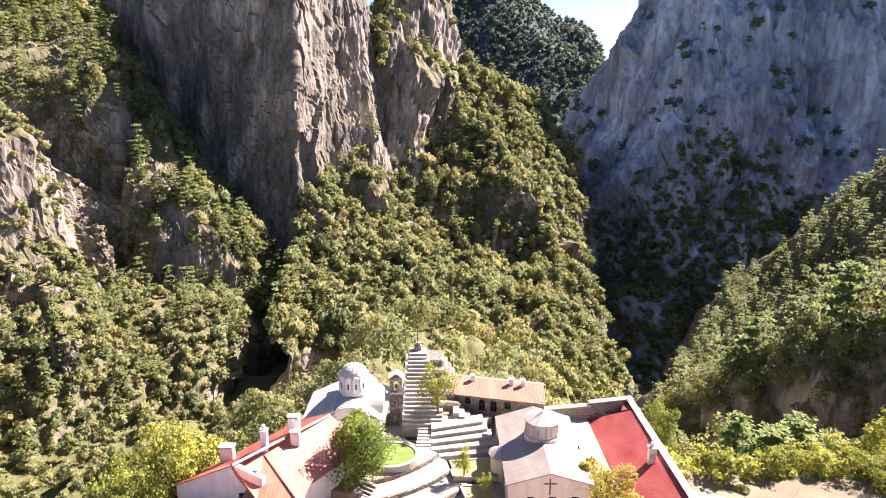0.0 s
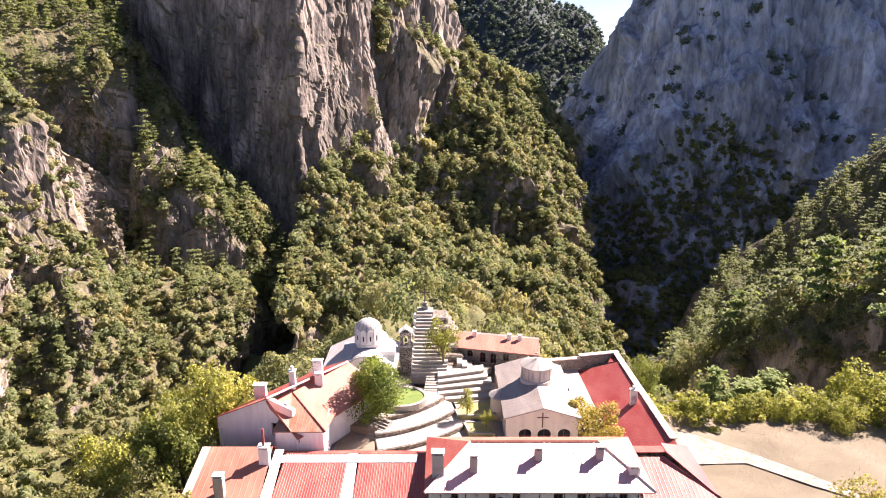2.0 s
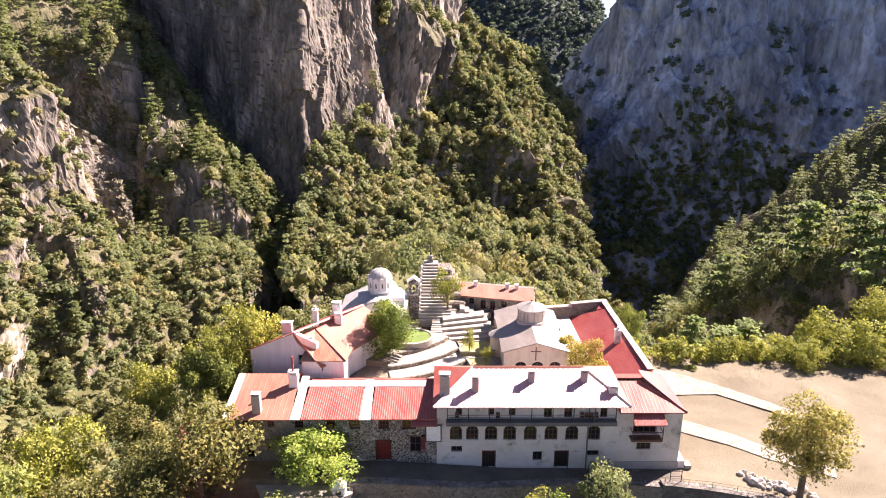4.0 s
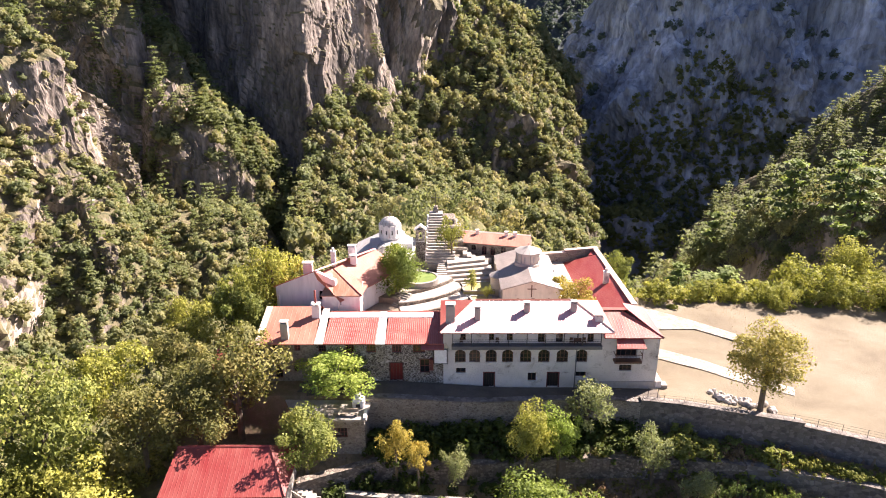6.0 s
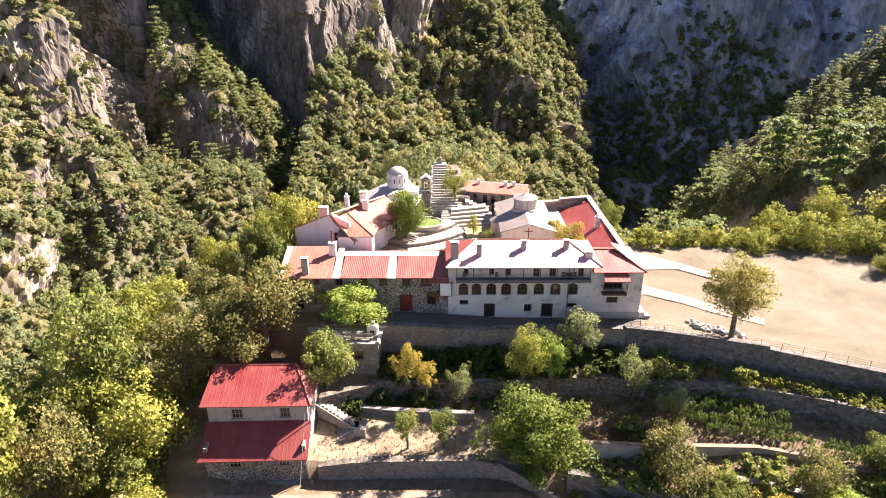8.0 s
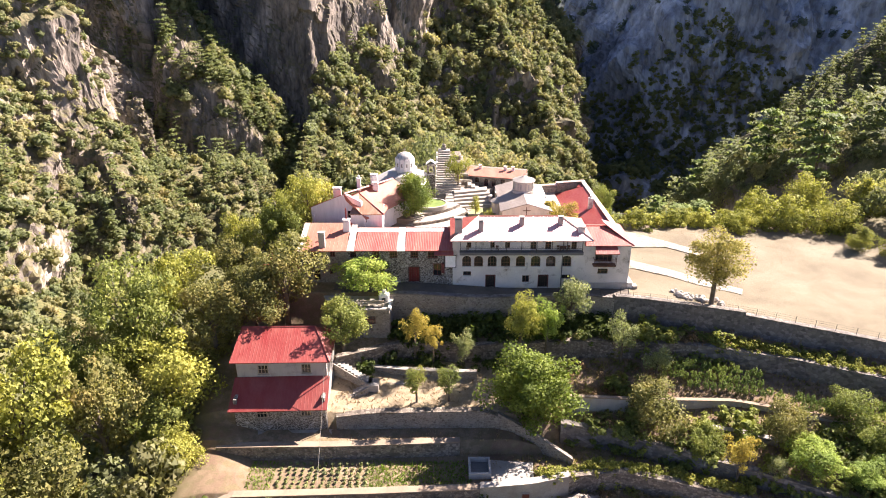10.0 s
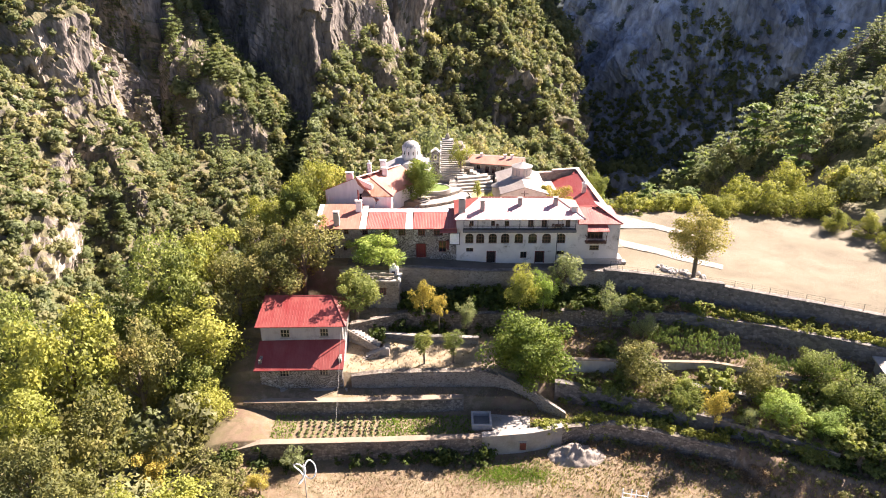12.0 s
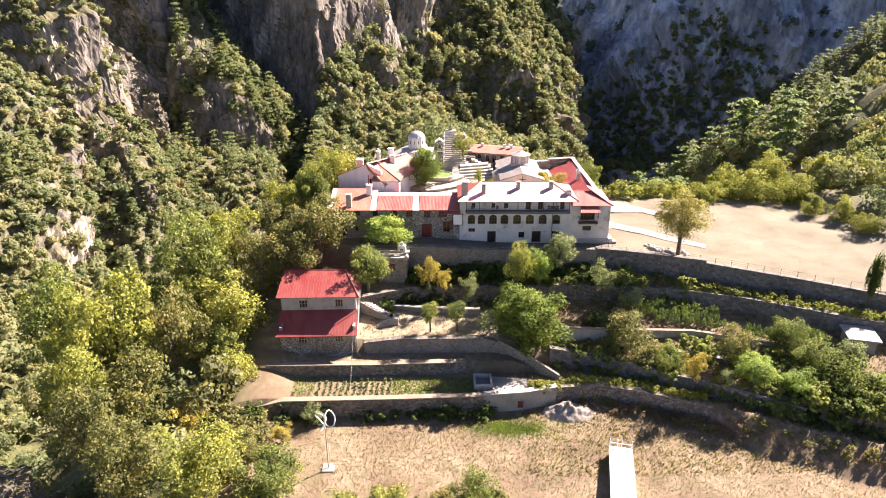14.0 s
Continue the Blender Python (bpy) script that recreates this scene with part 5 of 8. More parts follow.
chimney(lodge, -19.0, 59.3, 10.2, 12.0, 0.5, 0.5, PLASTER_CLEAN, "slab")


# ---- church with dome ----
def lathe(bm, cx, cy, rings, seg=24, cap=True, a0=0.0, a1=2 * math.pi):
    """rings: (radius, z). A closed turn, or a part of one."""
    full = abs(a1 - a0 - 2 * math.pi) < 1e-6
    n = seg if full else seg + 1
    rows = [[bm.verts.new((cx + r * math.cos(a0 + (a1 - a0) * i / seg), cy + r * math.sin(a0 + (a1 - a0) * i / seg), z)) for i in range(n)] for r, z in rings]
    for lo, hi in zip(rows, rows[1:]):
        for i in range(seg):
            j = (i + 1) % n
            bm.faces.new([lo[i], lo[j], hi[j], hi[i]])
    if cap and full:
        bm.faces.new(rows[-1])
    return bm


def vault(bm, cx, y0, y1, r, z0, rise, thick=0.18, n=12):
    """A barrel roof along y with a stone edge."""
    pts = [(cx - r * math.cos(math.pi * i / n), z0 + rise * math.sin(math.pi * i / n)) for i in range(n + 1)]
    low = [(cx - (r - thick) * math.cos(math.pi * i / n), z0 + (rise - thick) * math.sin(math.pi * i / n)) for i in range(n + 1)]
    for i in range(n):
        (a, za), (b, zb) = pts[i], pts[i + 1]
        (c, zc), (d, zd) = low[i], low[i + 1]
        quad(bm, (a, y0, za), (b, y0, zb), (b, y1, zb), (a, y1, za))
        quad(bm, (a, y0, za), (c, y0, zc), (d, y0, zd), (b, y0, zb))
        quad(bm, (a, y1, za), (b, y1, zb), (d, y1, zd), (c, y1, zc))
    return bm


church = thing("domed_church", "small whitewashed domed church with lead roofs", "church", (-11.5, 78, 5.5))
CX, CY = -11.5, 78.4
bm = bmesh.new()
box(bm, -14.4, -8.0, 74.6, 83.6, 4.0, 9.2)
box(bm, -13.3, -9.1, 74.2, 84.0, 4.0, 9.6)
child("body", rounded(bm, 0.05), PLASTER_CLEAN, church)
front = [(CX - 2.2 * math.cos(math.pi * i / 12), 9.5 + 1.5 * math.sin(math.pi * i / 12)) for i in range(13)]
for y in (74.25, 84.0):
    bm = bmesh.new()
    ends = [[bm.verts.new((a, y + k, z)) for a, z in front] for k in (0.0, 0.25)]
    bm.faces.new(ends[0])
    bm.faces.new(ends[1][::-1])
    for k in range(len(front)):
        bm.faces.new([ends[0][k - 1], ends[0][k], ends[1][k], ends[1][k - 1]])
    child("tympanum", bm, PLASTER_CLEAN, church, "pale arched end wall")
bm = bmesh.new()
vault(bm, CX, 73.9, 84.3, 2.45, 9.4, 1.75)
child("barrel_roof", bm, LEAD_WHITE, church)
for i in range(13):
    y = 74.2 + i * 0.8
    bm = bmesh.new()
    vault(bm, CX, y, y + 0.06, 2.49, 9.4, 1.79, 0.05)
    child("roof_seam", bm, LEAD, church)
bm = bmesh.new()
rows = [(CY - 2.3 * math.cos(math.pi * i / 12), 9.3 + 1.75 * math.sin(math.pi * i / 12)) for i in range(13)]
for (a, za), (b, zb) in zip(rows, rows[1:]):
    quad(bm, (-15.0, a, za), (-7.6, a, za), (-7.6, b, zb), (-15.0, b, zb))
for x in (-14.95, -7.65):
    bm.faces.new([bm.verts.new((x, a, z)) for a, z in rows])
child("cross_roof", bm, LEAD_WHITE, church)
roof_plane(church, (-18.0, 84.0, 8.3), (-18.0, 72.6, 8.3), (-13.6, 74.2, 10.4), (-13.6, 83.8, 10.4), LEAD_WHITE, "aisle_roof", 0.55, label="sloping lead aisle roof with seams")
bm = bmesh.new()
box(bm, -17.6, -14.4, 73.2, 83.6, 3.0, 8.4)
child("aisle_wall", bm, PLASTER_CLEAN, church)
roof_plane(church, (-7.2, 74.2, 8.9), (-7.2, 84.0, 8.9), (-9.2, 83.6, 10.0), (-9.2, 74.6, 10.0), LEAD_WHITE, "aisle_roof", 0.55)
bm = bmesh.new()
lathe(bm, CX, CY, [(1.72, 10.6), (1.72, 13.6), (1.8, 13.7)], 32)
drum = child("drum", bm, PLASTER_CLEAN, church)
for i in range(12):
    a = 2 * math.pi * (i + 0.5) / 12
    m = Matrix.Translation((CX, CY, 0)) @ Matrix.Rotation(a, 4, "Z")
    bm = bmesh.new()
    box(bm, 1.66, 1.92, -0.44, 0.44, 11.7, 13.4)
    arc = [(0.44 * math.cos(math.pi * k / 8), 13.4 + 0.44 * math.sin(math.pi * k / 8)) for k in range(9)]
    for k in range(8):
        quad(bm, (1.92, arc[k][0], arc[k][1]), (1.45, arc[k][0], arc[k][1]), (1.45, arc[k + 1][0], arc[k + 1][1]), (1.92, arc[k + 1][0], arc[k + 1][1]))
    bm.faces.new([bm.verts.new((1.92, y, z)) for y, z in arc])
    bm.transform(m)
    child("arched_bay", bm, PLASTER_CLEAN, drum)
    bm = bmesh.new()
    box(bm, 1.91, 1.935, -0.09, 0.09, 12.2, 12.95)
    bm.transform(m)
    child("slit_window", bm, GLASS, drum)
bm = bmesh.new()
lathe(bm, CX, CY, [(2.0, 11.4), (2.0, 11.65), (1.86, 11.75)], 32)
child("drum_base", bm, PLASTER_CLEAN, church)
for i in range(16):
    bm = bmesh.new()
    lathe(bm, CX, CY, [(1.82 * math.cos(t), 13.55 + 1.45 * math.sin(t)) for t in np.linspace(0.05, 1.5, 7)], 2, False, 2 * math.pi * i / 16 + 0.02, 2 * math.pi * (i + 1) / 16 - 0.02)
    child("dome_panel", bm, LEAD_WHITE, church)
bm = bmesh.new()
lathe(bm, CX, CY, [(1.77 * math.cos(t), 13.5 + 1.42 * math.sin(t)) for t in np.linspace(0.0, 1.52, 8)], 32)
box(bm, CX - 0.04, CX + 0.04, CY - 0.04, CY + 0.04, 14.9, 15.8)
box(bm, CX - 0.28, CX + 0.28, CY - 0.035, CY + 0.035, 15.4, 15.48)
child("dome_core", bm, LEAD, church, "lead dome ribs and small iron cross")

# ---- bell wall ----
bell = thing("bell_wall", "slender stone bell wall with an arched opening", "bell tower", (-6.3, 81.5, 5.8))
bm = bmesh.new()
wall(bm, (-7.15, 81.2), (-5.45, 81.2), 4.5, 11.7, [(0.5, 1.2, 9.6, 11.2, True)], 1.0)
fb = Face((-7.15, 81.2), (-5.45, 81.2))
child("pier", bm, STONE_WASHED, bell)
bm = bmesh.new()
for a, b in ((-7.35, -6.3), (-6.3, -5.25)):
    za, zb = (11.7, 12.5) if a < -7 else (12.5, 11.7)
    slab(bm, [(a, 81.0, za), (b, 81.0, zb), (b, 82.4, zb), (a, 82.4, za)], 0.2)
child("coping", bm, PLASTER_CLEAN, bell)
bm = bmesh.new()
box(bm, -7.17, -5.43, 81.18, 82.22, 9.3, 9.45)
child("string_course", bm, PLASTER_CLEAN, bell)
bm = bmesh.new()
lathe(bm, -6.3, 81.7, [(0.26, 10.1), (0.2, 10.25), (0.16, 10.5), (0.04, 10.62)], 14)
child("bell", bm, IRON, bell)

# ---- stone stair up the knoll ----
stair = thing("stone_stair", "wide white stone stairway climbing the knoll", "stairs", (-3, 80, 6.9))
N = 19
for i in range(N):
    f = i / (N - 1)
    y = 76.2 + 10.0 * f
    z = 6.95 + 6.1 * f
    xl, xr = -5.35 + 0.55 * f, 0.6 - 2.9 * f ** 0.8
    bm = bmesh.new()
    box(bm, xl, xr + 0.25 * math.sin(i * 2.1), y, y + (0.75 if i < N - 1 else 2.2), z - 1.2, z)
    child("step", rounded(bm, 0.03), PAVING if i % 3 else CONCRETE, stair)
bm = bmesh.new()
box(bm, -4.1, -3.1, 87.2, 88.2, 13.0, 13.75)
box(bm, -3.95, -3.25, 87.35, 88.05, 13.75, 14.2)
child("shrine_plinth", rounded(bm, 0.05), STONE, stair)
bm = bmesh.new()
box(bm, -3.66, -3.54, 87.64, 87.76, 14.2, 16.6)
box(bm, -4.5, -2.7, 87.66, 87.74, 15.7, 15.82)
child("cross", bm, IRON, stair, "tall thin iron cross")
bm = bmesh.new()
for k in range(8):
    x, y = -5.1 + 0.02 * k, 78 + 1.1 * k
    box(bm, x - 0.25, x + 0.05, y, y + 1.0, 6 + 0.66 * k, 8.1 + 0.68 * k)
child("parapet", rounded(bm, 0.05), PLASTER_CLEAN, stair)
# knoll under the stair
for k in range(7):
    f = k / 6
    bm = box(bmesh.new(), -5.0 + f, 3.5 - 3.4 * f, 77.5 + 8.5 * f, 90.5 - 0.5 * f, 3.0, 6.5 + 5.6 * f)
    child("rubble_tier", rounded(bm, 0.3), STONE_DRY, stair)
# low broad steps at the foot, to the lawn
for i in range(10):
    bm = bmesh.new()
    box(bm, -3.7 + 0.06 * i, -1.7 + 0.03 * i, 70.3 + 0.55 * i, 71.0 + 0.55 * i, 4.5, 5.75 + 0.13 * i)
    child("step", rounded(bm, 0.02), PAVING, stair)

# ---- cells on the north side ----
cells = thing("cell_range", "low stone cell range with salmon sheet roof", "building", (6, 82, 6.5))
o_c = [(2.05, 2.95, 7.5, 8.6, True), (4.0, 4.9, 6.75, 8.45, True), (5.6, 6.5, 6.75, 8.45, True), (7.5, 8.4, 7.3, 8.5), (10.3, 11.0, 6.7, 8.0, True)]
bm = bmesh.new()
fc = wall(bm, (0.9, 82.3), (13.4, 79.4), 4.0, 9.0, o_c, 0.5)
child("wall", bm, STONE, cells)
for i, o in enumerate(o_c):
    window(cells, fc, o, WOOD_RED if i in (1, 2, 4) else WOOD, (1, 1), 0.2)
a, b, c, d = fc.at(-0.2, 9.05, 0.4), fc.at(12.9, 8.95, 0.4), fc.at(12.4, 9.75, -4.2), fc.at(-0.2, 9.85, -4.0)
roof_plane(cells, a, b, c, d, SALMON, "roof", 0.5, label="faded salmon sheet roofing")
bm = bmesh.new()
wall(bm, fc.at(12.6, 0, -4.3)[:2], fc.at(0, 0, -4.2)[:2], 4.0, 9.6, (), 0.4)
wall(bm, fc.at(12.7, 0, 0)[:2], fc.at(12.6, 0, -4.3)[:2], 4.0, 9.1, (), 0.4)
child("rear_wall", bm, STONE, cells)
ridge_cap(cells, c, d, PALE, 0.25)
for u in (2.6, 8.0, 9.6):
    q = fc.at(u, 0, -3.2)
    chimney(cells, q.x, q.y, 9.4, 10.5, 0.6, 0.5, PLASTER_CLEAN)
bm = bmesh.new()
for i in range(4):
    box(bm, 1.3 + 0.75 * i, 2.1 + 0.75 * i, 78.4 - 0.3 * i, 81.0 - 0.3 * i, 4.5, 8.0 - 0.33 * i)
child("side_steps", rounded(bm, 0.03), PAVING, cells)

# ---- enclosure wall on the north-east ----
enc = thing("enclosure_wall", "rubble stone enclosure wall with pale coping", "wall", (20, 84, 3), kind="")
segs = [((13.3, 83.0), (20.4, 84.2), 6.3), ((20.4, 84.2), (26.6, 85.6), 6.7), ((26.6, 85.6), (27.2, 60.2), 6.6)]
for p, q, top in segs:
    bm = bmesh.new()
    wall(bm, q, p, -3.0, top, (), 0.55)
    child("wall_run", bm, STONE, enc)
    f = Face(q, p)
    bm = bmesh.new()
    plate(bm, f, -0.1, f.length + 0.1, top, top + 0.14, -0.72, 0.15)
    child("coping", bm, PALE, enc, "pale mortar coping")
# ---- east range ----
east = thing("east_range", "long low range under a deep red sheet roof", "building", (23.5, 70, 2))
roof_plane(east, (20.0, 83.6, 4.25), (21.2, 56.8, 4.25), (26.5, 57.2, 6.35), (26.1, 82.0, 6.3), RED_DEEP, "roof", 0.6, label="deep red painted sheet roofing")
bm = bmesh.new()
wall(bm, (20.4, 83.4), (21.6, 57.0), 1.5, 4.2, [(8, 9.2, 2.6, 3.8), (14, 15, 1.6, 3.7)], 0.5)
child("wall", bm, PLASTER, east)
bm = bmesh.new()
slab(bm, [(24.6, 82.9, 6.0), (26.0, 82.6, 6.4), (26.2, 85.0, 6.4), (25.6, 85.0, 6.2)], 0.1)
child("flashing", bm, RED_DEEP, east)
chimney(east, 24.9, 70.2, 5.4, 8.2, 0.85, 0.7, PLASTER, "pot")

# ---- chapel with drum ----
chapel = thing("chapel", "whitewashed chapel with lead roof and round drum", "chapel", (11.5, 69, 4))
o_k = [(1.6, 3.2, 4.6, 6.75, True), (3.9, 5.6, 4.4, 6.75, True), (6.4, 8.0, 4.6, 6.75, True)]
bm = bmesh.new()
fk = wall(bm, (7.0, 62.2), (15.9, 62.2), 3.2, 8.35, o_k, 0.5)
wall(bm, (15.9, 62.2), (15.9, 76.2), 3.2, 8.35, [(5, 5.7, 5.8, 7.3, True)], 0.5)
wall(bm, (15.9, 76.2), (7.0, 76.2), 3.2, 8.35, (), 0.5)
wall(bm, (7.0, 76.2), (7.0, 62.2), 3.2, 8.35, [(9.5, 10.2, 5.8, 7.3, True)], 0.5)
child("wall", bm, PLASTER_CREAM, chapel)
for y in (62.2, 75.8):
    bm = bmesh.new()
    ends = [[bm.verts.new((x, y + k, z)) for x, z in ((7.0, 8.35), (15.9, 8.35), (11.5, 9.62))] for k in (0.0, 0.4)]
    bm.faces.new(ends[0])
    bm.faces.new(ends[1][::-1])
    for k in range(3):
        bm.faces.new([ends[0][k - 1], ends[0][k], ends[1][k], ends[1][k - 1]])
    child("gable", bm, PLASTER_CREAM, chapel)
for o in o_k:
    window(chapel, fk, o, WOOD_RED, (1, 1), 0.35)
# One lead roof: shaded west slope painted darker, sunlit east slope paler.
roof_plane(chapel, (6.7, 77.0, 8.3), (6.7, 61.9, 8.3), (11.5, 61.9, 9.72), (11.5, 77.0, 9.72), LEAD, "roof_west", 0.9, label="lead sheet roofing, this slope's shade put into a darker tone")
roof_plane(chapel, (16.2, 61.9, 8.3), (16.2, 77.0, 8.3), (11.5, 77.0, 9.72), (11.5, 61.9, 9.72), LEAD_PALE, "roof_east", 0.9)
bm = bmesh.new()
bm.faces.new([bm.verts.new(v) for v in ((6.6, 61.85, 8.22), (11.5, 61.85, 9.64), (11.5, 61.85, 9.78), (6.6, 61.85, 8.36))])
bm.faces.new([bm.verts.new(v) for v in ((11.5, 61.85, 9.64), (16.3, 61.85, 8.22), (16.3, 61.85, 8.36), (11.5, 61.85, 9.78))])
child("verge", bm, LEAD, chapel)
bm = bmesh.new()
plate(bm, fk, 4.38, 4.54, 6.95, 9.0, -0.02, 0.05)
plate(bm, fk, 3.75, 5.2, 8.25, 8.4, -0.02, 0.052)
child("wall_cross", bm, WOOD, chapel, "dark wooden cross on the gable")
for cx_, a0 in ((6.95, math.pi / 2), (15.95, -math.pi / 2)):
    bm = bmesh.new()
    lathe(bm, cx_, 69.3, [(1.35, 3.2), (1.35, 7.7)], 12, False, a0, a0 + math.pi)
    ap = child("apse", bm, PLASTER_CREAM, chapel)
    bm = bmesh.new()
    lathe(bm, cx_, 69.3, [(1.6, 7.62), (1.6, 7.75), (0.05, 8.65)], 12, False, a0, a0 + math.pi)
    child("apse_roof", bm, LEAD_PALE, ap)
DX, DY = 11.75, 70.4
bm = bmesh.new()
lathe(bm, DX, DY, [(2.15, 8.7), (2.15, 9.75), (1.9, 9.85), (1.9, 11.6)], 20)
cd = child("drum", bm, PLASTER_CREAM, chapel, "weathered stone drum")
for i in range(8):
    m = Matrix.Translation((DX, DY, 0)) @ Matrix.Rotation(2 * math.pi * (i + 0.5) / 8, 4, "Z")
    bm = bmesh.new()
    box(bm, 1.85, 1.97, -0.62, -0.5, 9.85, 11.5)
    box(bm, 1.88, 1.93, -0.13, 0.13, 10.1, 11.1)
    bm.transform(m)
    child("pilaster", bm, PLASTER_GREY, cd)
for i in range(12):
    bm = bmesh.new()
    lathe(bm, DX, DY, [(2.2, 11.55), (2.2, 11.65), (0.04, 12.5)], 2, False, 2 * math.pi * i / 12 + 0.015, 2 * math.pi * (i + 1) / 12 - 0.015)
    child("drum_roof_panel", bm, LEAD_PALE, cd)
bm = bmesh.new()
lathe(bm, DX, DY, [(2.15, 11.56), (0.02, 12.46)], 24)
box(bm, DX - 0.03, DX + 0.03, DY - 0.03, DY + 0.03, 12.4, 13.0)
box(bm, DX - 0.2, DX + 0.2, DY - 0.025, DY + 0.025, 12.72, 12.78)
child("drum_roof", bm, LEAD, cd)

# ---- courtyard paving and terraces ----
def court(name, label, pts, z, mat, depth=0.6, cat="paving"):
    ob = part(name, slab(bmesh.new(), [(x, y, z) for x, y in pts], depth), mat)
    return tagged(ob, label, cat, kind="structure")


court("paving_court", "pale stone paving of the courtyard", [(-22, 56.4), (20.5, 56.4), (20.0, 84), (-4, 84), (-18, 72)], 4.6, PAVING)


def arc_terrace(name, label, c, r0, r1, a0, a1, z, h, mat):
    n = 26
    pts = [(c[0] + r1 * math.cos(a0 + (a1 - a0) * i / n), c[1] + r1 * math.sin(a0 + (a1 - a0) * i / n)) for i in range(n + 1)]
    inn = [(c[0] + r0 * math.cos(a0 + (a1 - a0) * i / n), c[1] + r0 * math.sin(a0 + (a1 - a0) * i / n)) for i in range(n + 1)]
    bm = bmesh.new()
    for i in range(n):
        slab(bm, [(*pts[i], z), (*pts[i + 1], z), (*inn[i + 1], z), (*inn[i], z)], h)
    bmesh.ops.remove_doubles(bm, verts=bm.verts, dist=0.001)
    return tagged(part(name, bm, mat), label, "terrace", kind="structure")


C0 = (-13.0, 80.5)
for r1, z in ((15.4, 6.3), (18.2, 5.72), (21.0, 5.18)):
    arc_terrace("terrace_tier", "curved stone terrace tier in the courtyard", C0, 4.0, r1, -1.36, -0.62, z - 0.05, 1.2, STONE_DRY)
    arc_terrace("terrace_paving", "pale paving on a curved courtyard terrace", C0, 4.0, r1 - 0.22, -1.355, -0.625, z, 0.4, PAVING)
court("dirt_bank", "bare brown earth bank under the courtyard tree", [(-14.2, 57.6), (-8.9, 57.6), (-9.3, 66.8), (-13.0, 66.0)], 5.0, EARTH, 0.8, "earth")
court("upper_earth", "bare earth round the foot of the courtyard tree", [(-12.6, 64.6), (-9.0, 63.6), (-7.2, 68.2), (-11.0, 70.0)], 5.9, EARTH, 1.4, "earth")
court("lawn_round", "bright green round lawn behind a low kerb", [(-6.3 + 3.0 * math.cos(a), 70.2 + 2.5 * math.sin(a)) for a in np.linspace(0, 2 * math.pi, 33)[:-1]], 6.98, LAWN, 0.6, "lawn")
bm = bmesh.new()
ring = [(-6.3 + r * math.cos(a), 70.2 + s * math.sin(a)) for r, s in ((3.45, 2.95), (3.02, 2.52)) for a in np.linspace(0, 2 * math.pi, 41)[:-1]]
for i in range(40):
    j = (i + 1) % 40
    slab(bm, [(*ring[i], 7.08), (*ring[j], 7.08), (*ring[40 + j], 7.08), (*ring[40 + i], 7.08)], 1.6)
bmesh.ops.remove_doubles(bm, verts=bm.verts, dist=0.001)
tagged(part("lawn_kerb", bm, CONCRETE), "pale round kerb of the lawn", "kerb", kind="structure")
for pts, z in (([(0.4, 70.9), (6.6, 71.9), (6.3, 67.6), (1.2, 67.3)], 5.6), ([(1.8, 66.6), (6.0, 66.8), (5.8, 63.6), (2.6, 63.6)], 5.2), ([(-0.5, 63.0), (5.5, 63.0), (5.5, 60.0), (-2.5, 60.0)], 5.0)):
    court("lawn_bed", "dry yellowish grass bed with a stone edge", pts, z, DRYGRASS, 0.5, "lawn")
    bm = bmesh.new()
    for (a, b), (c, d) in zip(pts, pts[1:] + pts[:1]):
        f = Face((a, b), (c, d))
        plate(bm, f, 0, f.length, z - 0.6, z + 0.12, 0.002, 0.3)
    tagged(part("bed_kerb", bm, CONCRETE), "pale stone kerb round a grass bed", "kerb", kind="structure")
tiers = thing("seat_tiers", "broad white stone seating tiers below the cells", "steps", (3, 75, 5))
for i in range(5):
    bm = bmesh.new()
    z = 5.7 + 0.42 * i
    slab(bm, [(-1.5, 71.6 + 0.95 * i, z), (7.2 - 0.5 * i, 73.0 + 1.1 * i, z), (7.2 - 0.5 * i, 74.6 + 1.2 * i, z), (-1.5, 73.2 + 1.0 * i, z)], 0.6)
    child("tier", rounded(bm, 0.03), PAVING, tiers)
bm = bmesh.new()
slab(bm, [(-1.5, 76.2, 7.4), (5.2, 77.8, 7.4), (6.5, 79.5, 6.9), (-1.5, 80, 7.4)], 1.0)
child("landing", bm, PAVING, tiers)
bm = bmesh.new()
box(bm, 6.9, 13.0, 77.0, 79.8, 4.5, 6.75)
child("upper_walk", bm, PAVING, tiers)
st = thing("garden_steps", "short flight of pale stone steps by the house", "steps", (-9, 64.5, 5))
for i in range(7):
    d = Vector((0.55, 0.83))
    s = Vector((0.83, -0.55))
    c = Vector((-9.6, 62.9)) + d * 0.42 * i
    bm = bmesh.new()
    z = 5.2 + 0.2 * i
    slab(bm, [(*(c - s * 0.9), z), (*(c + s * 0.9), z), (*(c + s * 0.9 + d * 0.45), z), (*(c - s * 0.9 + d * 0.45), z)], 0.5)
    child("step", bm, CONCRETE, st)


# ---- terrace walls ----
GREY_WALL = stone_wall_material("grey_terrace_wall", [(0.11, 0.097, 0.085), (0.19, 0.168, 0.147), (0.27, 0.24, 0.213)], (0.165, 0.147, 0.132), 1.6)

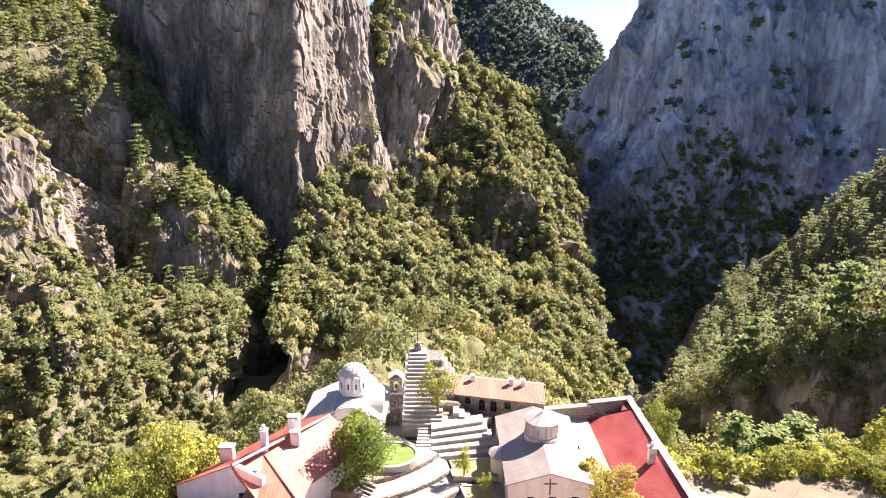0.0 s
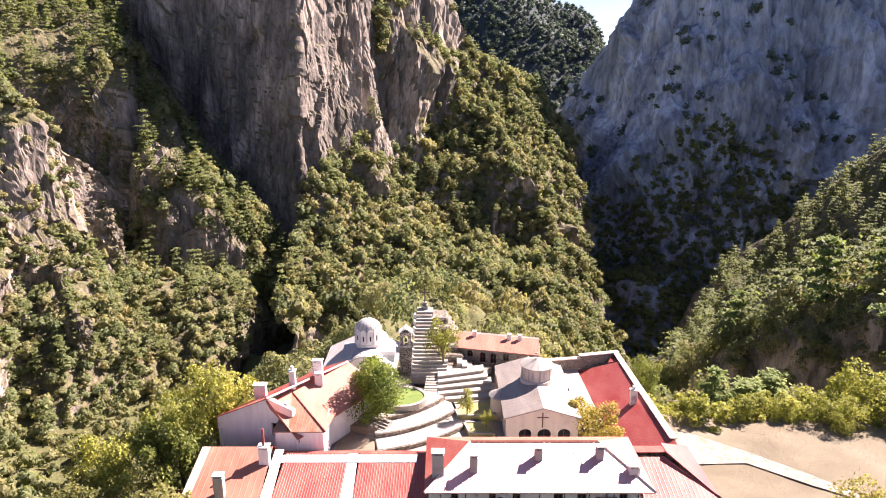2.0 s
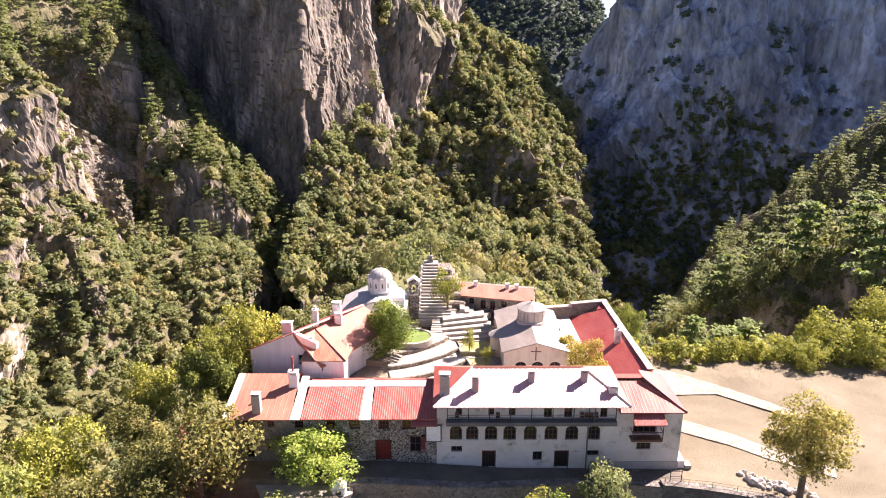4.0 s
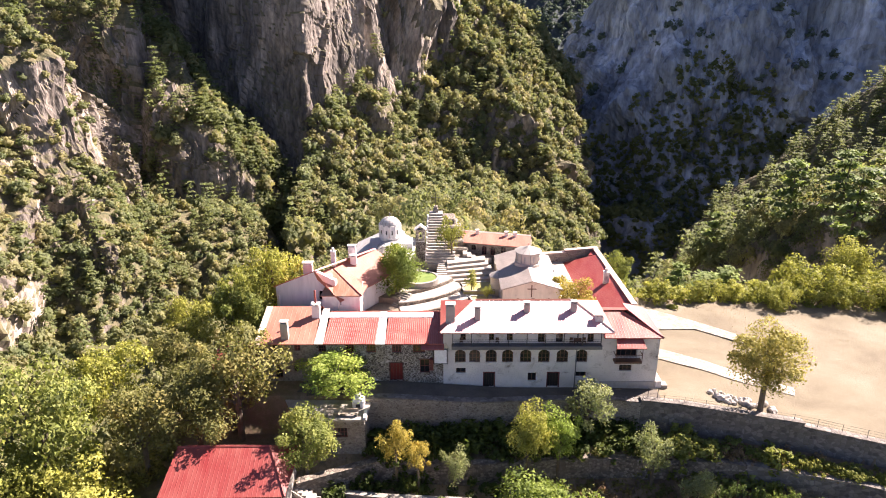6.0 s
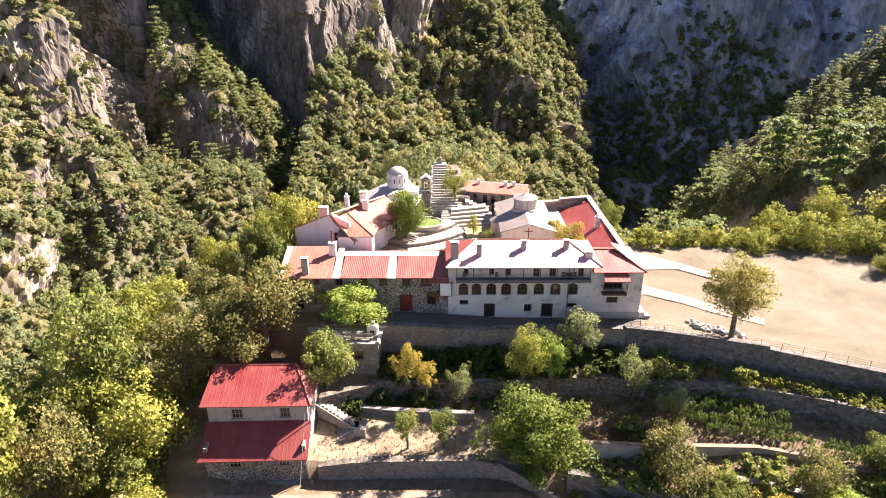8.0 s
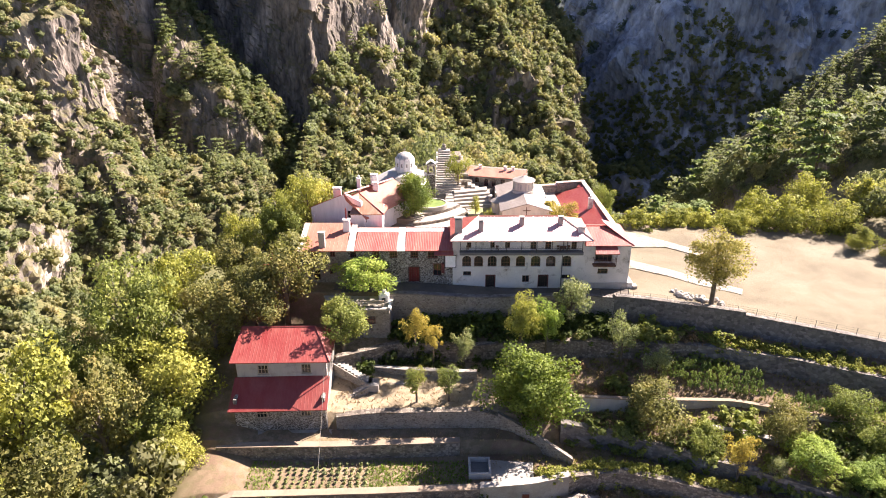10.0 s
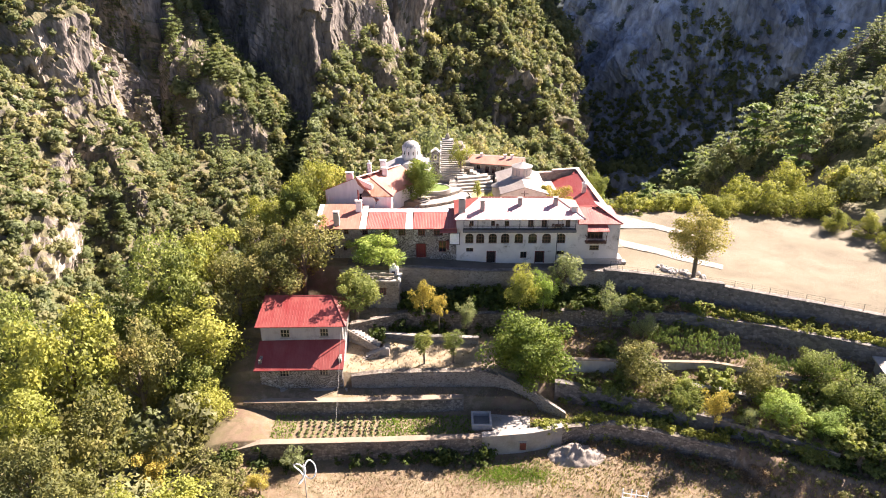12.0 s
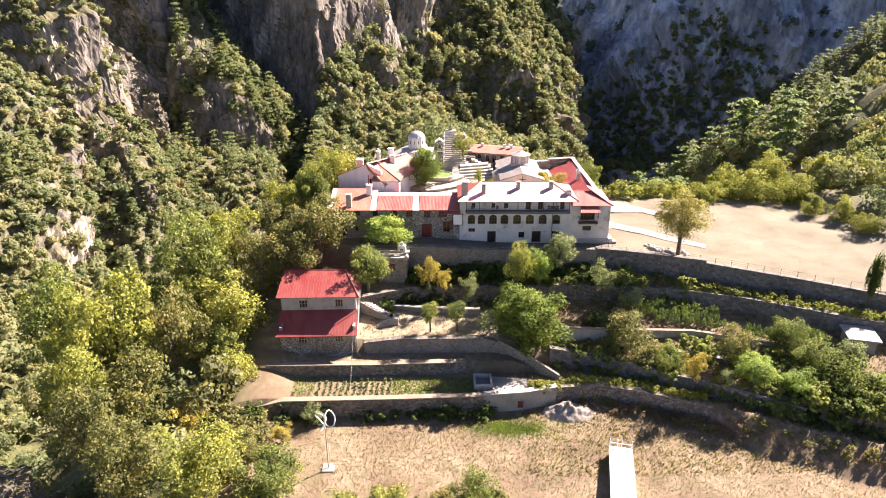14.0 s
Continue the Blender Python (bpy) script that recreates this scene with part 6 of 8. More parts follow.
def run(parent, pts, top, bottom, mat, thick=0.95, cope=None, step=1.5, name="wall_run"):
    """A wall along a plan line; top and bottom: z by x, as pairs or a number."""
    zt = (lambda x: float(np.interp(x, [p[0] for p in top], [p[1] for p in top]))) if isinstance(top, list) else (lambda x: top)
    zb = (lambda x: float(np.interp(x, [p[0] for p in bottom], [p[1] for p in bottom]))) if isinstance(bottom, list) else (lambda x: bottom)
    xs, ys = [p[0] for p in pts], [p[1] for p in pts]
    n = max(2, int((xs[-1] - xs[0]) / step))
    line_ = [(x, float(np.interp(x, xs, ys))) for x in np.linspace(xs[0], xs[-1], n + 1)]
    rng = random.Random(int(xs[0] * 10 + ys[0]))
    bm = bmesh.new()
    rows = []
    for x, y in line_:
        j = rng.uniform(-0.06, 0.06)
        rows.append([bm.verts.new((x, y - 0.18, zb(x) - 0.4)), bm.verts.new((x, y + rng.uniform(-0.05, 0.05), zt(x) + j)), bm.verts.new((x, y + thick, zt(x) + j)), bm.verts.new((x, y + thick, zb(x) - 0.4))])
    for a, b in zip(rows, rows[1:]):
        for k in range(3):
            bm.faces.new([a[k], b[k], b[k + 1], a[k + 1]])
    bm.faces.new(rows[0])
    bm.faces.new(rows[-1][::-1])
    ob = child(name, bm, mat, parent)
    if cope:
        bm = bmesh.new()
        for (x0_, y0_), (x1_, y1_) in zip(line_, line_[1:]):
            slab(bm, [(x0_, y0_ - 0.1, zt(x0_) + 0.16), (x1_, y1_ - 0.1, zt(x1_) + 0.16), (x1_, y1_ + thick + 0.08, zt(x1_) + 0.16), (x0_, y0_ + thick + 0.08, zt(x0_) + 0.16)], 0.14)
        child("coping", bm, cope, parent)
    return ob


def terrace_wall(label, pts, top, bottom, mat, cope=None, thick=0.95):
    t = thing("terrace_wall", label, "wall", (pts[0][0], pts[0][1], 0))
    run(t, pts, top, bottom, mat, thick, cope)
    return t


def cutline(pts, a, b):
    xs, ys = [p[0] for p in pts], [p[1] for p in pts]
    return [(a, float(np.interp(a, xs, ys)))] + [p for p in pts if a < p[0] < b] + [(b, float(np.interp(b, xs, ys)))]


def offset(pts, dy):
    return [(x, y + dy) for x, y in pts]


terrace_wall("shaded rubble retaining wall below the monastery road", cutline(W1, -14, 24), [(-14, 1.0), (-9, 1.0), (4, 0.15), (24, -0.1)], -4.6, STONE, GREY_WALL)
terrace_wall("grey rendered retaining wall under the dry field", cutline(W1, 24, 43.6), [(24, 0.2), (43.6, -0.5)], -4.6, GREY_WALL, GREY_WALL)
terrace_wall("grey rendered retaining wall running along the field", cutline(W1, 43.6, 72), [(43.6, -1.0), (72, -2.2)], -4.8, GREY_WALL, GREY_WALL)
terrace_wall("pale dry-stone terrace wall above the lawn", cutline(offset(W2, -0.1), -20, 6), -5.0, -8.0, STONE_DRY, STONE_DRY)
terrace_wall("dry-stone terrace wall in the kitchen garden", cutline(offset(W2, -0.1), 6, 36), -5.1, -8.0, STONE_DRY)
terrace_wall("grey terrace wall below the vine rows", cutline(offset(W2, -0.1), 36, 74), -5.0, -8.2, GREY_WALL, GREY_WALL)
terrace_wall("rubble wall along the sunny lawn terrace", cutline(offset(W3, -0.1), -19, 6), [(-19, -9.4), (-14, -8.8), (2, -8.8), (6, -10.2)], -11.8, STONE, STONE_DRY)
terrace_wall("curving pale retaining wall beside the garden path", cutline(offset(W3, -0.1), 13, 50), [(13, -10.6), (21, -11.4), (50, -12.0)], -14.6, GREY_WALL, GREY_WALL)
terrace_wall("low dry-stone wall behind the vegetable bed", cutline(offset(W4, -0.1), -35, -1.5), -11.3, -13.8, STONE_DRY, EARTH)
terrace_wall("long rubble wall in front of the vegetable bed", cutline(offset(W5, -0.1), -37, 1), [(-37, -14.2), (-31, -13.2), (1, -13.2)], -17.2, STONE_DRY, EARTH)
terrace_wall("pale rendered wall with a small red hatch", cutline(offset(W5, -0.1), 1, 13), -13.0, -17.0, CONCRETE, CONCRETE)
terrace_wall("curving low wall below the vine strip", cutline(offset(W5, -0.1), 13, 37), [(13, -13.2), (37, -13.6)], -17, STONE_DRY, STONE_DRY)
terrace_wall("pale low wall with a flat coping beside the outside stair", [(-18.5, 35.5), (-9.2, 34.1), (1.3, 33.4)], -7.3, -9.4, STONE, CONCRETE, 0.6)
terrace_wall("short pale coping wall above the lawn", [(-15.8, 32.9), (-8.3, 32.1)], -8.6, -9.6, STONE, CONCRETE, 0.45)
terrace_wall("pale blockwork wall among the garden bushes", [(33.3, 23.8), (38.0, 22.5), (43.2, 20.2)], -10.0, -11.8, GREY_WALL, CONCRETE, 0.7)
terrace_wall("pale concrete wall below the maize bed", [(14.7, 28.6), (23.4, 28.2), (38.5, 28.1), (48.1, 25.3), (53.3, 22.8)], [(14.7, -8.3), (53.3, -9.0)], -11.0, PLASTER_GREY, EARTH, 0.5)
terrace_wall("ramp wall sloping down to the path", [(4, 25.6), (9, 23.6), (14, 20.6)], [(4, -9.0), (14, -12.9)], -14.6, STONE, STONE, 0.5)
hatch = thing("wall_hatch", "small rusty red metal hatch in the wall", "hatch", (7, 15.5, -15))
child("hatch_door", box(bmesh.new(), 6.6, 7.5, 15.75, 15.95, -15.6, -14.4), WOOD_RED, hatch)
child("hatch_frame", box(bmesh.new(), 6.45, 7.65, 15.85, 16.0, -15.75, -14.25), CONCRETE, hatch)
tank = thing("water_tank", "open concrete water tank beside the vegetable bed", "tank", (1, 19, -13.4))
for b in ((-0.4, 2.6, 20.6, 20.9), (-0.4, 2.6, 17.6, 17.9), (-0.4, -0.1, 17.9, 20.6), (2.3, 2.6, 17.9, 20.6)):
    child("tank_wall", rounded(box(bmesh.new(), b[0], b[1], b[2], b[3], -14, -12.5), 0.03), PLASTER_GREY, tank)
child("tank_floor", box(bmesh.new(), -0.1, 2.3, 17.9, 20.6, -14, -13.2), SLAB, tank)
tagged(part("tank_apron", slab(bmesh.new(), [(2.6, 21.2, -13.3), (8.5, 20.6, -13.3), (8.2, 16.9, -13.2), (2.6, 16.4, -13.2)], 0.3), CONCRETE), "cracked pale concrete apron", "paving", kind="structure")

# ---- red-roofed house below the monastery ----
hut = thing("lower_house", "two-tier stone house with red sheet roofs", "house", (-27, 29, -11.5))
o_h = [(3.0, 4.5, -4.3, -2.8), (9.2, 10.6, -4.2, -2.7)]
bm = bmesh.new()
fu = wall(bm, (-33.3, 28.6), (-20.5, 28.9), -6, -1.95, o_h, 0.4)
wall(bm, (-20.5, 28.9), (-20.4, 36.0), -11.5, -1.95, (), 0.4)
wall(bm, (-33.3, 36.0), (-33.3, 28.6), -11.5, -1.95, (), 0.4)
child("upper_wall", bm, PLASTER_GREY, hut)
o_g = [(3.0, 4.5, -9.2, -7.8), (9.2, 10.6, -9.1, -7.7)]
bm = bmesh.new()
fg = wall(bm, (-33.1, 24.9), (-20.4, 25.4), -12.4, -7.2, o_g, 0.5)
wall(bm, (-20.4, 25.4), (-20.4, 29.0), -12.4, -6.0, (), 0.45)
wall(bm, (-33.1, 29.0), (-33.1, 24.9), -12.4, -6.0, (), 0.45)
child("lower_wall", bm, STONE_WASHED, hut)
for o in o_h:
    window(hut, fu, o, WOOD_PALE, (2, 1), 0.08, border=0.12, sill=True)
for o in o_g:
    window(hut, fg, o, WOOD_PALE, (2, 1), 0.08, border=0.12, sill=True)
roof_plane(hut, (-34.0, 27.9, -1.95), (-19.9, 28.2, -1.95), (-22.8, 34.2, 0.35), (-33.6, 34.0, 0.35), RED_DEEP, "upper_roof", 0.5, label="deep red painted sheet roofing")
roof_plane(hut, (-19.9, 28.2, -1.95), (-19.9, 37.5, -1.95), (-22.8, 34.2, 0.35), (-22.8, 34.2, 0.35), RED_DEEP, "upper_roof", 0.5)
roof_plane(hut, (-19.9, 37.5, -1.95), (-34, 37.5, -1.95), (-33.6, 34.0, 0.35), (-22.8, 34.2, 0.35), RED_DEEP, "upper_roof", 0.5)
roof_plane(hut, (-33.7, 23.9, -7.3), (-20.0, 24.4, -7.3), (-20.1, 28.8, -4.75), (-33.6, 28.5, -4.75), RED_DEEP, "lower_roof", 0.5, label="deep red painted sheet roofing")
ridge_cap(hut, (-33.6, 34.0, 0.4), (-22.8, 34.2, 0.4), RED_DEEP)
ridge_cap(hut, (-22.8, 34.2, 0.4), (-19.9, 28.2, -1.9), RED_DEEP)
bm = bmesh.new()
box(bm, -20.3, -20.2, 25.2, 25.3, -12, -7.2)
child("downpipe", bm, CONCRETE, hut)
child("downpipe", box(bmesh.new(), -20.32, -20.22, 28.6, 28.7, -6.2, -2), CONCRETE, hut)
tagged(part("hut_terrace", slab(bmesh.new(), [(-33.5, 24.8, -11.35), (-19.6, 25.3, -11.35), (-19.6, 23.2, -11.5), (-33.5, 23.0, -11.5)], 0.5), CONCRETE), "narrow concrete ledge before the house", "paving", kind="structure")
# stairs beside the house
hs = thing("outside_stair", "whitewashed outside stair beside the house", "stairs", (-17, 31, -9))
for i in range(11):
    k = i / 10
    bm = box(bmesh.new(), -20.4 + 5.4 * k, -19.8 + 5.4 * k, 33.6 - 2.6 * k, 35.0 - 2.6 * k, -9.6, -5.6 - 1.9 * k)
    child("step", rounded(bm, 0.02), CONCRETE, hs)
for i in range(10):
    k = i / 9
    bm = box(bmesh.new(), -15.4 - 3.9 * k, -14.8 - 3.9 * k, 30.3 - 1.6 * k, 31.6 - 1.6 * k, -10.0, -7.6 - 1.75 * k)
    child("step", rounded(bm, 0.02), CONCRETE, hs)
child("turn_landing", rounded(box(bmesh.new(), -15.0, -13.4, 30.4, 32.3, -9.6, -7.5), 0.03), CONCRETE, hs)
for (xa, ya, za), (xb, yb, zb_) in (((-20.4, 33.5, -5.2), (-15.0, 30.9, -7.1)), ((-14.9, 30.2, -7.3), (-18.9, 28.6, -9.0))):
    bm = bmesh.new()
    ends = [[bm.verts.new((x, y, z)) for x, y, z in ((px, py, pz - 1.6), (px, py - 0.2, pz - 1.6), (px, py - 0.2, pz - 0.35), (px, py, pz - 0.35))] for px, py, pz in ((xa, ya, za), (xb, yb, zb_))]
    for q in range(4):
        bm.faces.new([ends[0][q], ends[1][q], ends[1][(q + 1) % 4], ends[0][(q + 1) % 4]])
    bm.faces.new(ends[0][::-1])
    bm.faces.new(ends[1])
    child("stair_wall", bm, STONE, hs)
bm = bmesh.new()
slab(bm, [(-19.8, 26.6, -9.35), (-18.0, 26.6, -9.35), (-18.0, 30.0, -9.3), (-19.8, 30.0, -9.3)], 0.3)
child("landing", bm, CONCRETE, hs)

# ---- small stone outbuilding under the road, with flat roof ----
room = thing("stone_outbuilding", "small rubble stone outbuilding with flat concrete roof", "outbuilding", (-14, 41, -4))
bm = bmesh.new()
o_r = [(1.3, 3.0, -2.3, -0.9)]
fr2 = wall(bm, (-17.4, 39.4), (-12.2, 39.6), -6.5, 0.2, o_r, 0.5)
wall(bm, (-12.2, 39.6), (-12.0, 44.5), -6.5, 0.2, (), 0.5)
wall(bm, (-17.4, 44.5), (-17.4, 39.4), -6.5, 0.2, (), 0.5)
child("wall", bm, STONE, room)
window(room, fr2, o_r[0], WOOD_RED, (3, 1), 0.15, sill=True)
child("roof_slab", rounded(slab(bmesh.new(), [(-17.7, 39.1, 0.45), (-11.9, 39.3, 0.45), (-11.7, 43.5, 0.5), (-23.0, 43.5, 0.7), (-21.5, 40.6, 0.6)], 0.28), 0.02), CONCRETE, room)
child("parapet", rounded(box(bmesh.new(), -12.35, -11.95, 39.35, 41.2, 0.46, 0.75), 0.04), PLASTER_CLEAN, room)
bt = thing("roof_bench", "weathered timber bench on the flat roof", "bench", (-15, 40, 0.45))
child("seat", box(bmesh.new(), -17.0, -13.0, 39.9, 40.4, 0.85, 0.95), WOOD_PALE, bt)
child("backrest", box(bmesh.new(), -17.0, -13.0, 40.42, 40.5, 1.05, 1.35), WOOD_PALE, bt)
for bx in (-16.9, -15.0, -13.2):
    child("leg", box(bmesh.new(), bx, bx + 0.12, 39.95, 40.48, 0.44, 0.85), CONCRETE, bt)
ov = thing("bread_oven", "whitewashed outdoor oven block with small chimney", "oven", (-13.1, 42.2, 0.5))
child("body", rounded(box(bmesh.new(), -14.0, -12.4, 41.6, 43.0, 0.48, 1.75), 0.2), PLASTER_CLEAN, ov)
child("mouth", box(bmesh.new(), -13.5, -12.9, 41.57, 41.61, 0.7, 1.2), IRON, ov)
child("chimney", rounded(box(bmesh.new(), -13.5, -12.9, 42.3, 42.9, 1.7, 2.2), 0.05), PLASTER_CLEAN, ov)

# ---- small flat-roofed hut at the right edge of the gardens ----
lh = thing("garden_hut", "small pale hut with a rough flat roof", "hut", (64, 22, -8))
bm = bmesh.new()
o_x = [(0.6, 2.4, -8.0, -6.9)]
fx = wall(bm, (61.6, 21.9), (65.6, 20.8), -10, -6.4, o_x, 0.4)
wall(bm, (65.6, 20.8), (66.4, 24.6), -10, -6.4, (), 0.4)
wall(bm, (62.4, 25.4), (61.6, 21.9), -10, -6.4, (), 0.4)
child("wall", bm, CONCRETE, lh)
window(lh, fx, o_x[0], WOOD, (1, 0), 0.2)
child("roof_slab", slab(bmesh.new(), [(61.2, 21.4, -6.2), (66.0, 20.2, -6.2), (67.0, 25.0, -6.0), (62.0, 26.0, -6.0)], 0.25), CONCRETE, lh)


# ---- trees near the monastery ----
def leaf_set(name, cols, patch=0.25):
    m = leaf_material(name, cols, patch=patch)
    t = m.node_tree
    info = t.nodes.new("ShaderNodeObjectInfo")
    b = t.nodes["Principled BSDF"]
    link = b.inputs["Base Color"].links[0]
    c = blend(t, 1.0, link.from_socket, ramp(t, info.outputs["Random"], [(0.0, (0.82, 0.85, 0.8)), (1.0, (1.2, 1.15, 1.1))]), "MULTIPLY")
    t.links.new(c, b.inputs["Base Color"])
    return m


LEAVES = {
    "deep": leaf_set("deep_green_leaves", [(0.065, 0.100, 0.022), (0.150, 0.195, 0.036), (0.253, 0.290, 0.056)]),
    "olive": leaf_set("olive_leaves", [(0.094, 0.108, 0.047), (0.190, 0.186, 0.064), (0.293, 0.236, 0.083)]),
    "green": leaf_set("green_leaves", [(0.101, 0.128, 0.046), (0.192, 0.223, 0.061), (0.293, 0.290, 0.075)]),
    "yellowgreen": leaf_set("yellow_green_leaves", [(0.16, 0.18, 0.05), (0.29, 0.295, 0.07), (0.41, 0.385, 0.085)]),
    "yellow": leaf_set("yellow_autumn_leaves", [(0.26, 0.205, 0.05), (0.38, 0.31, 0.075), (0.47, 0.385, 0.10)]),
    "gold": leaf_set("golden_green_leaves", [(0.24, 0.215, 0.07), (0.35, 0.305, 0.095), (0.45, 0.38, 0.13)]),
    "bright": leaf_set("bright_green_leaves", [(0.148, 0.212, 0.059), (0.249, 0.329, 0.070), (0.365, 0.397, 0.090)]),
    "grey": leaf_set("grey_green_leaves", [(0.153, 0.177, 0.095), (0.257, 0.283, 0.136), (0.342, 0.354, 0.167)]),
    "dark": leaf_set("dark_green_leaves", [(0.043, 0.062, 0.017), (0.084, 0.112, 0.027), (0.150, 0.175, 0.039)]),
    "pine": leaf_set("pine_leaves", [(0.087, 0.131, 0.060), (0.173, 0.225, 0.075), (0.259, 0.306, 0.090)]),
}


STRAW_LEAVES = leaf_set("dead_brush", [(0.16, 0.10, 0.06), (0.28, 0.19, 0.115), (0.38, 0.29, 0.18)])


def fine_crown(rng, leaves, leaf, lumps):
    mid = rng.normal(size=(lumps, 3))
    mid /= np.linalg.norm(mid, axis=1, keepdims=True)
    out = rng.uniform(0.25, 0.92, (lumps, 1))
    mid = mid * out * np.array([1, 1, 1.0])
    mid[:, 2] = np.maximum(mid[:, 2], -0.62)
    rad = rng.uniform(0.17, 0.40, lumps) * (1.3 - 0.55 * out[:, 0])
    i = rng.integers(0, lumps, leaves)
    d = rng.normal(size=(leaves, 3))
    d /= np.linalg.norm(d, axis=1, keepdims=True)
    d[:, 2] = np.where(rng.uniform(size=leaves) < 0.45, np.abs(d[:, 2]), d[:, 2])
    c = mid[i] + d * (rad[i] * rng.uniform(0.5, 1.12, leaves))[:, None]
    n = 0.5 * d + 0.4 * c + np.array([0, 0, 0.3]) + 0.3 * rng.normal(size=d.shape)
    n /= np.linalg.norm(n, axis=1, keepdims=True)
    a = np.cross(n + 0.7 * rng.normal(size=n.shape), rng.normal(size=n.shape))
    a /= np.linalg.norm(a, axis=1, keepdims=True) + 1e-9
    b = np.cross(n + 0.8 * rng.normal(size=n.shape), a)
    b /= np.linalg.norm(b, axis=1, keepdims=True) + 1e-9
    s = leaf * rng.uniform(0.6, 1.4, leaves)[:, None]
    tri = np.stack([c - a * s * 0.55 - b * s * 0.4, c + a * s * 0.55 - b * s * 0.4, c + b * s * 0.8], 1)
    g = np.cross(tri[:, 1] - tri[:, 0], tri[:, 2] - tri[:, 0])
    flip = (g * n).sum(1) < 0
    tri[flip] = tri[flip][:, ::-1]
    return tri, n, mid


def limb(bm, p, q, r0, r1, seg=6):
    p, q = Vector(p), Vector(q)
    d = (q - p)
    m = Matrix.Translation((p + q) / 2) @ d.to_track_quat("Z", "Y").to_matrix().to_4x4()
    bmesh.ops.create_cone(bm, cap_ends=True, segments=seg, radius1=r0, radius2=r1, depth=d.length, matrix=m)


def tree_proto(name, label, species, seed, leaves, leaf, lumps, trunk=True, pine=False, category="tree"):
    """A tree with a crown one metre in radius, centred 1.5 m over its foot."""
    rng = np.random.default_rng(seed)
    t = thing(name, label, category)
    if pine:
        tri, nor = crown(rng, leaves, leaf, "pine")
        mid = np.zeros((0, 3))
    else:
        tri, nor, mid = fine_crown(rng, leaves, leaf, lumps)
        tri = tri + np.array([0, 0, 1.5])
    bm = bmesh.new()
    limb(bm, (0, 0, -1.6), (0.03, 0.02, 1.0), 0.085, 0.06, 8)
    limb(bm, (0.03, 0.02, 1.0), (0.0, 0.05, 1.75 if not pine else 2.6), 0.06, 0.02, 6)
    for m in mid[:9]:
        k = Vector(m) * 0.8 + Vector((0, 0, 1.5))
        limb(bm, (0.02, 0.02, 0.75 + 0.4 * rng.uniform()), tuple(k), 0.035, 0.008, 5)
    part("trunk", bm, BARK, t)
    c = foliage_object("crown", tri, nor, LEAVES[species])
    c.parent = t
    return t


LABELS = {
    "olive": "broad tree with olive and brownish autumn leaves on the slope",
    "green": "round leafy green broadleaf tree on the terraces",
    "yellowgreen": "leafy tree turning yellow-green in the sun",
    "yellow": "small tree with golden yellow autumn leaves",
    "golden": "dense round tree with orange-yellow autumn leaves beside the chapel",
    "bright": "young tree with fresh bright green leaves",
    "grey": "thin shrubby tree with grey-green leaves",
    "walnut": "large dense rounded green walnut tree on the terrace",
    "court": "dense round dark green tree in the courtyard",
    "small": "small loose yellow-green tree by the stairs",
    "pine": "mountain pine with layered dark green tiers",
    "field": "dense yellow-green bush bordering the dry field",
    "young": "young loose green tree with a thin bare trunk on the lawn",
    "lone": "lone round tree with golden green leaves on the dry field",
}
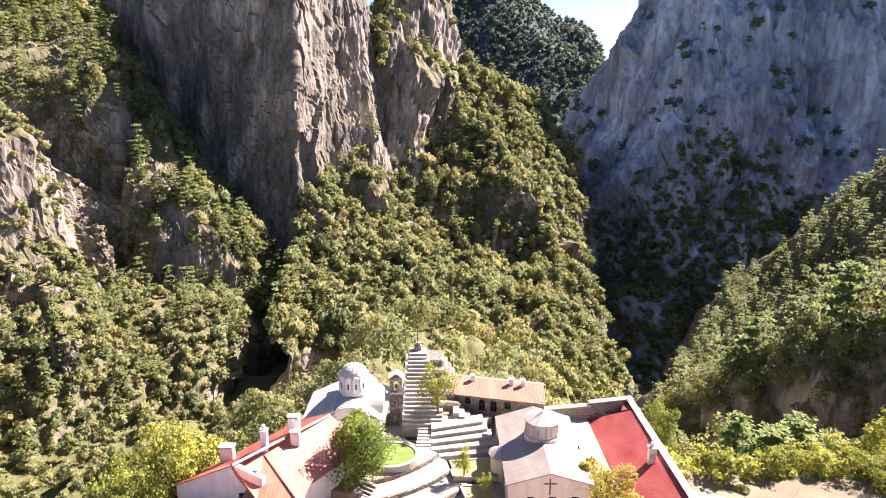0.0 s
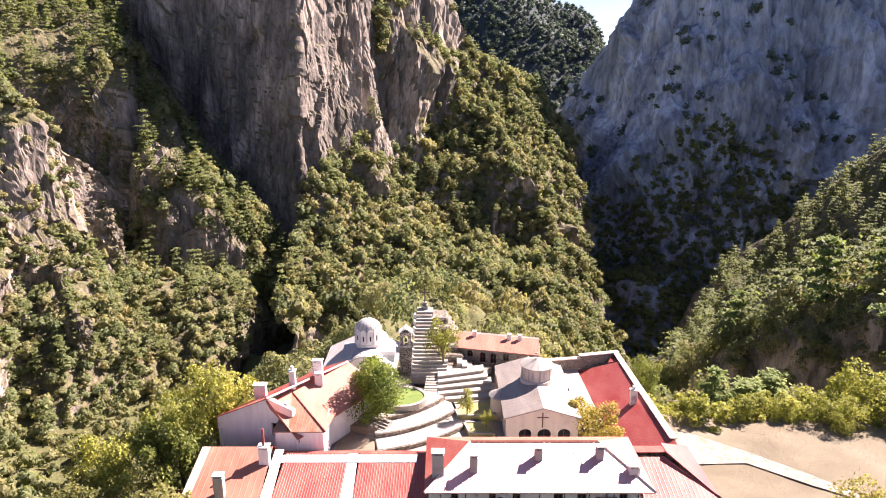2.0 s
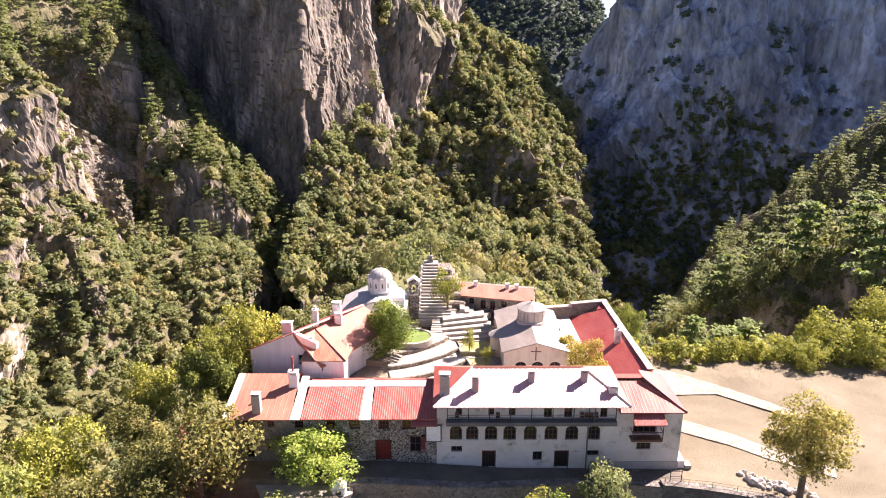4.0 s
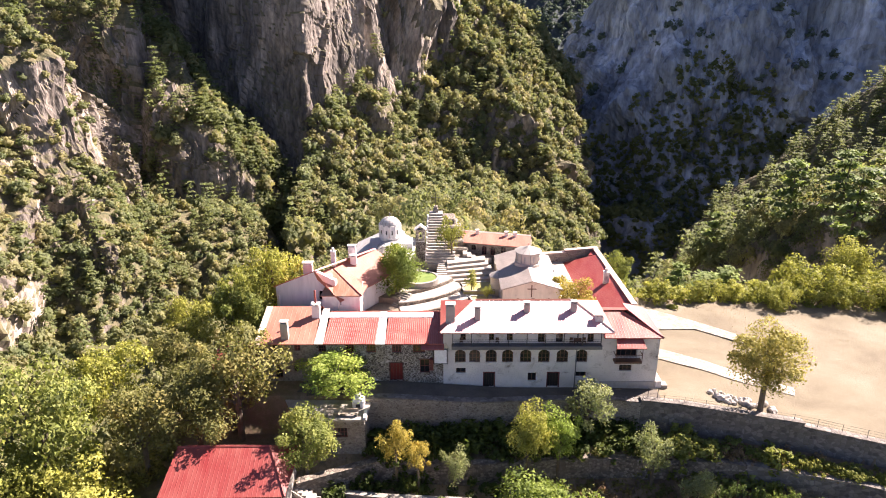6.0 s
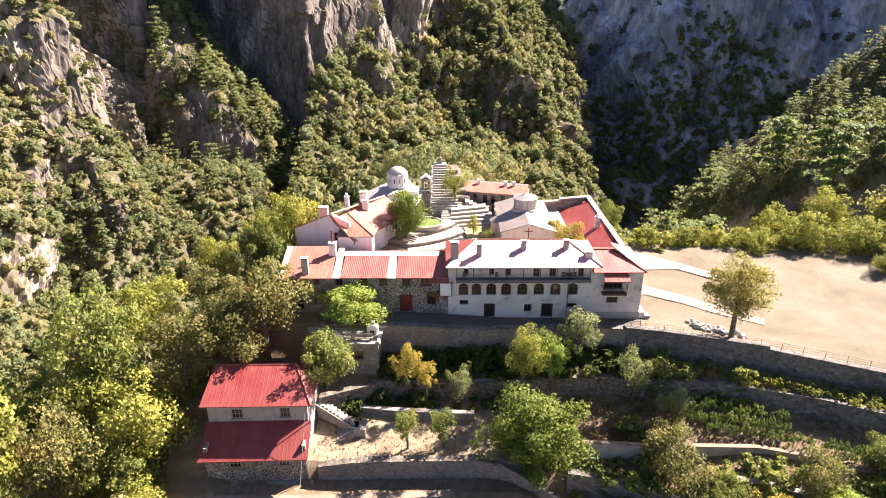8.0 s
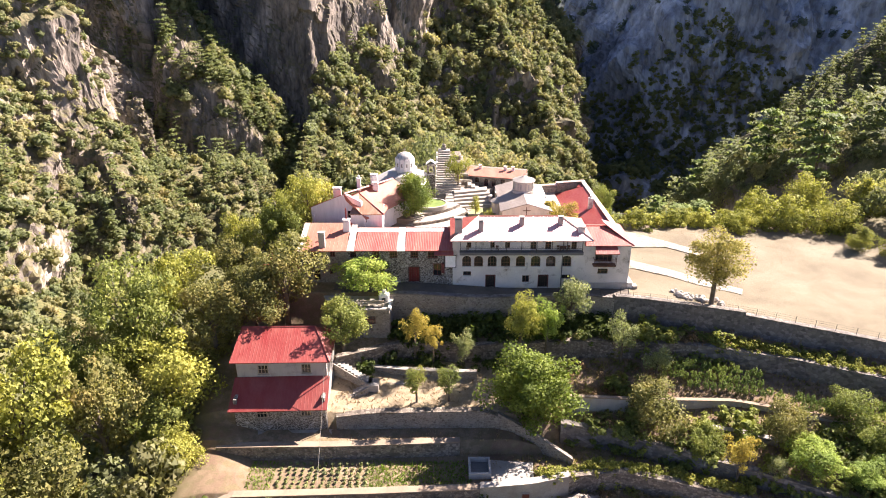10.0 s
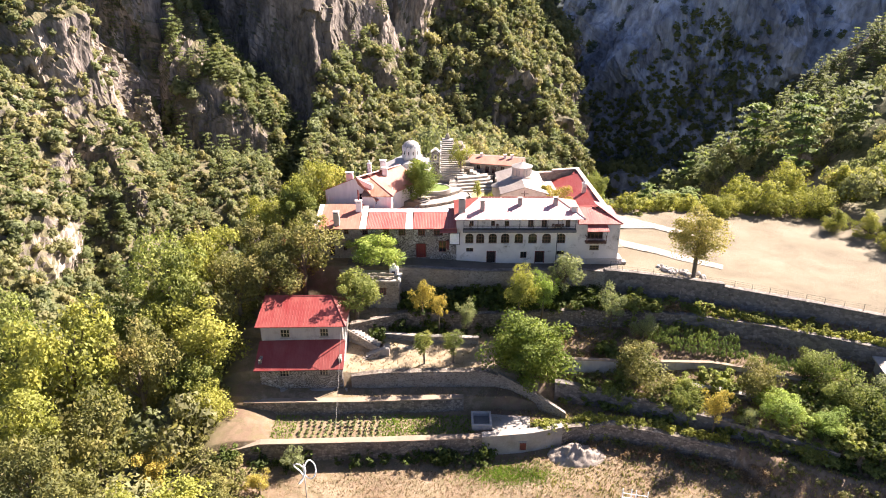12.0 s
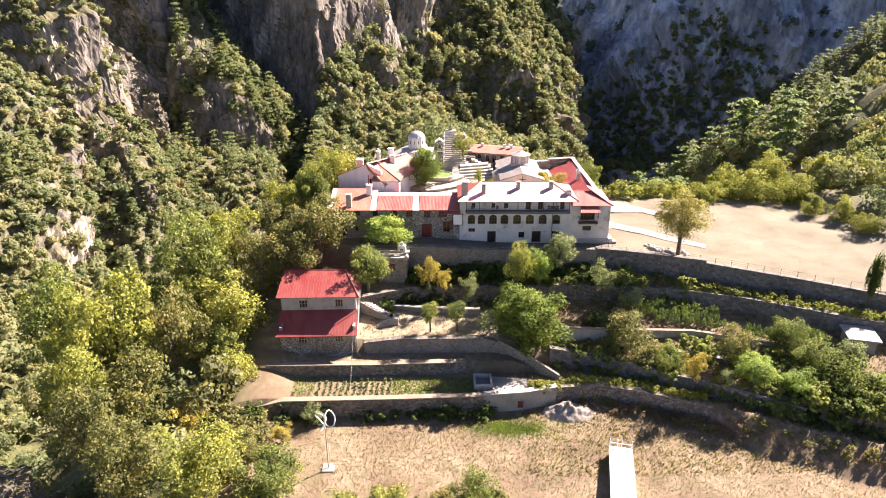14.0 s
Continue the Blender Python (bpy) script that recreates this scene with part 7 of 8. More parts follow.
PLACES = {
    "olive": [(-28.9, 42.0, 5.2, 6.0), (-32.5, 38.0, 2.9, 4.9), (-38.7, 36.0, 2.7, 4.9), (-47.9, -4.0, -10.0, 4.9), (-34.7, 5.0, -14.3, 2.8), (-52.1, 10.0, -7.9, 6.3), (-49.4, 20.0, -4.2, 5.4), (26.1, 26.0, -8.6, 4.8), (42.0, 21.0, -6.5, 3.5), (-39.5, 50.0, 3.2, 4.5), (-53.7, 0.0, -7.2, 4.6)],
    "green": [(-19.1, 36.0, 1.0, 3.9), (-49.1, 34.0, 3.0, 6.2), (-43.4, 24.0, -7.6, 4.6), (-29.0, -1.0, -13.1, 4.3), (54.5, 19.0, -8.6, 4.0), (58.6, 15.0, -11.0, 5.0), (32.1, 22.0, -10.4, 3.4), (52.5, 24.0, -6.5, 3.0), (-68.2, 22.0, -2.2, 6.1), (-32.9, 56.0, 7.7, 3.9), (31.4, 86.0, 1.8, 2.8), (-1.3, -4.0, -14.4, 3.4), (47.1, 12.0, -12.8, 2.0), (-57.2, 28.0, -3.3, 4.8), (61.2, 12.0, -12.8, 5.0)],
    "yellowgreen": [(-28.5, 62.0, 10.2, 4.6), (-40.9, 27.0, -3.3, 6.0), (-56.8, 16.0, -0.8, 7.0), (-37.3, -4.0, -8.6, 5.7), (8.3, 37.0, 0.8, 2.9), (-37.8, 54.0, 6.9, 3.4), (-31.4, 58.0, 9.2, 3.7), (-38.9, 19.0, -10.0, 3.7), (66.4, 82.0, 0.5, 6.0), (58.0, 78.0, -0.4, 4.0), (-12.3, -6.0, -15.0, 3.8), (48.9, 80.0, -0.8, 3.8), (-50.0, 30.0, -2.2, 4.3), (-19.0, -9.0, -14.5, 3.5), (-58.5, 8.0, -3.6, 4.9), (-45.6, 44.0, 2.7, 4.9), (77.0, 90.0, 2.0, 5.4)],
    "yellow": [(-8.1, 37.0, -1.2, 2.2), (-5.3, 36.0, -2.4, 1.7), (35.0, 17.0, -8.6, 2.2), (-44.6, 10.0, -13.6, 3.1), (-29.7, 8.0, -14.6, 1.8)],
    "golden": [(17.6, 64.0, 6.4, 3.9)],
    "bright": [(-16.6, 44.6, 4.3, 4.9), (12.4, 38.5, -0.8, 2.5), (44.0, 16.0, -8.0, 3.6), (49.8, 14.0, -9.2, 2.9)],
    "grey": [(16.5, 42.5, 1.4, 3.4), (24.1, 37.0, -2.4, 2.6), (-0.7, 36.5, -4.0, 1.9), (39.2, 16.0, -9.8, 1.4), (28.7, 34.0, -5.0, 2.4), (-26.1, 12.5, -14.3, 1.9), (60.4, 20.0, -7.5, 2.8)],
    "walnut": [(8.9, 27.0, -5.9, 6.7)],
    "court": [(-9.2, 66.5, 9.8, 4.2)],
    "small": [(-0.6, 78.4, 11.6, 2.6), (2.4, 67.9, 7.4, 1.3), (4.8, 65.3, 6.6, 0.9)],
    "pine": [(49.4, 88.0, -2.3, 3.7), (44.8, 90.0, -1.4, 2.6), (56.6, 94.0, -3.5, 3.6), (95.5, 118.0, 8.4, 5.0), (97.0, 150.0, 3.0, 5.0), (104.0, 138.0, 8.0, 5.0), (88.0, 174.0, -20.0, 5.0)],
    "young": [(-7.6, 28.4, -5.4, 2.1), (-2.9, 28.6, -5.4, 2.3)],
    "lone": [(39.2, 42.4, 7.0, 4.9)],
    "field": [(78.5, 78.0, 0.6, 5.0), (88.5, 84.0, 2.2, 5.6), (95.4, 84.0, 2.5, 6.0), (100.2, 80.0, 2.3, 6.2), (77.6, 68.0, 0.2, 2.8), (82.9, 64.0, 0.6, 3.4), (83.1, 56.0, 0.6, 2.8), (108.6, 96.0, 4.2, 6.5), (69.4, 78.0, -0.3, 2.6)],
}
SPECIES = {"court": "deep", "walnut": "deep", "small": "yellowgreen", "field": "yellowgreen", "young": "green", "lone": "gold", "golden": "yellow"}
for q, (kind, spots) in enumerate(PLACES.items()):
    sparse = kind in ("yellow", "grey", "small", "young")
    protos = []
    for v in range(3 if len(spots) > 6 else 2 if len(spots) > 2 else 1):
        n = 15000 if kind in ("court", "walnut") else 9000 if kind in ("lone", "golden") else 3200 if sparse else 7000
        protos.append(tree_proto({"pine": "pine_tree", "field": "bush", "grey": "shrub_tree"}.get(kind, "broadleaf_tree"), LABELS[kind], SPECIES.get(kind, kind), 100 + 7 * q + v,
                                 1500 if kind == "pine" else n, 0.15 if kind == "pine" else 0.042 if kind in ("court", "walnut", "lone", "golden") else 0.055 if sparse else 0.047, 70 if kind in ("court", "walnut") else 40 if not sparse else 24, pine=kind == "pine", category="bush" if kind == "field" else "tree"))
    rnd = random.Random(q)
    for i, (x, y, zc, r) in enumerate(spots):
        r = 1.12 * r
        g = float(height(x, y))
        mid = 1.5
        if kind == "pine":
            zc -= 0.6 * r
        s = min(max((zc - g) / mid, (0.62 if kind == "bright" else 0.9) * r), (1.75 if kind in ("young", "lone") else 1.3) * r)
        base = zc - mid * s
        m = pose(x, y, base, 0, 0, rnd.uniform(0, 360)) @ Matrix.Diagonal((r * rnd.uniform(0.92, 1.08), r * rnd.uniform(0.92, 1.08), s, 1))
        src = protos[i % len(protos)]
        if i < len(protos):
            src.matrix_basis = m
            tagged(src, group=kind + " trees")
        else:
            t = copy_thing(src, Matrix.Identity(4))
            t.matrix_basis = m
# cypress at the far end of the retaining wall
cy = thing("cypress_tree", "dark narrow cypress at the end of the wall", "tree", (68.5, 29.5, -3))
rng = np.random.default_rng(77)
tri, nor, _m = fine_crown(rng, 7000, 0.07, 70)
tri = tri * np.array([1.3, 1.3, 4.6]) + np.array([0, 0, 4.0])
c = foliage_object("crown", tri, nor, LEAVES["dark"])
c.parent = cy
bm = bmesh.new()
limb(bm, (0, 0, -1), (0, 0, 4), 0.2, 0.08)
part("trunk", bm, BARK, cy)


# ---- scrub, vines, garden rows and grass, as uncounted growth ----
def clumps(name, label, spots, radius, leaves, leaf, mat, seed, flat=0.8):
    rng = np.random.default_rng(seed)
    protos = []
    for _ in range(5):
        t, n, _m = fine_crown(rng, leaves, leaf, 9)
        t = t + np.array([0, 0, 0.45])
        protos.append((t, n))
    tris, nors = [], []
    for i, ((x, y, z), r) in enumerate(zip(spots, radius)):
        t, n = protos[i % 5]
        a = rng.uniform(0, 2 * np.pi)
        rot = np.array([[np.cos(a), -np.sin(a), 0], [np.sin(a), np.cos(a), 0], [0, 0, 1]])
        tris.append((t @ rot.T) * np.array([r, r, r * flat]) + np.array([x, y, z]))
        nors.append(n @ rot.T)
    ob = foliage_object(name, np.concatenate(tris), np.concatenate(nors), mat)
    return tagged(ob, label, "shrubs", kind="stuff")


def on_ground(x, y):
    x, y = np.asarray(x, float), np.asarray(y, float)
    return np.stack([x, y, height(x, y) - 0.05], 1)


rng = np.random.default_rng(50)


def band(w, a, b, lo, hi, n):
    x = rng.uniform(a, b, n)
    return on_ground(x, line(x, w) - rng.uniform(lo, hi, n))


p = np.concatenate([band(W1, 6, 34, 1.0, 5.0, 50), band(W2, 8, 34, 0.8, 8.0, 40), band(W3, 16, 60, -6.0, -0.6, 90), band(W5, 20, 74, 0.5, 2.8, 60), band(W1, 26, 70, 0.5, 2.5, 22)])
clumps("terrace_scrub", "dry brown and green scrub on the terraces", p, rng.uniform(0.5, 1.5, len(p)), 130, 0.2, LEAVES["olive"], 51)
p = np.concatenate([band(W3, 22, 70, -10.0, -2.0, 80), band(W4, 40, 74, -14, -2, 70), band(W3, 14, 66, -1.0, 0.2, 80), band(W1, 24, 40, 0.5, 5.5, 40)])
clumps("garden_bushes", "dark green bushes between the garden beds", p, rng.uniform(0.9, 2.5, len(p)), 230, 0.19, LEAVES["green"], 52)
p = np.concatenate([band(W2, 38, 72, -2.4, -0.5, 240), band(W5, 9, 36, -2.2, 0.0, 170)])
clumps("vine_rows", "yellow-green vines trained along the terrace edge", p, rng.uniform(0.7, 1.25, len(p)), 170, 0.17, LEAVES["yellowgreen"], 53)
p = np.concatenate([band(W1, 22, 46, 1.0, 4.6, 90), band(W2, 8, 30, 1.0, 8.0, 70), band(W3, 44, 64, -9.0, -4.0, 60), band(W5, 14, 40, 0.4, 3.0, 80), band(W3, 10, 24, -4.0, -1.0, 30)])
clumps("dry_brush", "dead straw-coloured brush on the terraces", p, rng.uniform(0.5, 1.3, len(p)), 120, 0.16, STRAW_LEAVES, 60)
p = np.concatenate([band(W1, -10, 23, 0.1, 2.0, 110), band(W1, -11, 25, 0.3, 5.0, 110), band(W4, 48, 76, -16, -1.0, 120), band(W2, -18, 6, 0.5, 2.2, 24), band(W5, -36, 2, 0.5, 1.5, 30)])
clumps("bank_weeds", "low dark weeds along the foot of the walls", p, rng.uniform(0.9, 2.6, len(p)), 150, 0.18, LEAVES["dark"], 54)
x, y = rng.uniform(-20, 3, 90), rng.uniform(-9, -1.5, 90)
p = on_ground(x, y)
clumps("field_edge_bushes", "yellow-green bushes along the edge of the dry field", p, rng.uniform(0.9, 2.0, 90), 260, 0.14, LEAVES["olive"], 55)
p = np.concatenate([on_ground(rng.uniform(28, 45, 60), rng.uniform(76, 92, 60)), on_ground(rng.uniform(45, 84, 80), rng.uniform(78, 92, 80))])
clumps("plateau_bushes", "yellow-green thicket behind the dry field", p, rng.uniform(1.8, 4.0, len(p)), 340, 0.11, LEAVES["yellowgreen"], 56)
p = on_ground(rng.uniform(-34, -21, 40), rng.uniform(88, 100, 40))
clumps("north_bushes", "shrubs on the bank behind the church", p, rng.uniform(1.0, 2.4, len(p)), 200, 0.15, LEAVES["green"], 57)
p = on_ground(np.concatenate([rng.uniform(-45, -36, 70), rng.uniform(-38, -30, 40)]), np.concatenate([rng.uniform(-25, 60, 70), rng.uniform(-20, 12, 40)]))
clumps("west_thicket", "dense mixed thicket on the western slope", p, rng.uniform(1.2, 2.8, len(p)), 320, 0.12, LEAVES["olive"], 58)
p = on_ground(rng.uniform(13, 27, 40), rng.uniform(87, 96, 40))
clumps("wall_bushes", "sunlit bushes below the enclosure wall", p, rng.uniform(1.0, 2.2, len(p)), 200, 0.15, LEAVES["yellowgreen"], 59)


def tufts(name, label, x, y, h, mat, seed):
    rng = np.random.default_rng(seed)
    n = len(x)
    b = on_ground(x, y)
    a = rng.uniform(0, 2 * np.pi, n)
    hh = h * rng.uniform(0.5, 1.4, n)
    d = np.stack([np.cos(a), np.sin(a), 0 * a], 1) * (hh * 0.3)[:, None]
    lean = rng.normal(0, 0.35, (n, 3)) * hh[:, None]
    lean[:, 2] = hh
    tri = np.stack([b - d, b + d, b + lean], 1)
    nor = np.tile(np.array([0.0, 0.0, 1.0]), (n, 1)) + 0.5 * rng.normal(size=(n, 3))
    nor /= np.linalg.norm(nor, axis=1, keepdims=True)
    ob = foliage_object(name, tri, nor, mat)
    return tagged(ob, label, "grass", kind="stuff")


DRY = leaf_set("dry_grass_blades", [(0.19, 0.13, 0.085), (0.265, 0.19, 0.125), (0.33, 0.255, 0.175)], 0.15)
GREEN_GRASS = leaf_set("green_grass_blades", [(0.08, 0.14, 0.02), (0.14, 0.22, 0.03), (0.20, 0.26, 0.05)], 0.3)
x, y = rng.uniform(-34, 70, 60000), rng.uniform(-16, 16, 60000)
k = y < line(x, W5) - 0.8
tufts("field_grass", "dry yellow-brown grass on the lower field", x[k], y[k], 0.22, DRY, 61)
x, y = rng.uniform(-20, 74, 60000), rng.uniform(2, 43, 60000)
k = y < line(x, W1) - 0.6
x, y = x[k], y[k]
tufts("terrace_grass", "dry grass and weeds on the terraces", x[::3], y[::3], 0.3, DRY, 62)
k = x[1::3] > 7
tufts("terrace_weeds", "dull green weeds on the terraces", x[1::3][k], y[1::3][k], 0.4, LEAVES["olive"], 66)
x, y = rng.normal(5.0, 3.6, 5000), rng.normal(11.8, 1.1, 5000)
tufts("green_patch", "fresh green grass patch by the wall", x, y, 0.25, GREEN_GRASS, 63)
x, y = np.concatenate([rng.uniform(-14, 0, 3000), rng.uniform(-30, -26.5, 500)]), np.concatenate([rng.uniform(15.8, 21.0, 3000), rng.uniform(15.5, 21, 500)])
tufts("bed_grass", "green seedlings over the vegetable bed", x, y, 0.3, GREEN_GRASS, 64)
x, y = rng.uniform(30, 82, 9000), rng.uniform(60, 78, 9000)
k = rng.uniform(size=9000) < (y - 58) / 22
tufts("plateau_grass", "sparse dry grass on the bare field", x[k], y[k], 0.14, DRY, 65)

# vegetable plants in rows
veg = thing("vegetable_plant", "leafy pale green vegetable plant in the bed", "plant", group="vegetable plants")
tri, nor, _m = fine_crown(np.random.default_rng(70), 70, 0.5, 6)
c = foliage_object("leaves", tri * np.array([1, 1, 0.7]) + np.array([0, 0, 0.5]), nor, LEAVES["grey"])
c.parent = veg
rnd = random.Random(8)
first = True
for i in range(13):
    for j in range(6):
        x, y = -25.6 + i * 0.95 + rnd.uniform(-0.12, 0.12), 16.0 + j * 0.85 + rnd.uniform(-0.12, 0.12)
        r = rnd.uniform(0.3, 0.46)
        m = pose(x, y, float(height(x, y)), 0, 0, rnd.uniform(0, 360)) @ Matrix.Diagonal((r, r, r, 1))
        if first:
            veg.matrix_basis, first = m, False
        else:
            copy_thing(veg, Matrix.Identity(4)).matrix_basis = m
# staked plants on the upper garden terrace
stk = thing("staked_plant", "tall green garden plant tied to a stake", "plant", group="staked plants")
rngk = np.random.default_rng(71)
tri, nor, _m = fine_crown(rngk, 520, 0.15, 14)
c = foliage_object("leaves", tri * np.array([0.62, 0.62, 1.35]) + np.array([0, 0, 1.4]), nor, LEAVES["pine"])
c.parent = stk
bm = bmesh.new()
limb(bm, (0, 0, -0.3), (0.05, 0, 3.0), 0.03, 0.02)
part("stake", bm, BARK, stk)
first = True
for row, (ya, n, xa, xb) in enumerate(((35.0, 16, 29, 44), (33.2, 14, 30, 43), (31.4, 12, 33, 45), (31.0, 14, 46.5, 58), (29.4, 12, 47, 58))):
    for i in range(n):
        x = xa + (xb - xa) * i / (n - 1) + rnd.uniform(-0.2, 0.2)
        y = ya - 0.28 * max(0, x - 34) + rnd.uniform(-0.15, 0.15)
        s = rnd.uniform(0.75, 1.1)
        m = pose(x, y, float(height(x, y)), rnd.uniform(-4, 4), rnd.uniform(-4, 4), rnd.uniform(0, 360)) @ Matrix.Diagonal((s, s, s, 1))
        if first:
            stk.matrix_basis, first = m, False
        else:
            copy_thing(stk, Matrix.Identity(4)).matrix_basis = m


# ---- loose things outside ----
def heap(name, label, cx, cy, rx, ry, h, mat, seed, category):
    n = 36
    u = np.linspace(-1, 1, n)
    X, Y = np.meshgrid(u, u, indexing="ij")
    d = np.sqrt(X ** 2 + Y ** 2)
    x, y = cx + X * rx, cy + Y * ry
    q = np.stack([x / 1.3, y / 1.3, 0 * x], -1)
    z = height(x, y) - 0.25 + h * np.clip(1 - d, -0.2, 1) ** 1.0 * (1 + 0.25 * fractal(q, 3, 0.6, seed)) + 0.12 * fractal(q * 3, 2, 0.6, seed + 1)
    ob = array_mesh(name, np.stack([x, y, z], -1).reshape(-1, 3), grid_faces(n, n), mat)
    return tagged(ob, label, category)


GRAVEL = simple("grey_gravel", (0.36, 0.31, 0.26), (0.28, 0.235, 0.20), 4.0, 0.95, 0.08, strength=0.9)
BOULDER = simple("pale_boulder", (0.52, 0.48, 0.44), (0.36, 0.33, 0.30), 2.0, 0.9, 0.06)
SAND = simple("pale_rubble", (0.46, 0.415, 0.36), (0.27, 0.225, 0.175), 3.5, 0.95, 0.12, strength=1.0)
WHITE_PAINT = simple("white_paint", (0.82, 0.82, 0.82), (0.74, 0.74, 0.73), 1.0, 0.5, 0.01)
heap("gravel_mound", "grey gravel mound beside the garden wall", 14.8, 15.4, 4.6, 2.6, 2.7, GRAVEL, 5, "heap")


def boulder(seed, mat):
    bm = bmesh.new()
    bmesh.ops.create_icosphere(bm, subdivisions=2, radius=1)
    rng = random.Random(seed)
    o = Vector((rng.uniform(0, 50), rng.uniform(0, 50), 0))
    for v in bm.verts:
        v.co *= 1 + 0.38 * noise.noise(v.co * 1.3 + o) + 0.12 * noise.noise(v.co * 4 + o)
    return part("boulder", bm, mat)


protos = [tagged(boulder(i, BOULDER), "rough pale boulder in a rubble pile", "boulder", "field boulders") for i in range(3)]
rnd = random.Random(12)
spots = [(34.6 + 6.4 * t + rnd.uniform(-0.6, 0.6), 46.4 - 3.0 * t + rnd.uniform(-0.9, 0.9)) for t in (rnd.random() for _ in range(34))]
spots += [(36.5 + rnd.uniform(-2, 3), 44.6 + rnd.uniform(-0.8, 0.8)) for _ in range(14)]
for i, (x, y) in enumerate(spots):
    r = rnd.uniform(0.22, 0.62)
    m = pose(x, y, float(height(x, y)) + r * 0.25, rnd.uniform(0, 360), rnd.uniform(0, 360), rnd.uniform(0, 360)) @ Matrix.Diagonal((r, r * rnd.uniform(0.7, 1), r * rnd.uniform(0.6, 0.9), 1))
    if i < 3:
        protos[i].matrix_basis = m
    else:
        copy_thing(protos[i % 3], Matrix.Identity(4)).matrix_basis = m


def strip(name, label, pts, mat, lift=0.05, category="path"):
    """A strip laid on the ground between two plan edges."""
    bm = bmesh.new()
    rows = []
    for (ax_, ay), (bx, by) in pts:
        r = []
        for k in range(5):
            x, y = ax_ + (bx - ax_) * k / 4, ay + (by - ay) * k / 4
            r.append(bm.verts.new((x, y, float(height(x, y)) + lift)))
        rows.append(r)
    for a, b in zip(rows, rows[1:]):
        for k in range(4):
            bm.faces.new([a[k], a[k + 1], b[k + 1], b[k]])
    geo = bmesh.ops.extrude_face_region(bm, geom=bm.faces[:])["geom"]
    for v in geo:
        if isinstance(v, bmesh.types.BMVert):
            v.co.z += 0.06
    return tagged(part(name, bm, mat), label, category, kind="structure")


strip("path", "pale concrete path crossing the bare field", [((27.4, 55.2), (27.6, 58.8)), ((30.3, 55.6), (31.2, 58.9)), ((35.5, 52.8), (36.8, 55.6)), ((39.6, 50.0), (41.0, 52.4)), ((46, 46.8), (47, 48.8))], SAND)
strip("rubble_bank", "white rubble bank beside the enclosure wall", [((28.0, 64.5), (29, 74)), ((33.0, 65.5), (34, 73.2)), ((39.1, 66.0), (40.2, 69.0)), ((45.5, 61.6), (46.4, 64.0)), ((50, 59), (50.5, 60))], SAND, 0.12, "bank")
strip("road", "packed grey earth road before the facade", [((-34, 43.6), (-34, 47.4)), ((-20, 43.9), (-20, 47.4)), ((-8, 44.2), (-8, 47.4)), ((6, 44.6), (6, 47.4)), ((18, 45.2), (18, 47.4)), ((27, 44.6), (27, 47.4))], simple("packed_earth", (0.10, 0.085, 0.07), (0.15, 0.125, 0.10), 1.0, 0.95, 0.03), 0.03, "road")

# vertical-axis wind turbine
tb = thing("wind_turbine", "small white vertical-axis wind turbine on a pole", "turbine", (-22.1, 3.5, -17))
zb = float(height(-22.1, 3.5))
bm = bmesh.new()
limb(bm, (-22.1, 3.5, zb), (-22.1, 3.5, -9.6), 0.09, 0.06, 10)
child("pole", bm, PLASTER_GREY, tb)
child("footing", rounded(box(bmesh.new(), -23.0, -21.2, 2.6, 4.4, zb - 0.5, zb + 0.15), 0.04), CONCRETE, tb)
for k in range(3):
    bm = bmesh.new()
    a0 = 2 * math.pi * k / 3 + 0.5
    prev = None
    ring = []
    for i in range(25):
        t = 2 * math.pi * i / 24
        r = 0.75 - 0.75 * math.cos(t)
        zz = -8.5 + 1.15 * math.sin(t)
        tw = a0 + 0.5 * math.sin(t)
        ring.append(Vector((-22.1 + r * math.cos(tw), 3.5 + r * math.sin(tw), zz)))
    for p_, q_ in zip(ring, ring[1:]):
        limb(bm, p_, q_, 0.09, 0.09, 6)
    child("blade", bm, WHITE_PAINT, tb)
bm = bmesh.new()
limb(bm, (-22.1, 3.5, -9.9), (-22.1, 3.5, -7.3), 0.07, 0.05, 8)
child("shaft", bm, WHITE_PAINT, tb)
# cable from the house down to the wall
cab = bpy.data.curves.new("power_cable", "CURVE")
cab.dimensions, cab.bevel_depth, cab.bevel_resolution = "3D", 0.025, 1
sp = cab.splines.new("POLY")
pts = [Vector((-20.6, 28.2, -2.3)).lerp(Vector((-20.5, 13.6, -15.8)), i / 14) - Vector((0, 0, 0.9 * math.sin(math.pi * i / 14))) for i in range(15)]
sp.points.add(len(pts) - 1)
for p_, q_ in zip(sp.points, pts):
    p_.co = (*q_, 1)
cab.materials.append(CONCRETE)
tagged(new("power_cable", cab), "pale overhead cable slung down from the house", "cable")

# white flat-roofed cabin on the field
cb = thing("field_cabin", "white flat-roofed cabin with rail posts", "cabin", (20, -4, -18))
cd_ = Vector((-0.205, -0.979))
cs_ = Vector((0.979, -0.205))


def cabin_box(u0, u1, v0, v1, z0, z1):
    o = Vector((20.9, 6.2))
    bm = bmesh.new()
    pts = [o + cs_ * u + cd_ * v for u, v in ((u0, v0), (u1, v0), (u1, v1), (u0, v1))]
    return slab(bm, [(p_.x, p_.y, z1) for p_ in pts], z1 - z0)


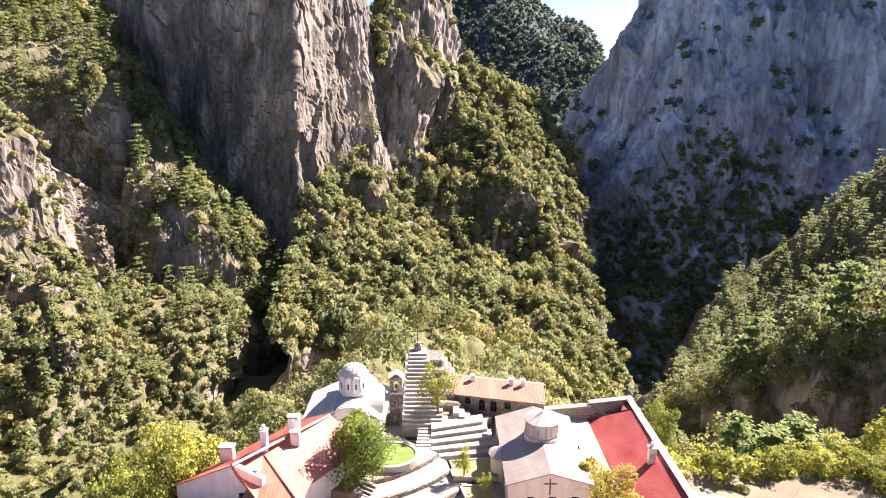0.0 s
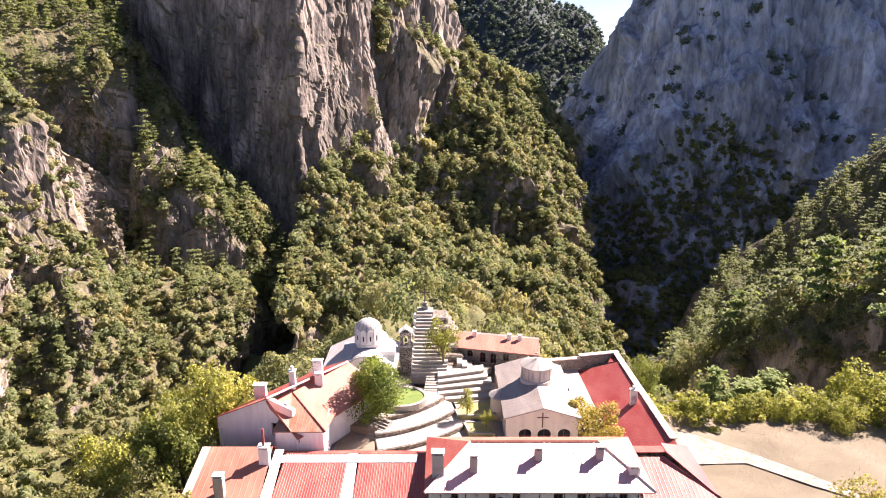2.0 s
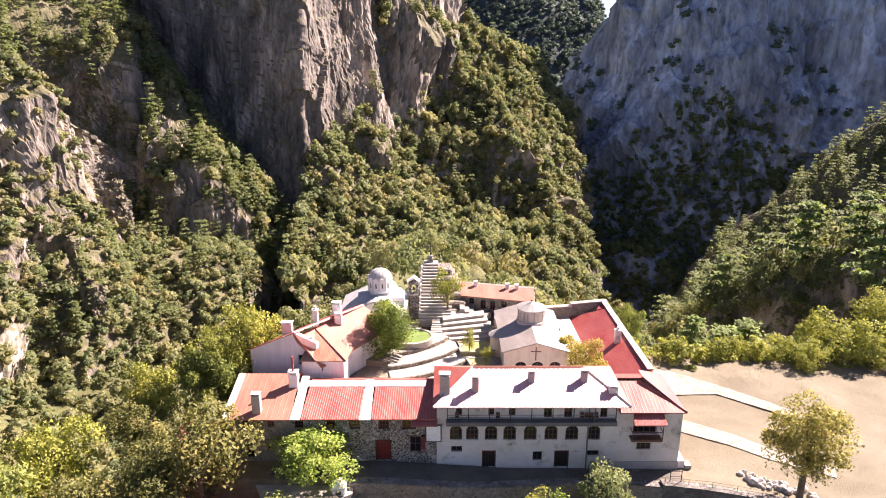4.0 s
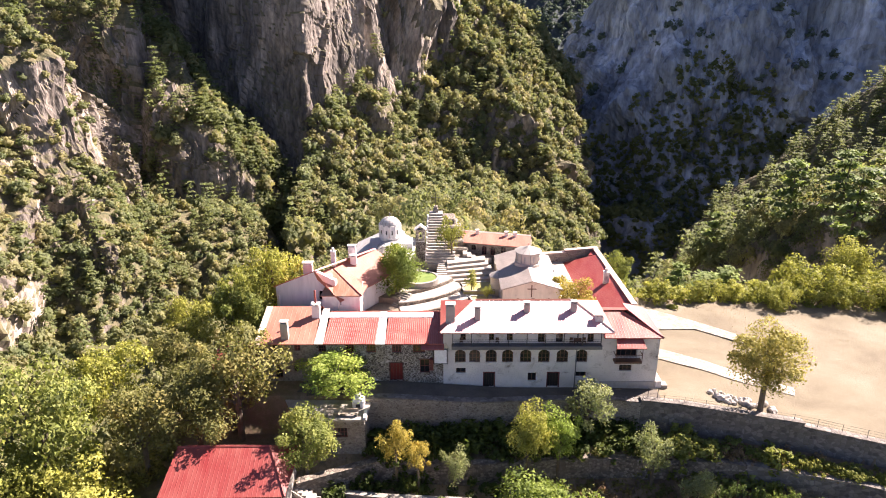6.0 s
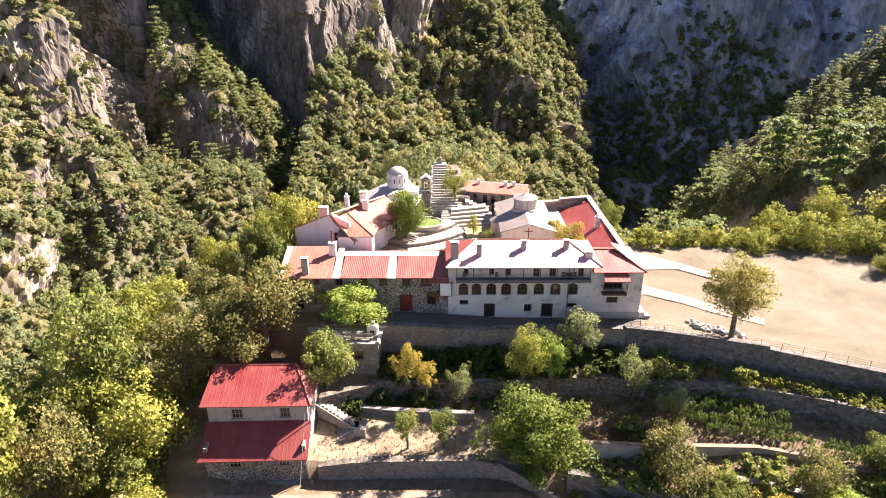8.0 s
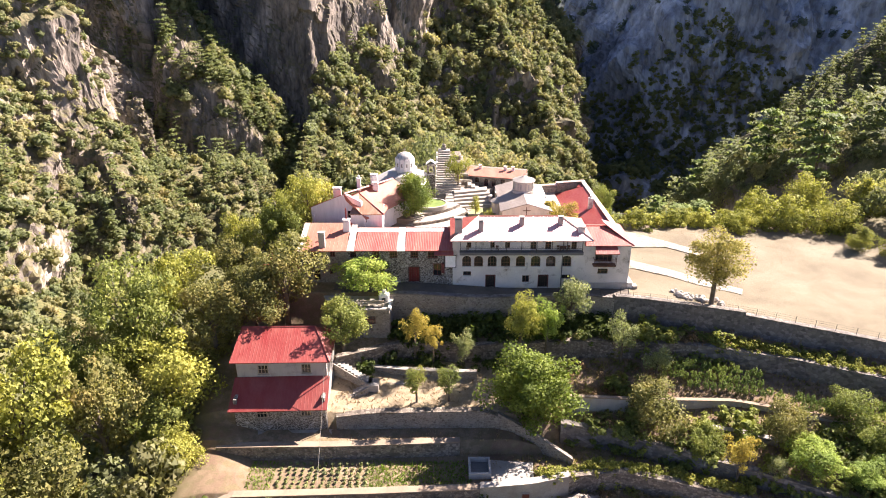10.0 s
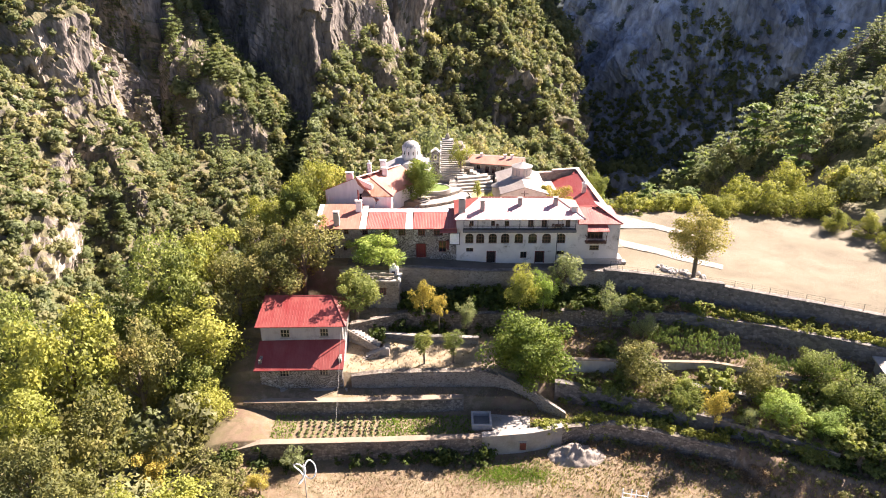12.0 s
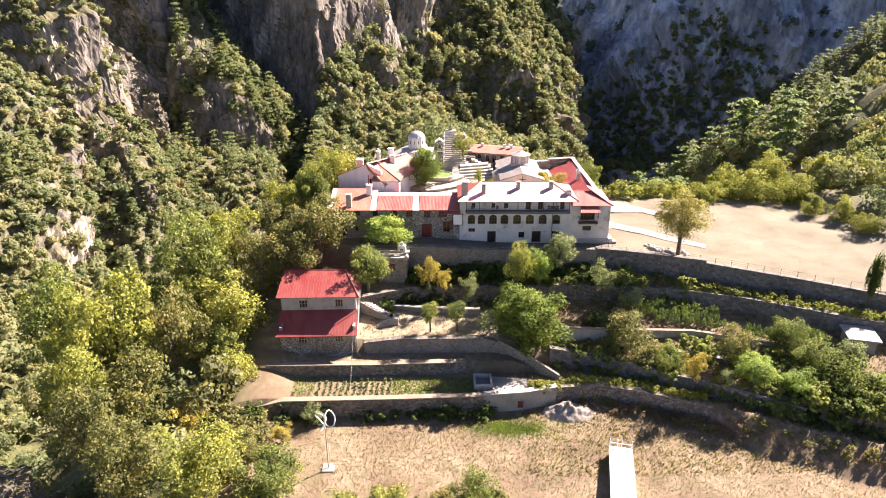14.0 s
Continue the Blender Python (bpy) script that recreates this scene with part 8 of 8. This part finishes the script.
child("body", rounded(cabin_box(-1.5, 1.5, 0.1, 22, -21, -15.75), 0.05), WHITE_PAINT, cb)
child("roof", rounded(cabin_box(-1.7, 1.7, 0.0, 22.2, -15.75, -15.55), 0.03), WHITE_PAINT, cb)
for u in (-1.6, -0.5, 0.1, 1.6):
    child("rail_post", cabin_box(u - 0.06, u + 0.06, 0.05, 0.17, -15.55, -14.1), WHITE_PAINT, cb)
child("rail", cabin_box(-1.6, 1.6, 0.08, 0.14, -14.9, -14.8), WHITE_PAINT, cb)

# lamp post by the enclosure wall
lp = thing("lamp_post", "thin grey lamp post with a long arm", "lamp", (36.8, 80, -2))
bm = bmesh.new()
limb(bm, (36.8, 80, float(height(36.8, 80)) - 0.2), (36.7, 80, 1.1), 0.07, 0.05, 8)
child("pole", bm, PLASTER_GREY, lp)
bm = bmesh.new()
limb(bm, (36.7, 80, 1.05), (32.9, 80, 1.15), 0.05, 0.04, 6)
child("arm", bm, PLASTER_GREY, lp)
# wire fence along the retaining wall and the road
for i in range(22):
    x = 14 + i * 2.6
    f = thing("fence_post", "thin iron fence post on the retaining wall", "fence post", (x, float(line(x, W1)) + 0.5, 0), "fence posts")
    z = float(np.interp(x, [a for a, b in ROAD], [b for a, b in ROAD]))
    bm = bmesh.new()
    limb(bm, (x, float(line(x, W1)) + 0.5, z - 0.2), (x, float(line(x, W1)) + 0.5, z + 1.25), 0.035, 0.03, 5)
    child("post", bm, IRON, f)
bm = bmesh.new()
for h_ in (0.5, 0.85, 1.2):
    for i in range(21):
        x = 14 + i * 2.6
        za, zb_ = (float(np.interp(v, [a for a, b in ROAD], [b for a, b in ROAD])) + h_ for v in (x, x + 2.6))
        limb(bm, (x, float(line(x, W1)) + 0.5, za), (x + 2.6, float(line(x + 2.6, W1)) + 0.5, zb_), 0.012, 0.012, 3)
tagged(part("fence_wire", bm, IRON), "thin fence wires strung between the posts", "fence")
gate = thing("iron_gate", "small open iron gate frame on the terrace edge", "gate", (25.6, 44.6, -0.2))
for gx_ in (25.0, 26.3):
    child("gate_post", box(bmesh.new(), gx_, gx_ + 0.07, 44.55, 44.62, -0.5, 1.7), IRON, gate)
for gz in (0.1, 0.9, 1.6):
    child("gate_bar", box(bmesh.new(), 25.07, 26.3, 44.56, 44.61, gz, gz + 0.05), IRON, gate)
stp = thing("side_step", "white stone step at the corner of the wing", "step", (28, 49, 0))
child("block", rounded(box(bmesh.new(), 26.95, 27.9, 47.9, 50.3, -1.0, 0.7), 0.03), PLASTER_CLEAN, stp)
child("slab", rounded(box(bmesh.new(), 27.9, 28.7, 47.7, 48.9, -1.0, 0.15), 0.03), CONCRETE, stp)

# river in the gorge
rx = np.linspace(0, 1, 40)
cxr = np.interp(rx, [0, 0.3, 0.6, 1], [165, 190, 290, 320])
cyr = np.interp(rx, [0, 0.3, 0.6, 1], [560, 640, 800, 950])
w = 9 + 3 * np.sin(rx * 20)
V = np.stack([np.stack([cxr - w, cyr, height(cxr - w, cyr) * 0 - 236], 1), np.stack([cxr + w, cyr - 4, 0 * cxr - 236], 1)], 1).reshape(-1, 3)
WATER = simple("river_shallows", (0.45, 0.48, 0.50), (0.16, 0.18, 0.19), 0.15, 0.25, 0.3)
tagged(array_mesh("water", V, grid_faces(40, 2), WATER), "pale shallow river running over stones in the gorge", "river", kind="structure")

# far hills beyond the gorge: haze painted as pale blue with a faint glow
HAZE, _t, _b = material("haze_glow_hills", 1.0)
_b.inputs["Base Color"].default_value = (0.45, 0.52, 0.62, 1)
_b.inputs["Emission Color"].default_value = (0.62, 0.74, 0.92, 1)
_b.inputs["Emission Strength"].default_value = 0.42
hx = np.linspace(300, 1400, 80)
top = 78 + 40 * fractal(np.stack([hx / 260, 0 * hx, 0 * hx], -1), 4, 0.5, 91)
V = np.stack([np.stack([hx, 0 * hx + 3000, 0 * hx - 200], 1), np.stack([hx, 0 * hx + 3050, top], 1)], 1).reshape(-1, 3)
tagged(array_mesh("backdrop", V, grid_faces(80, 2), HAZE), "far hills beyond the gorge in painted, faintly glowing blue haze", "backdrop", kind="structure")
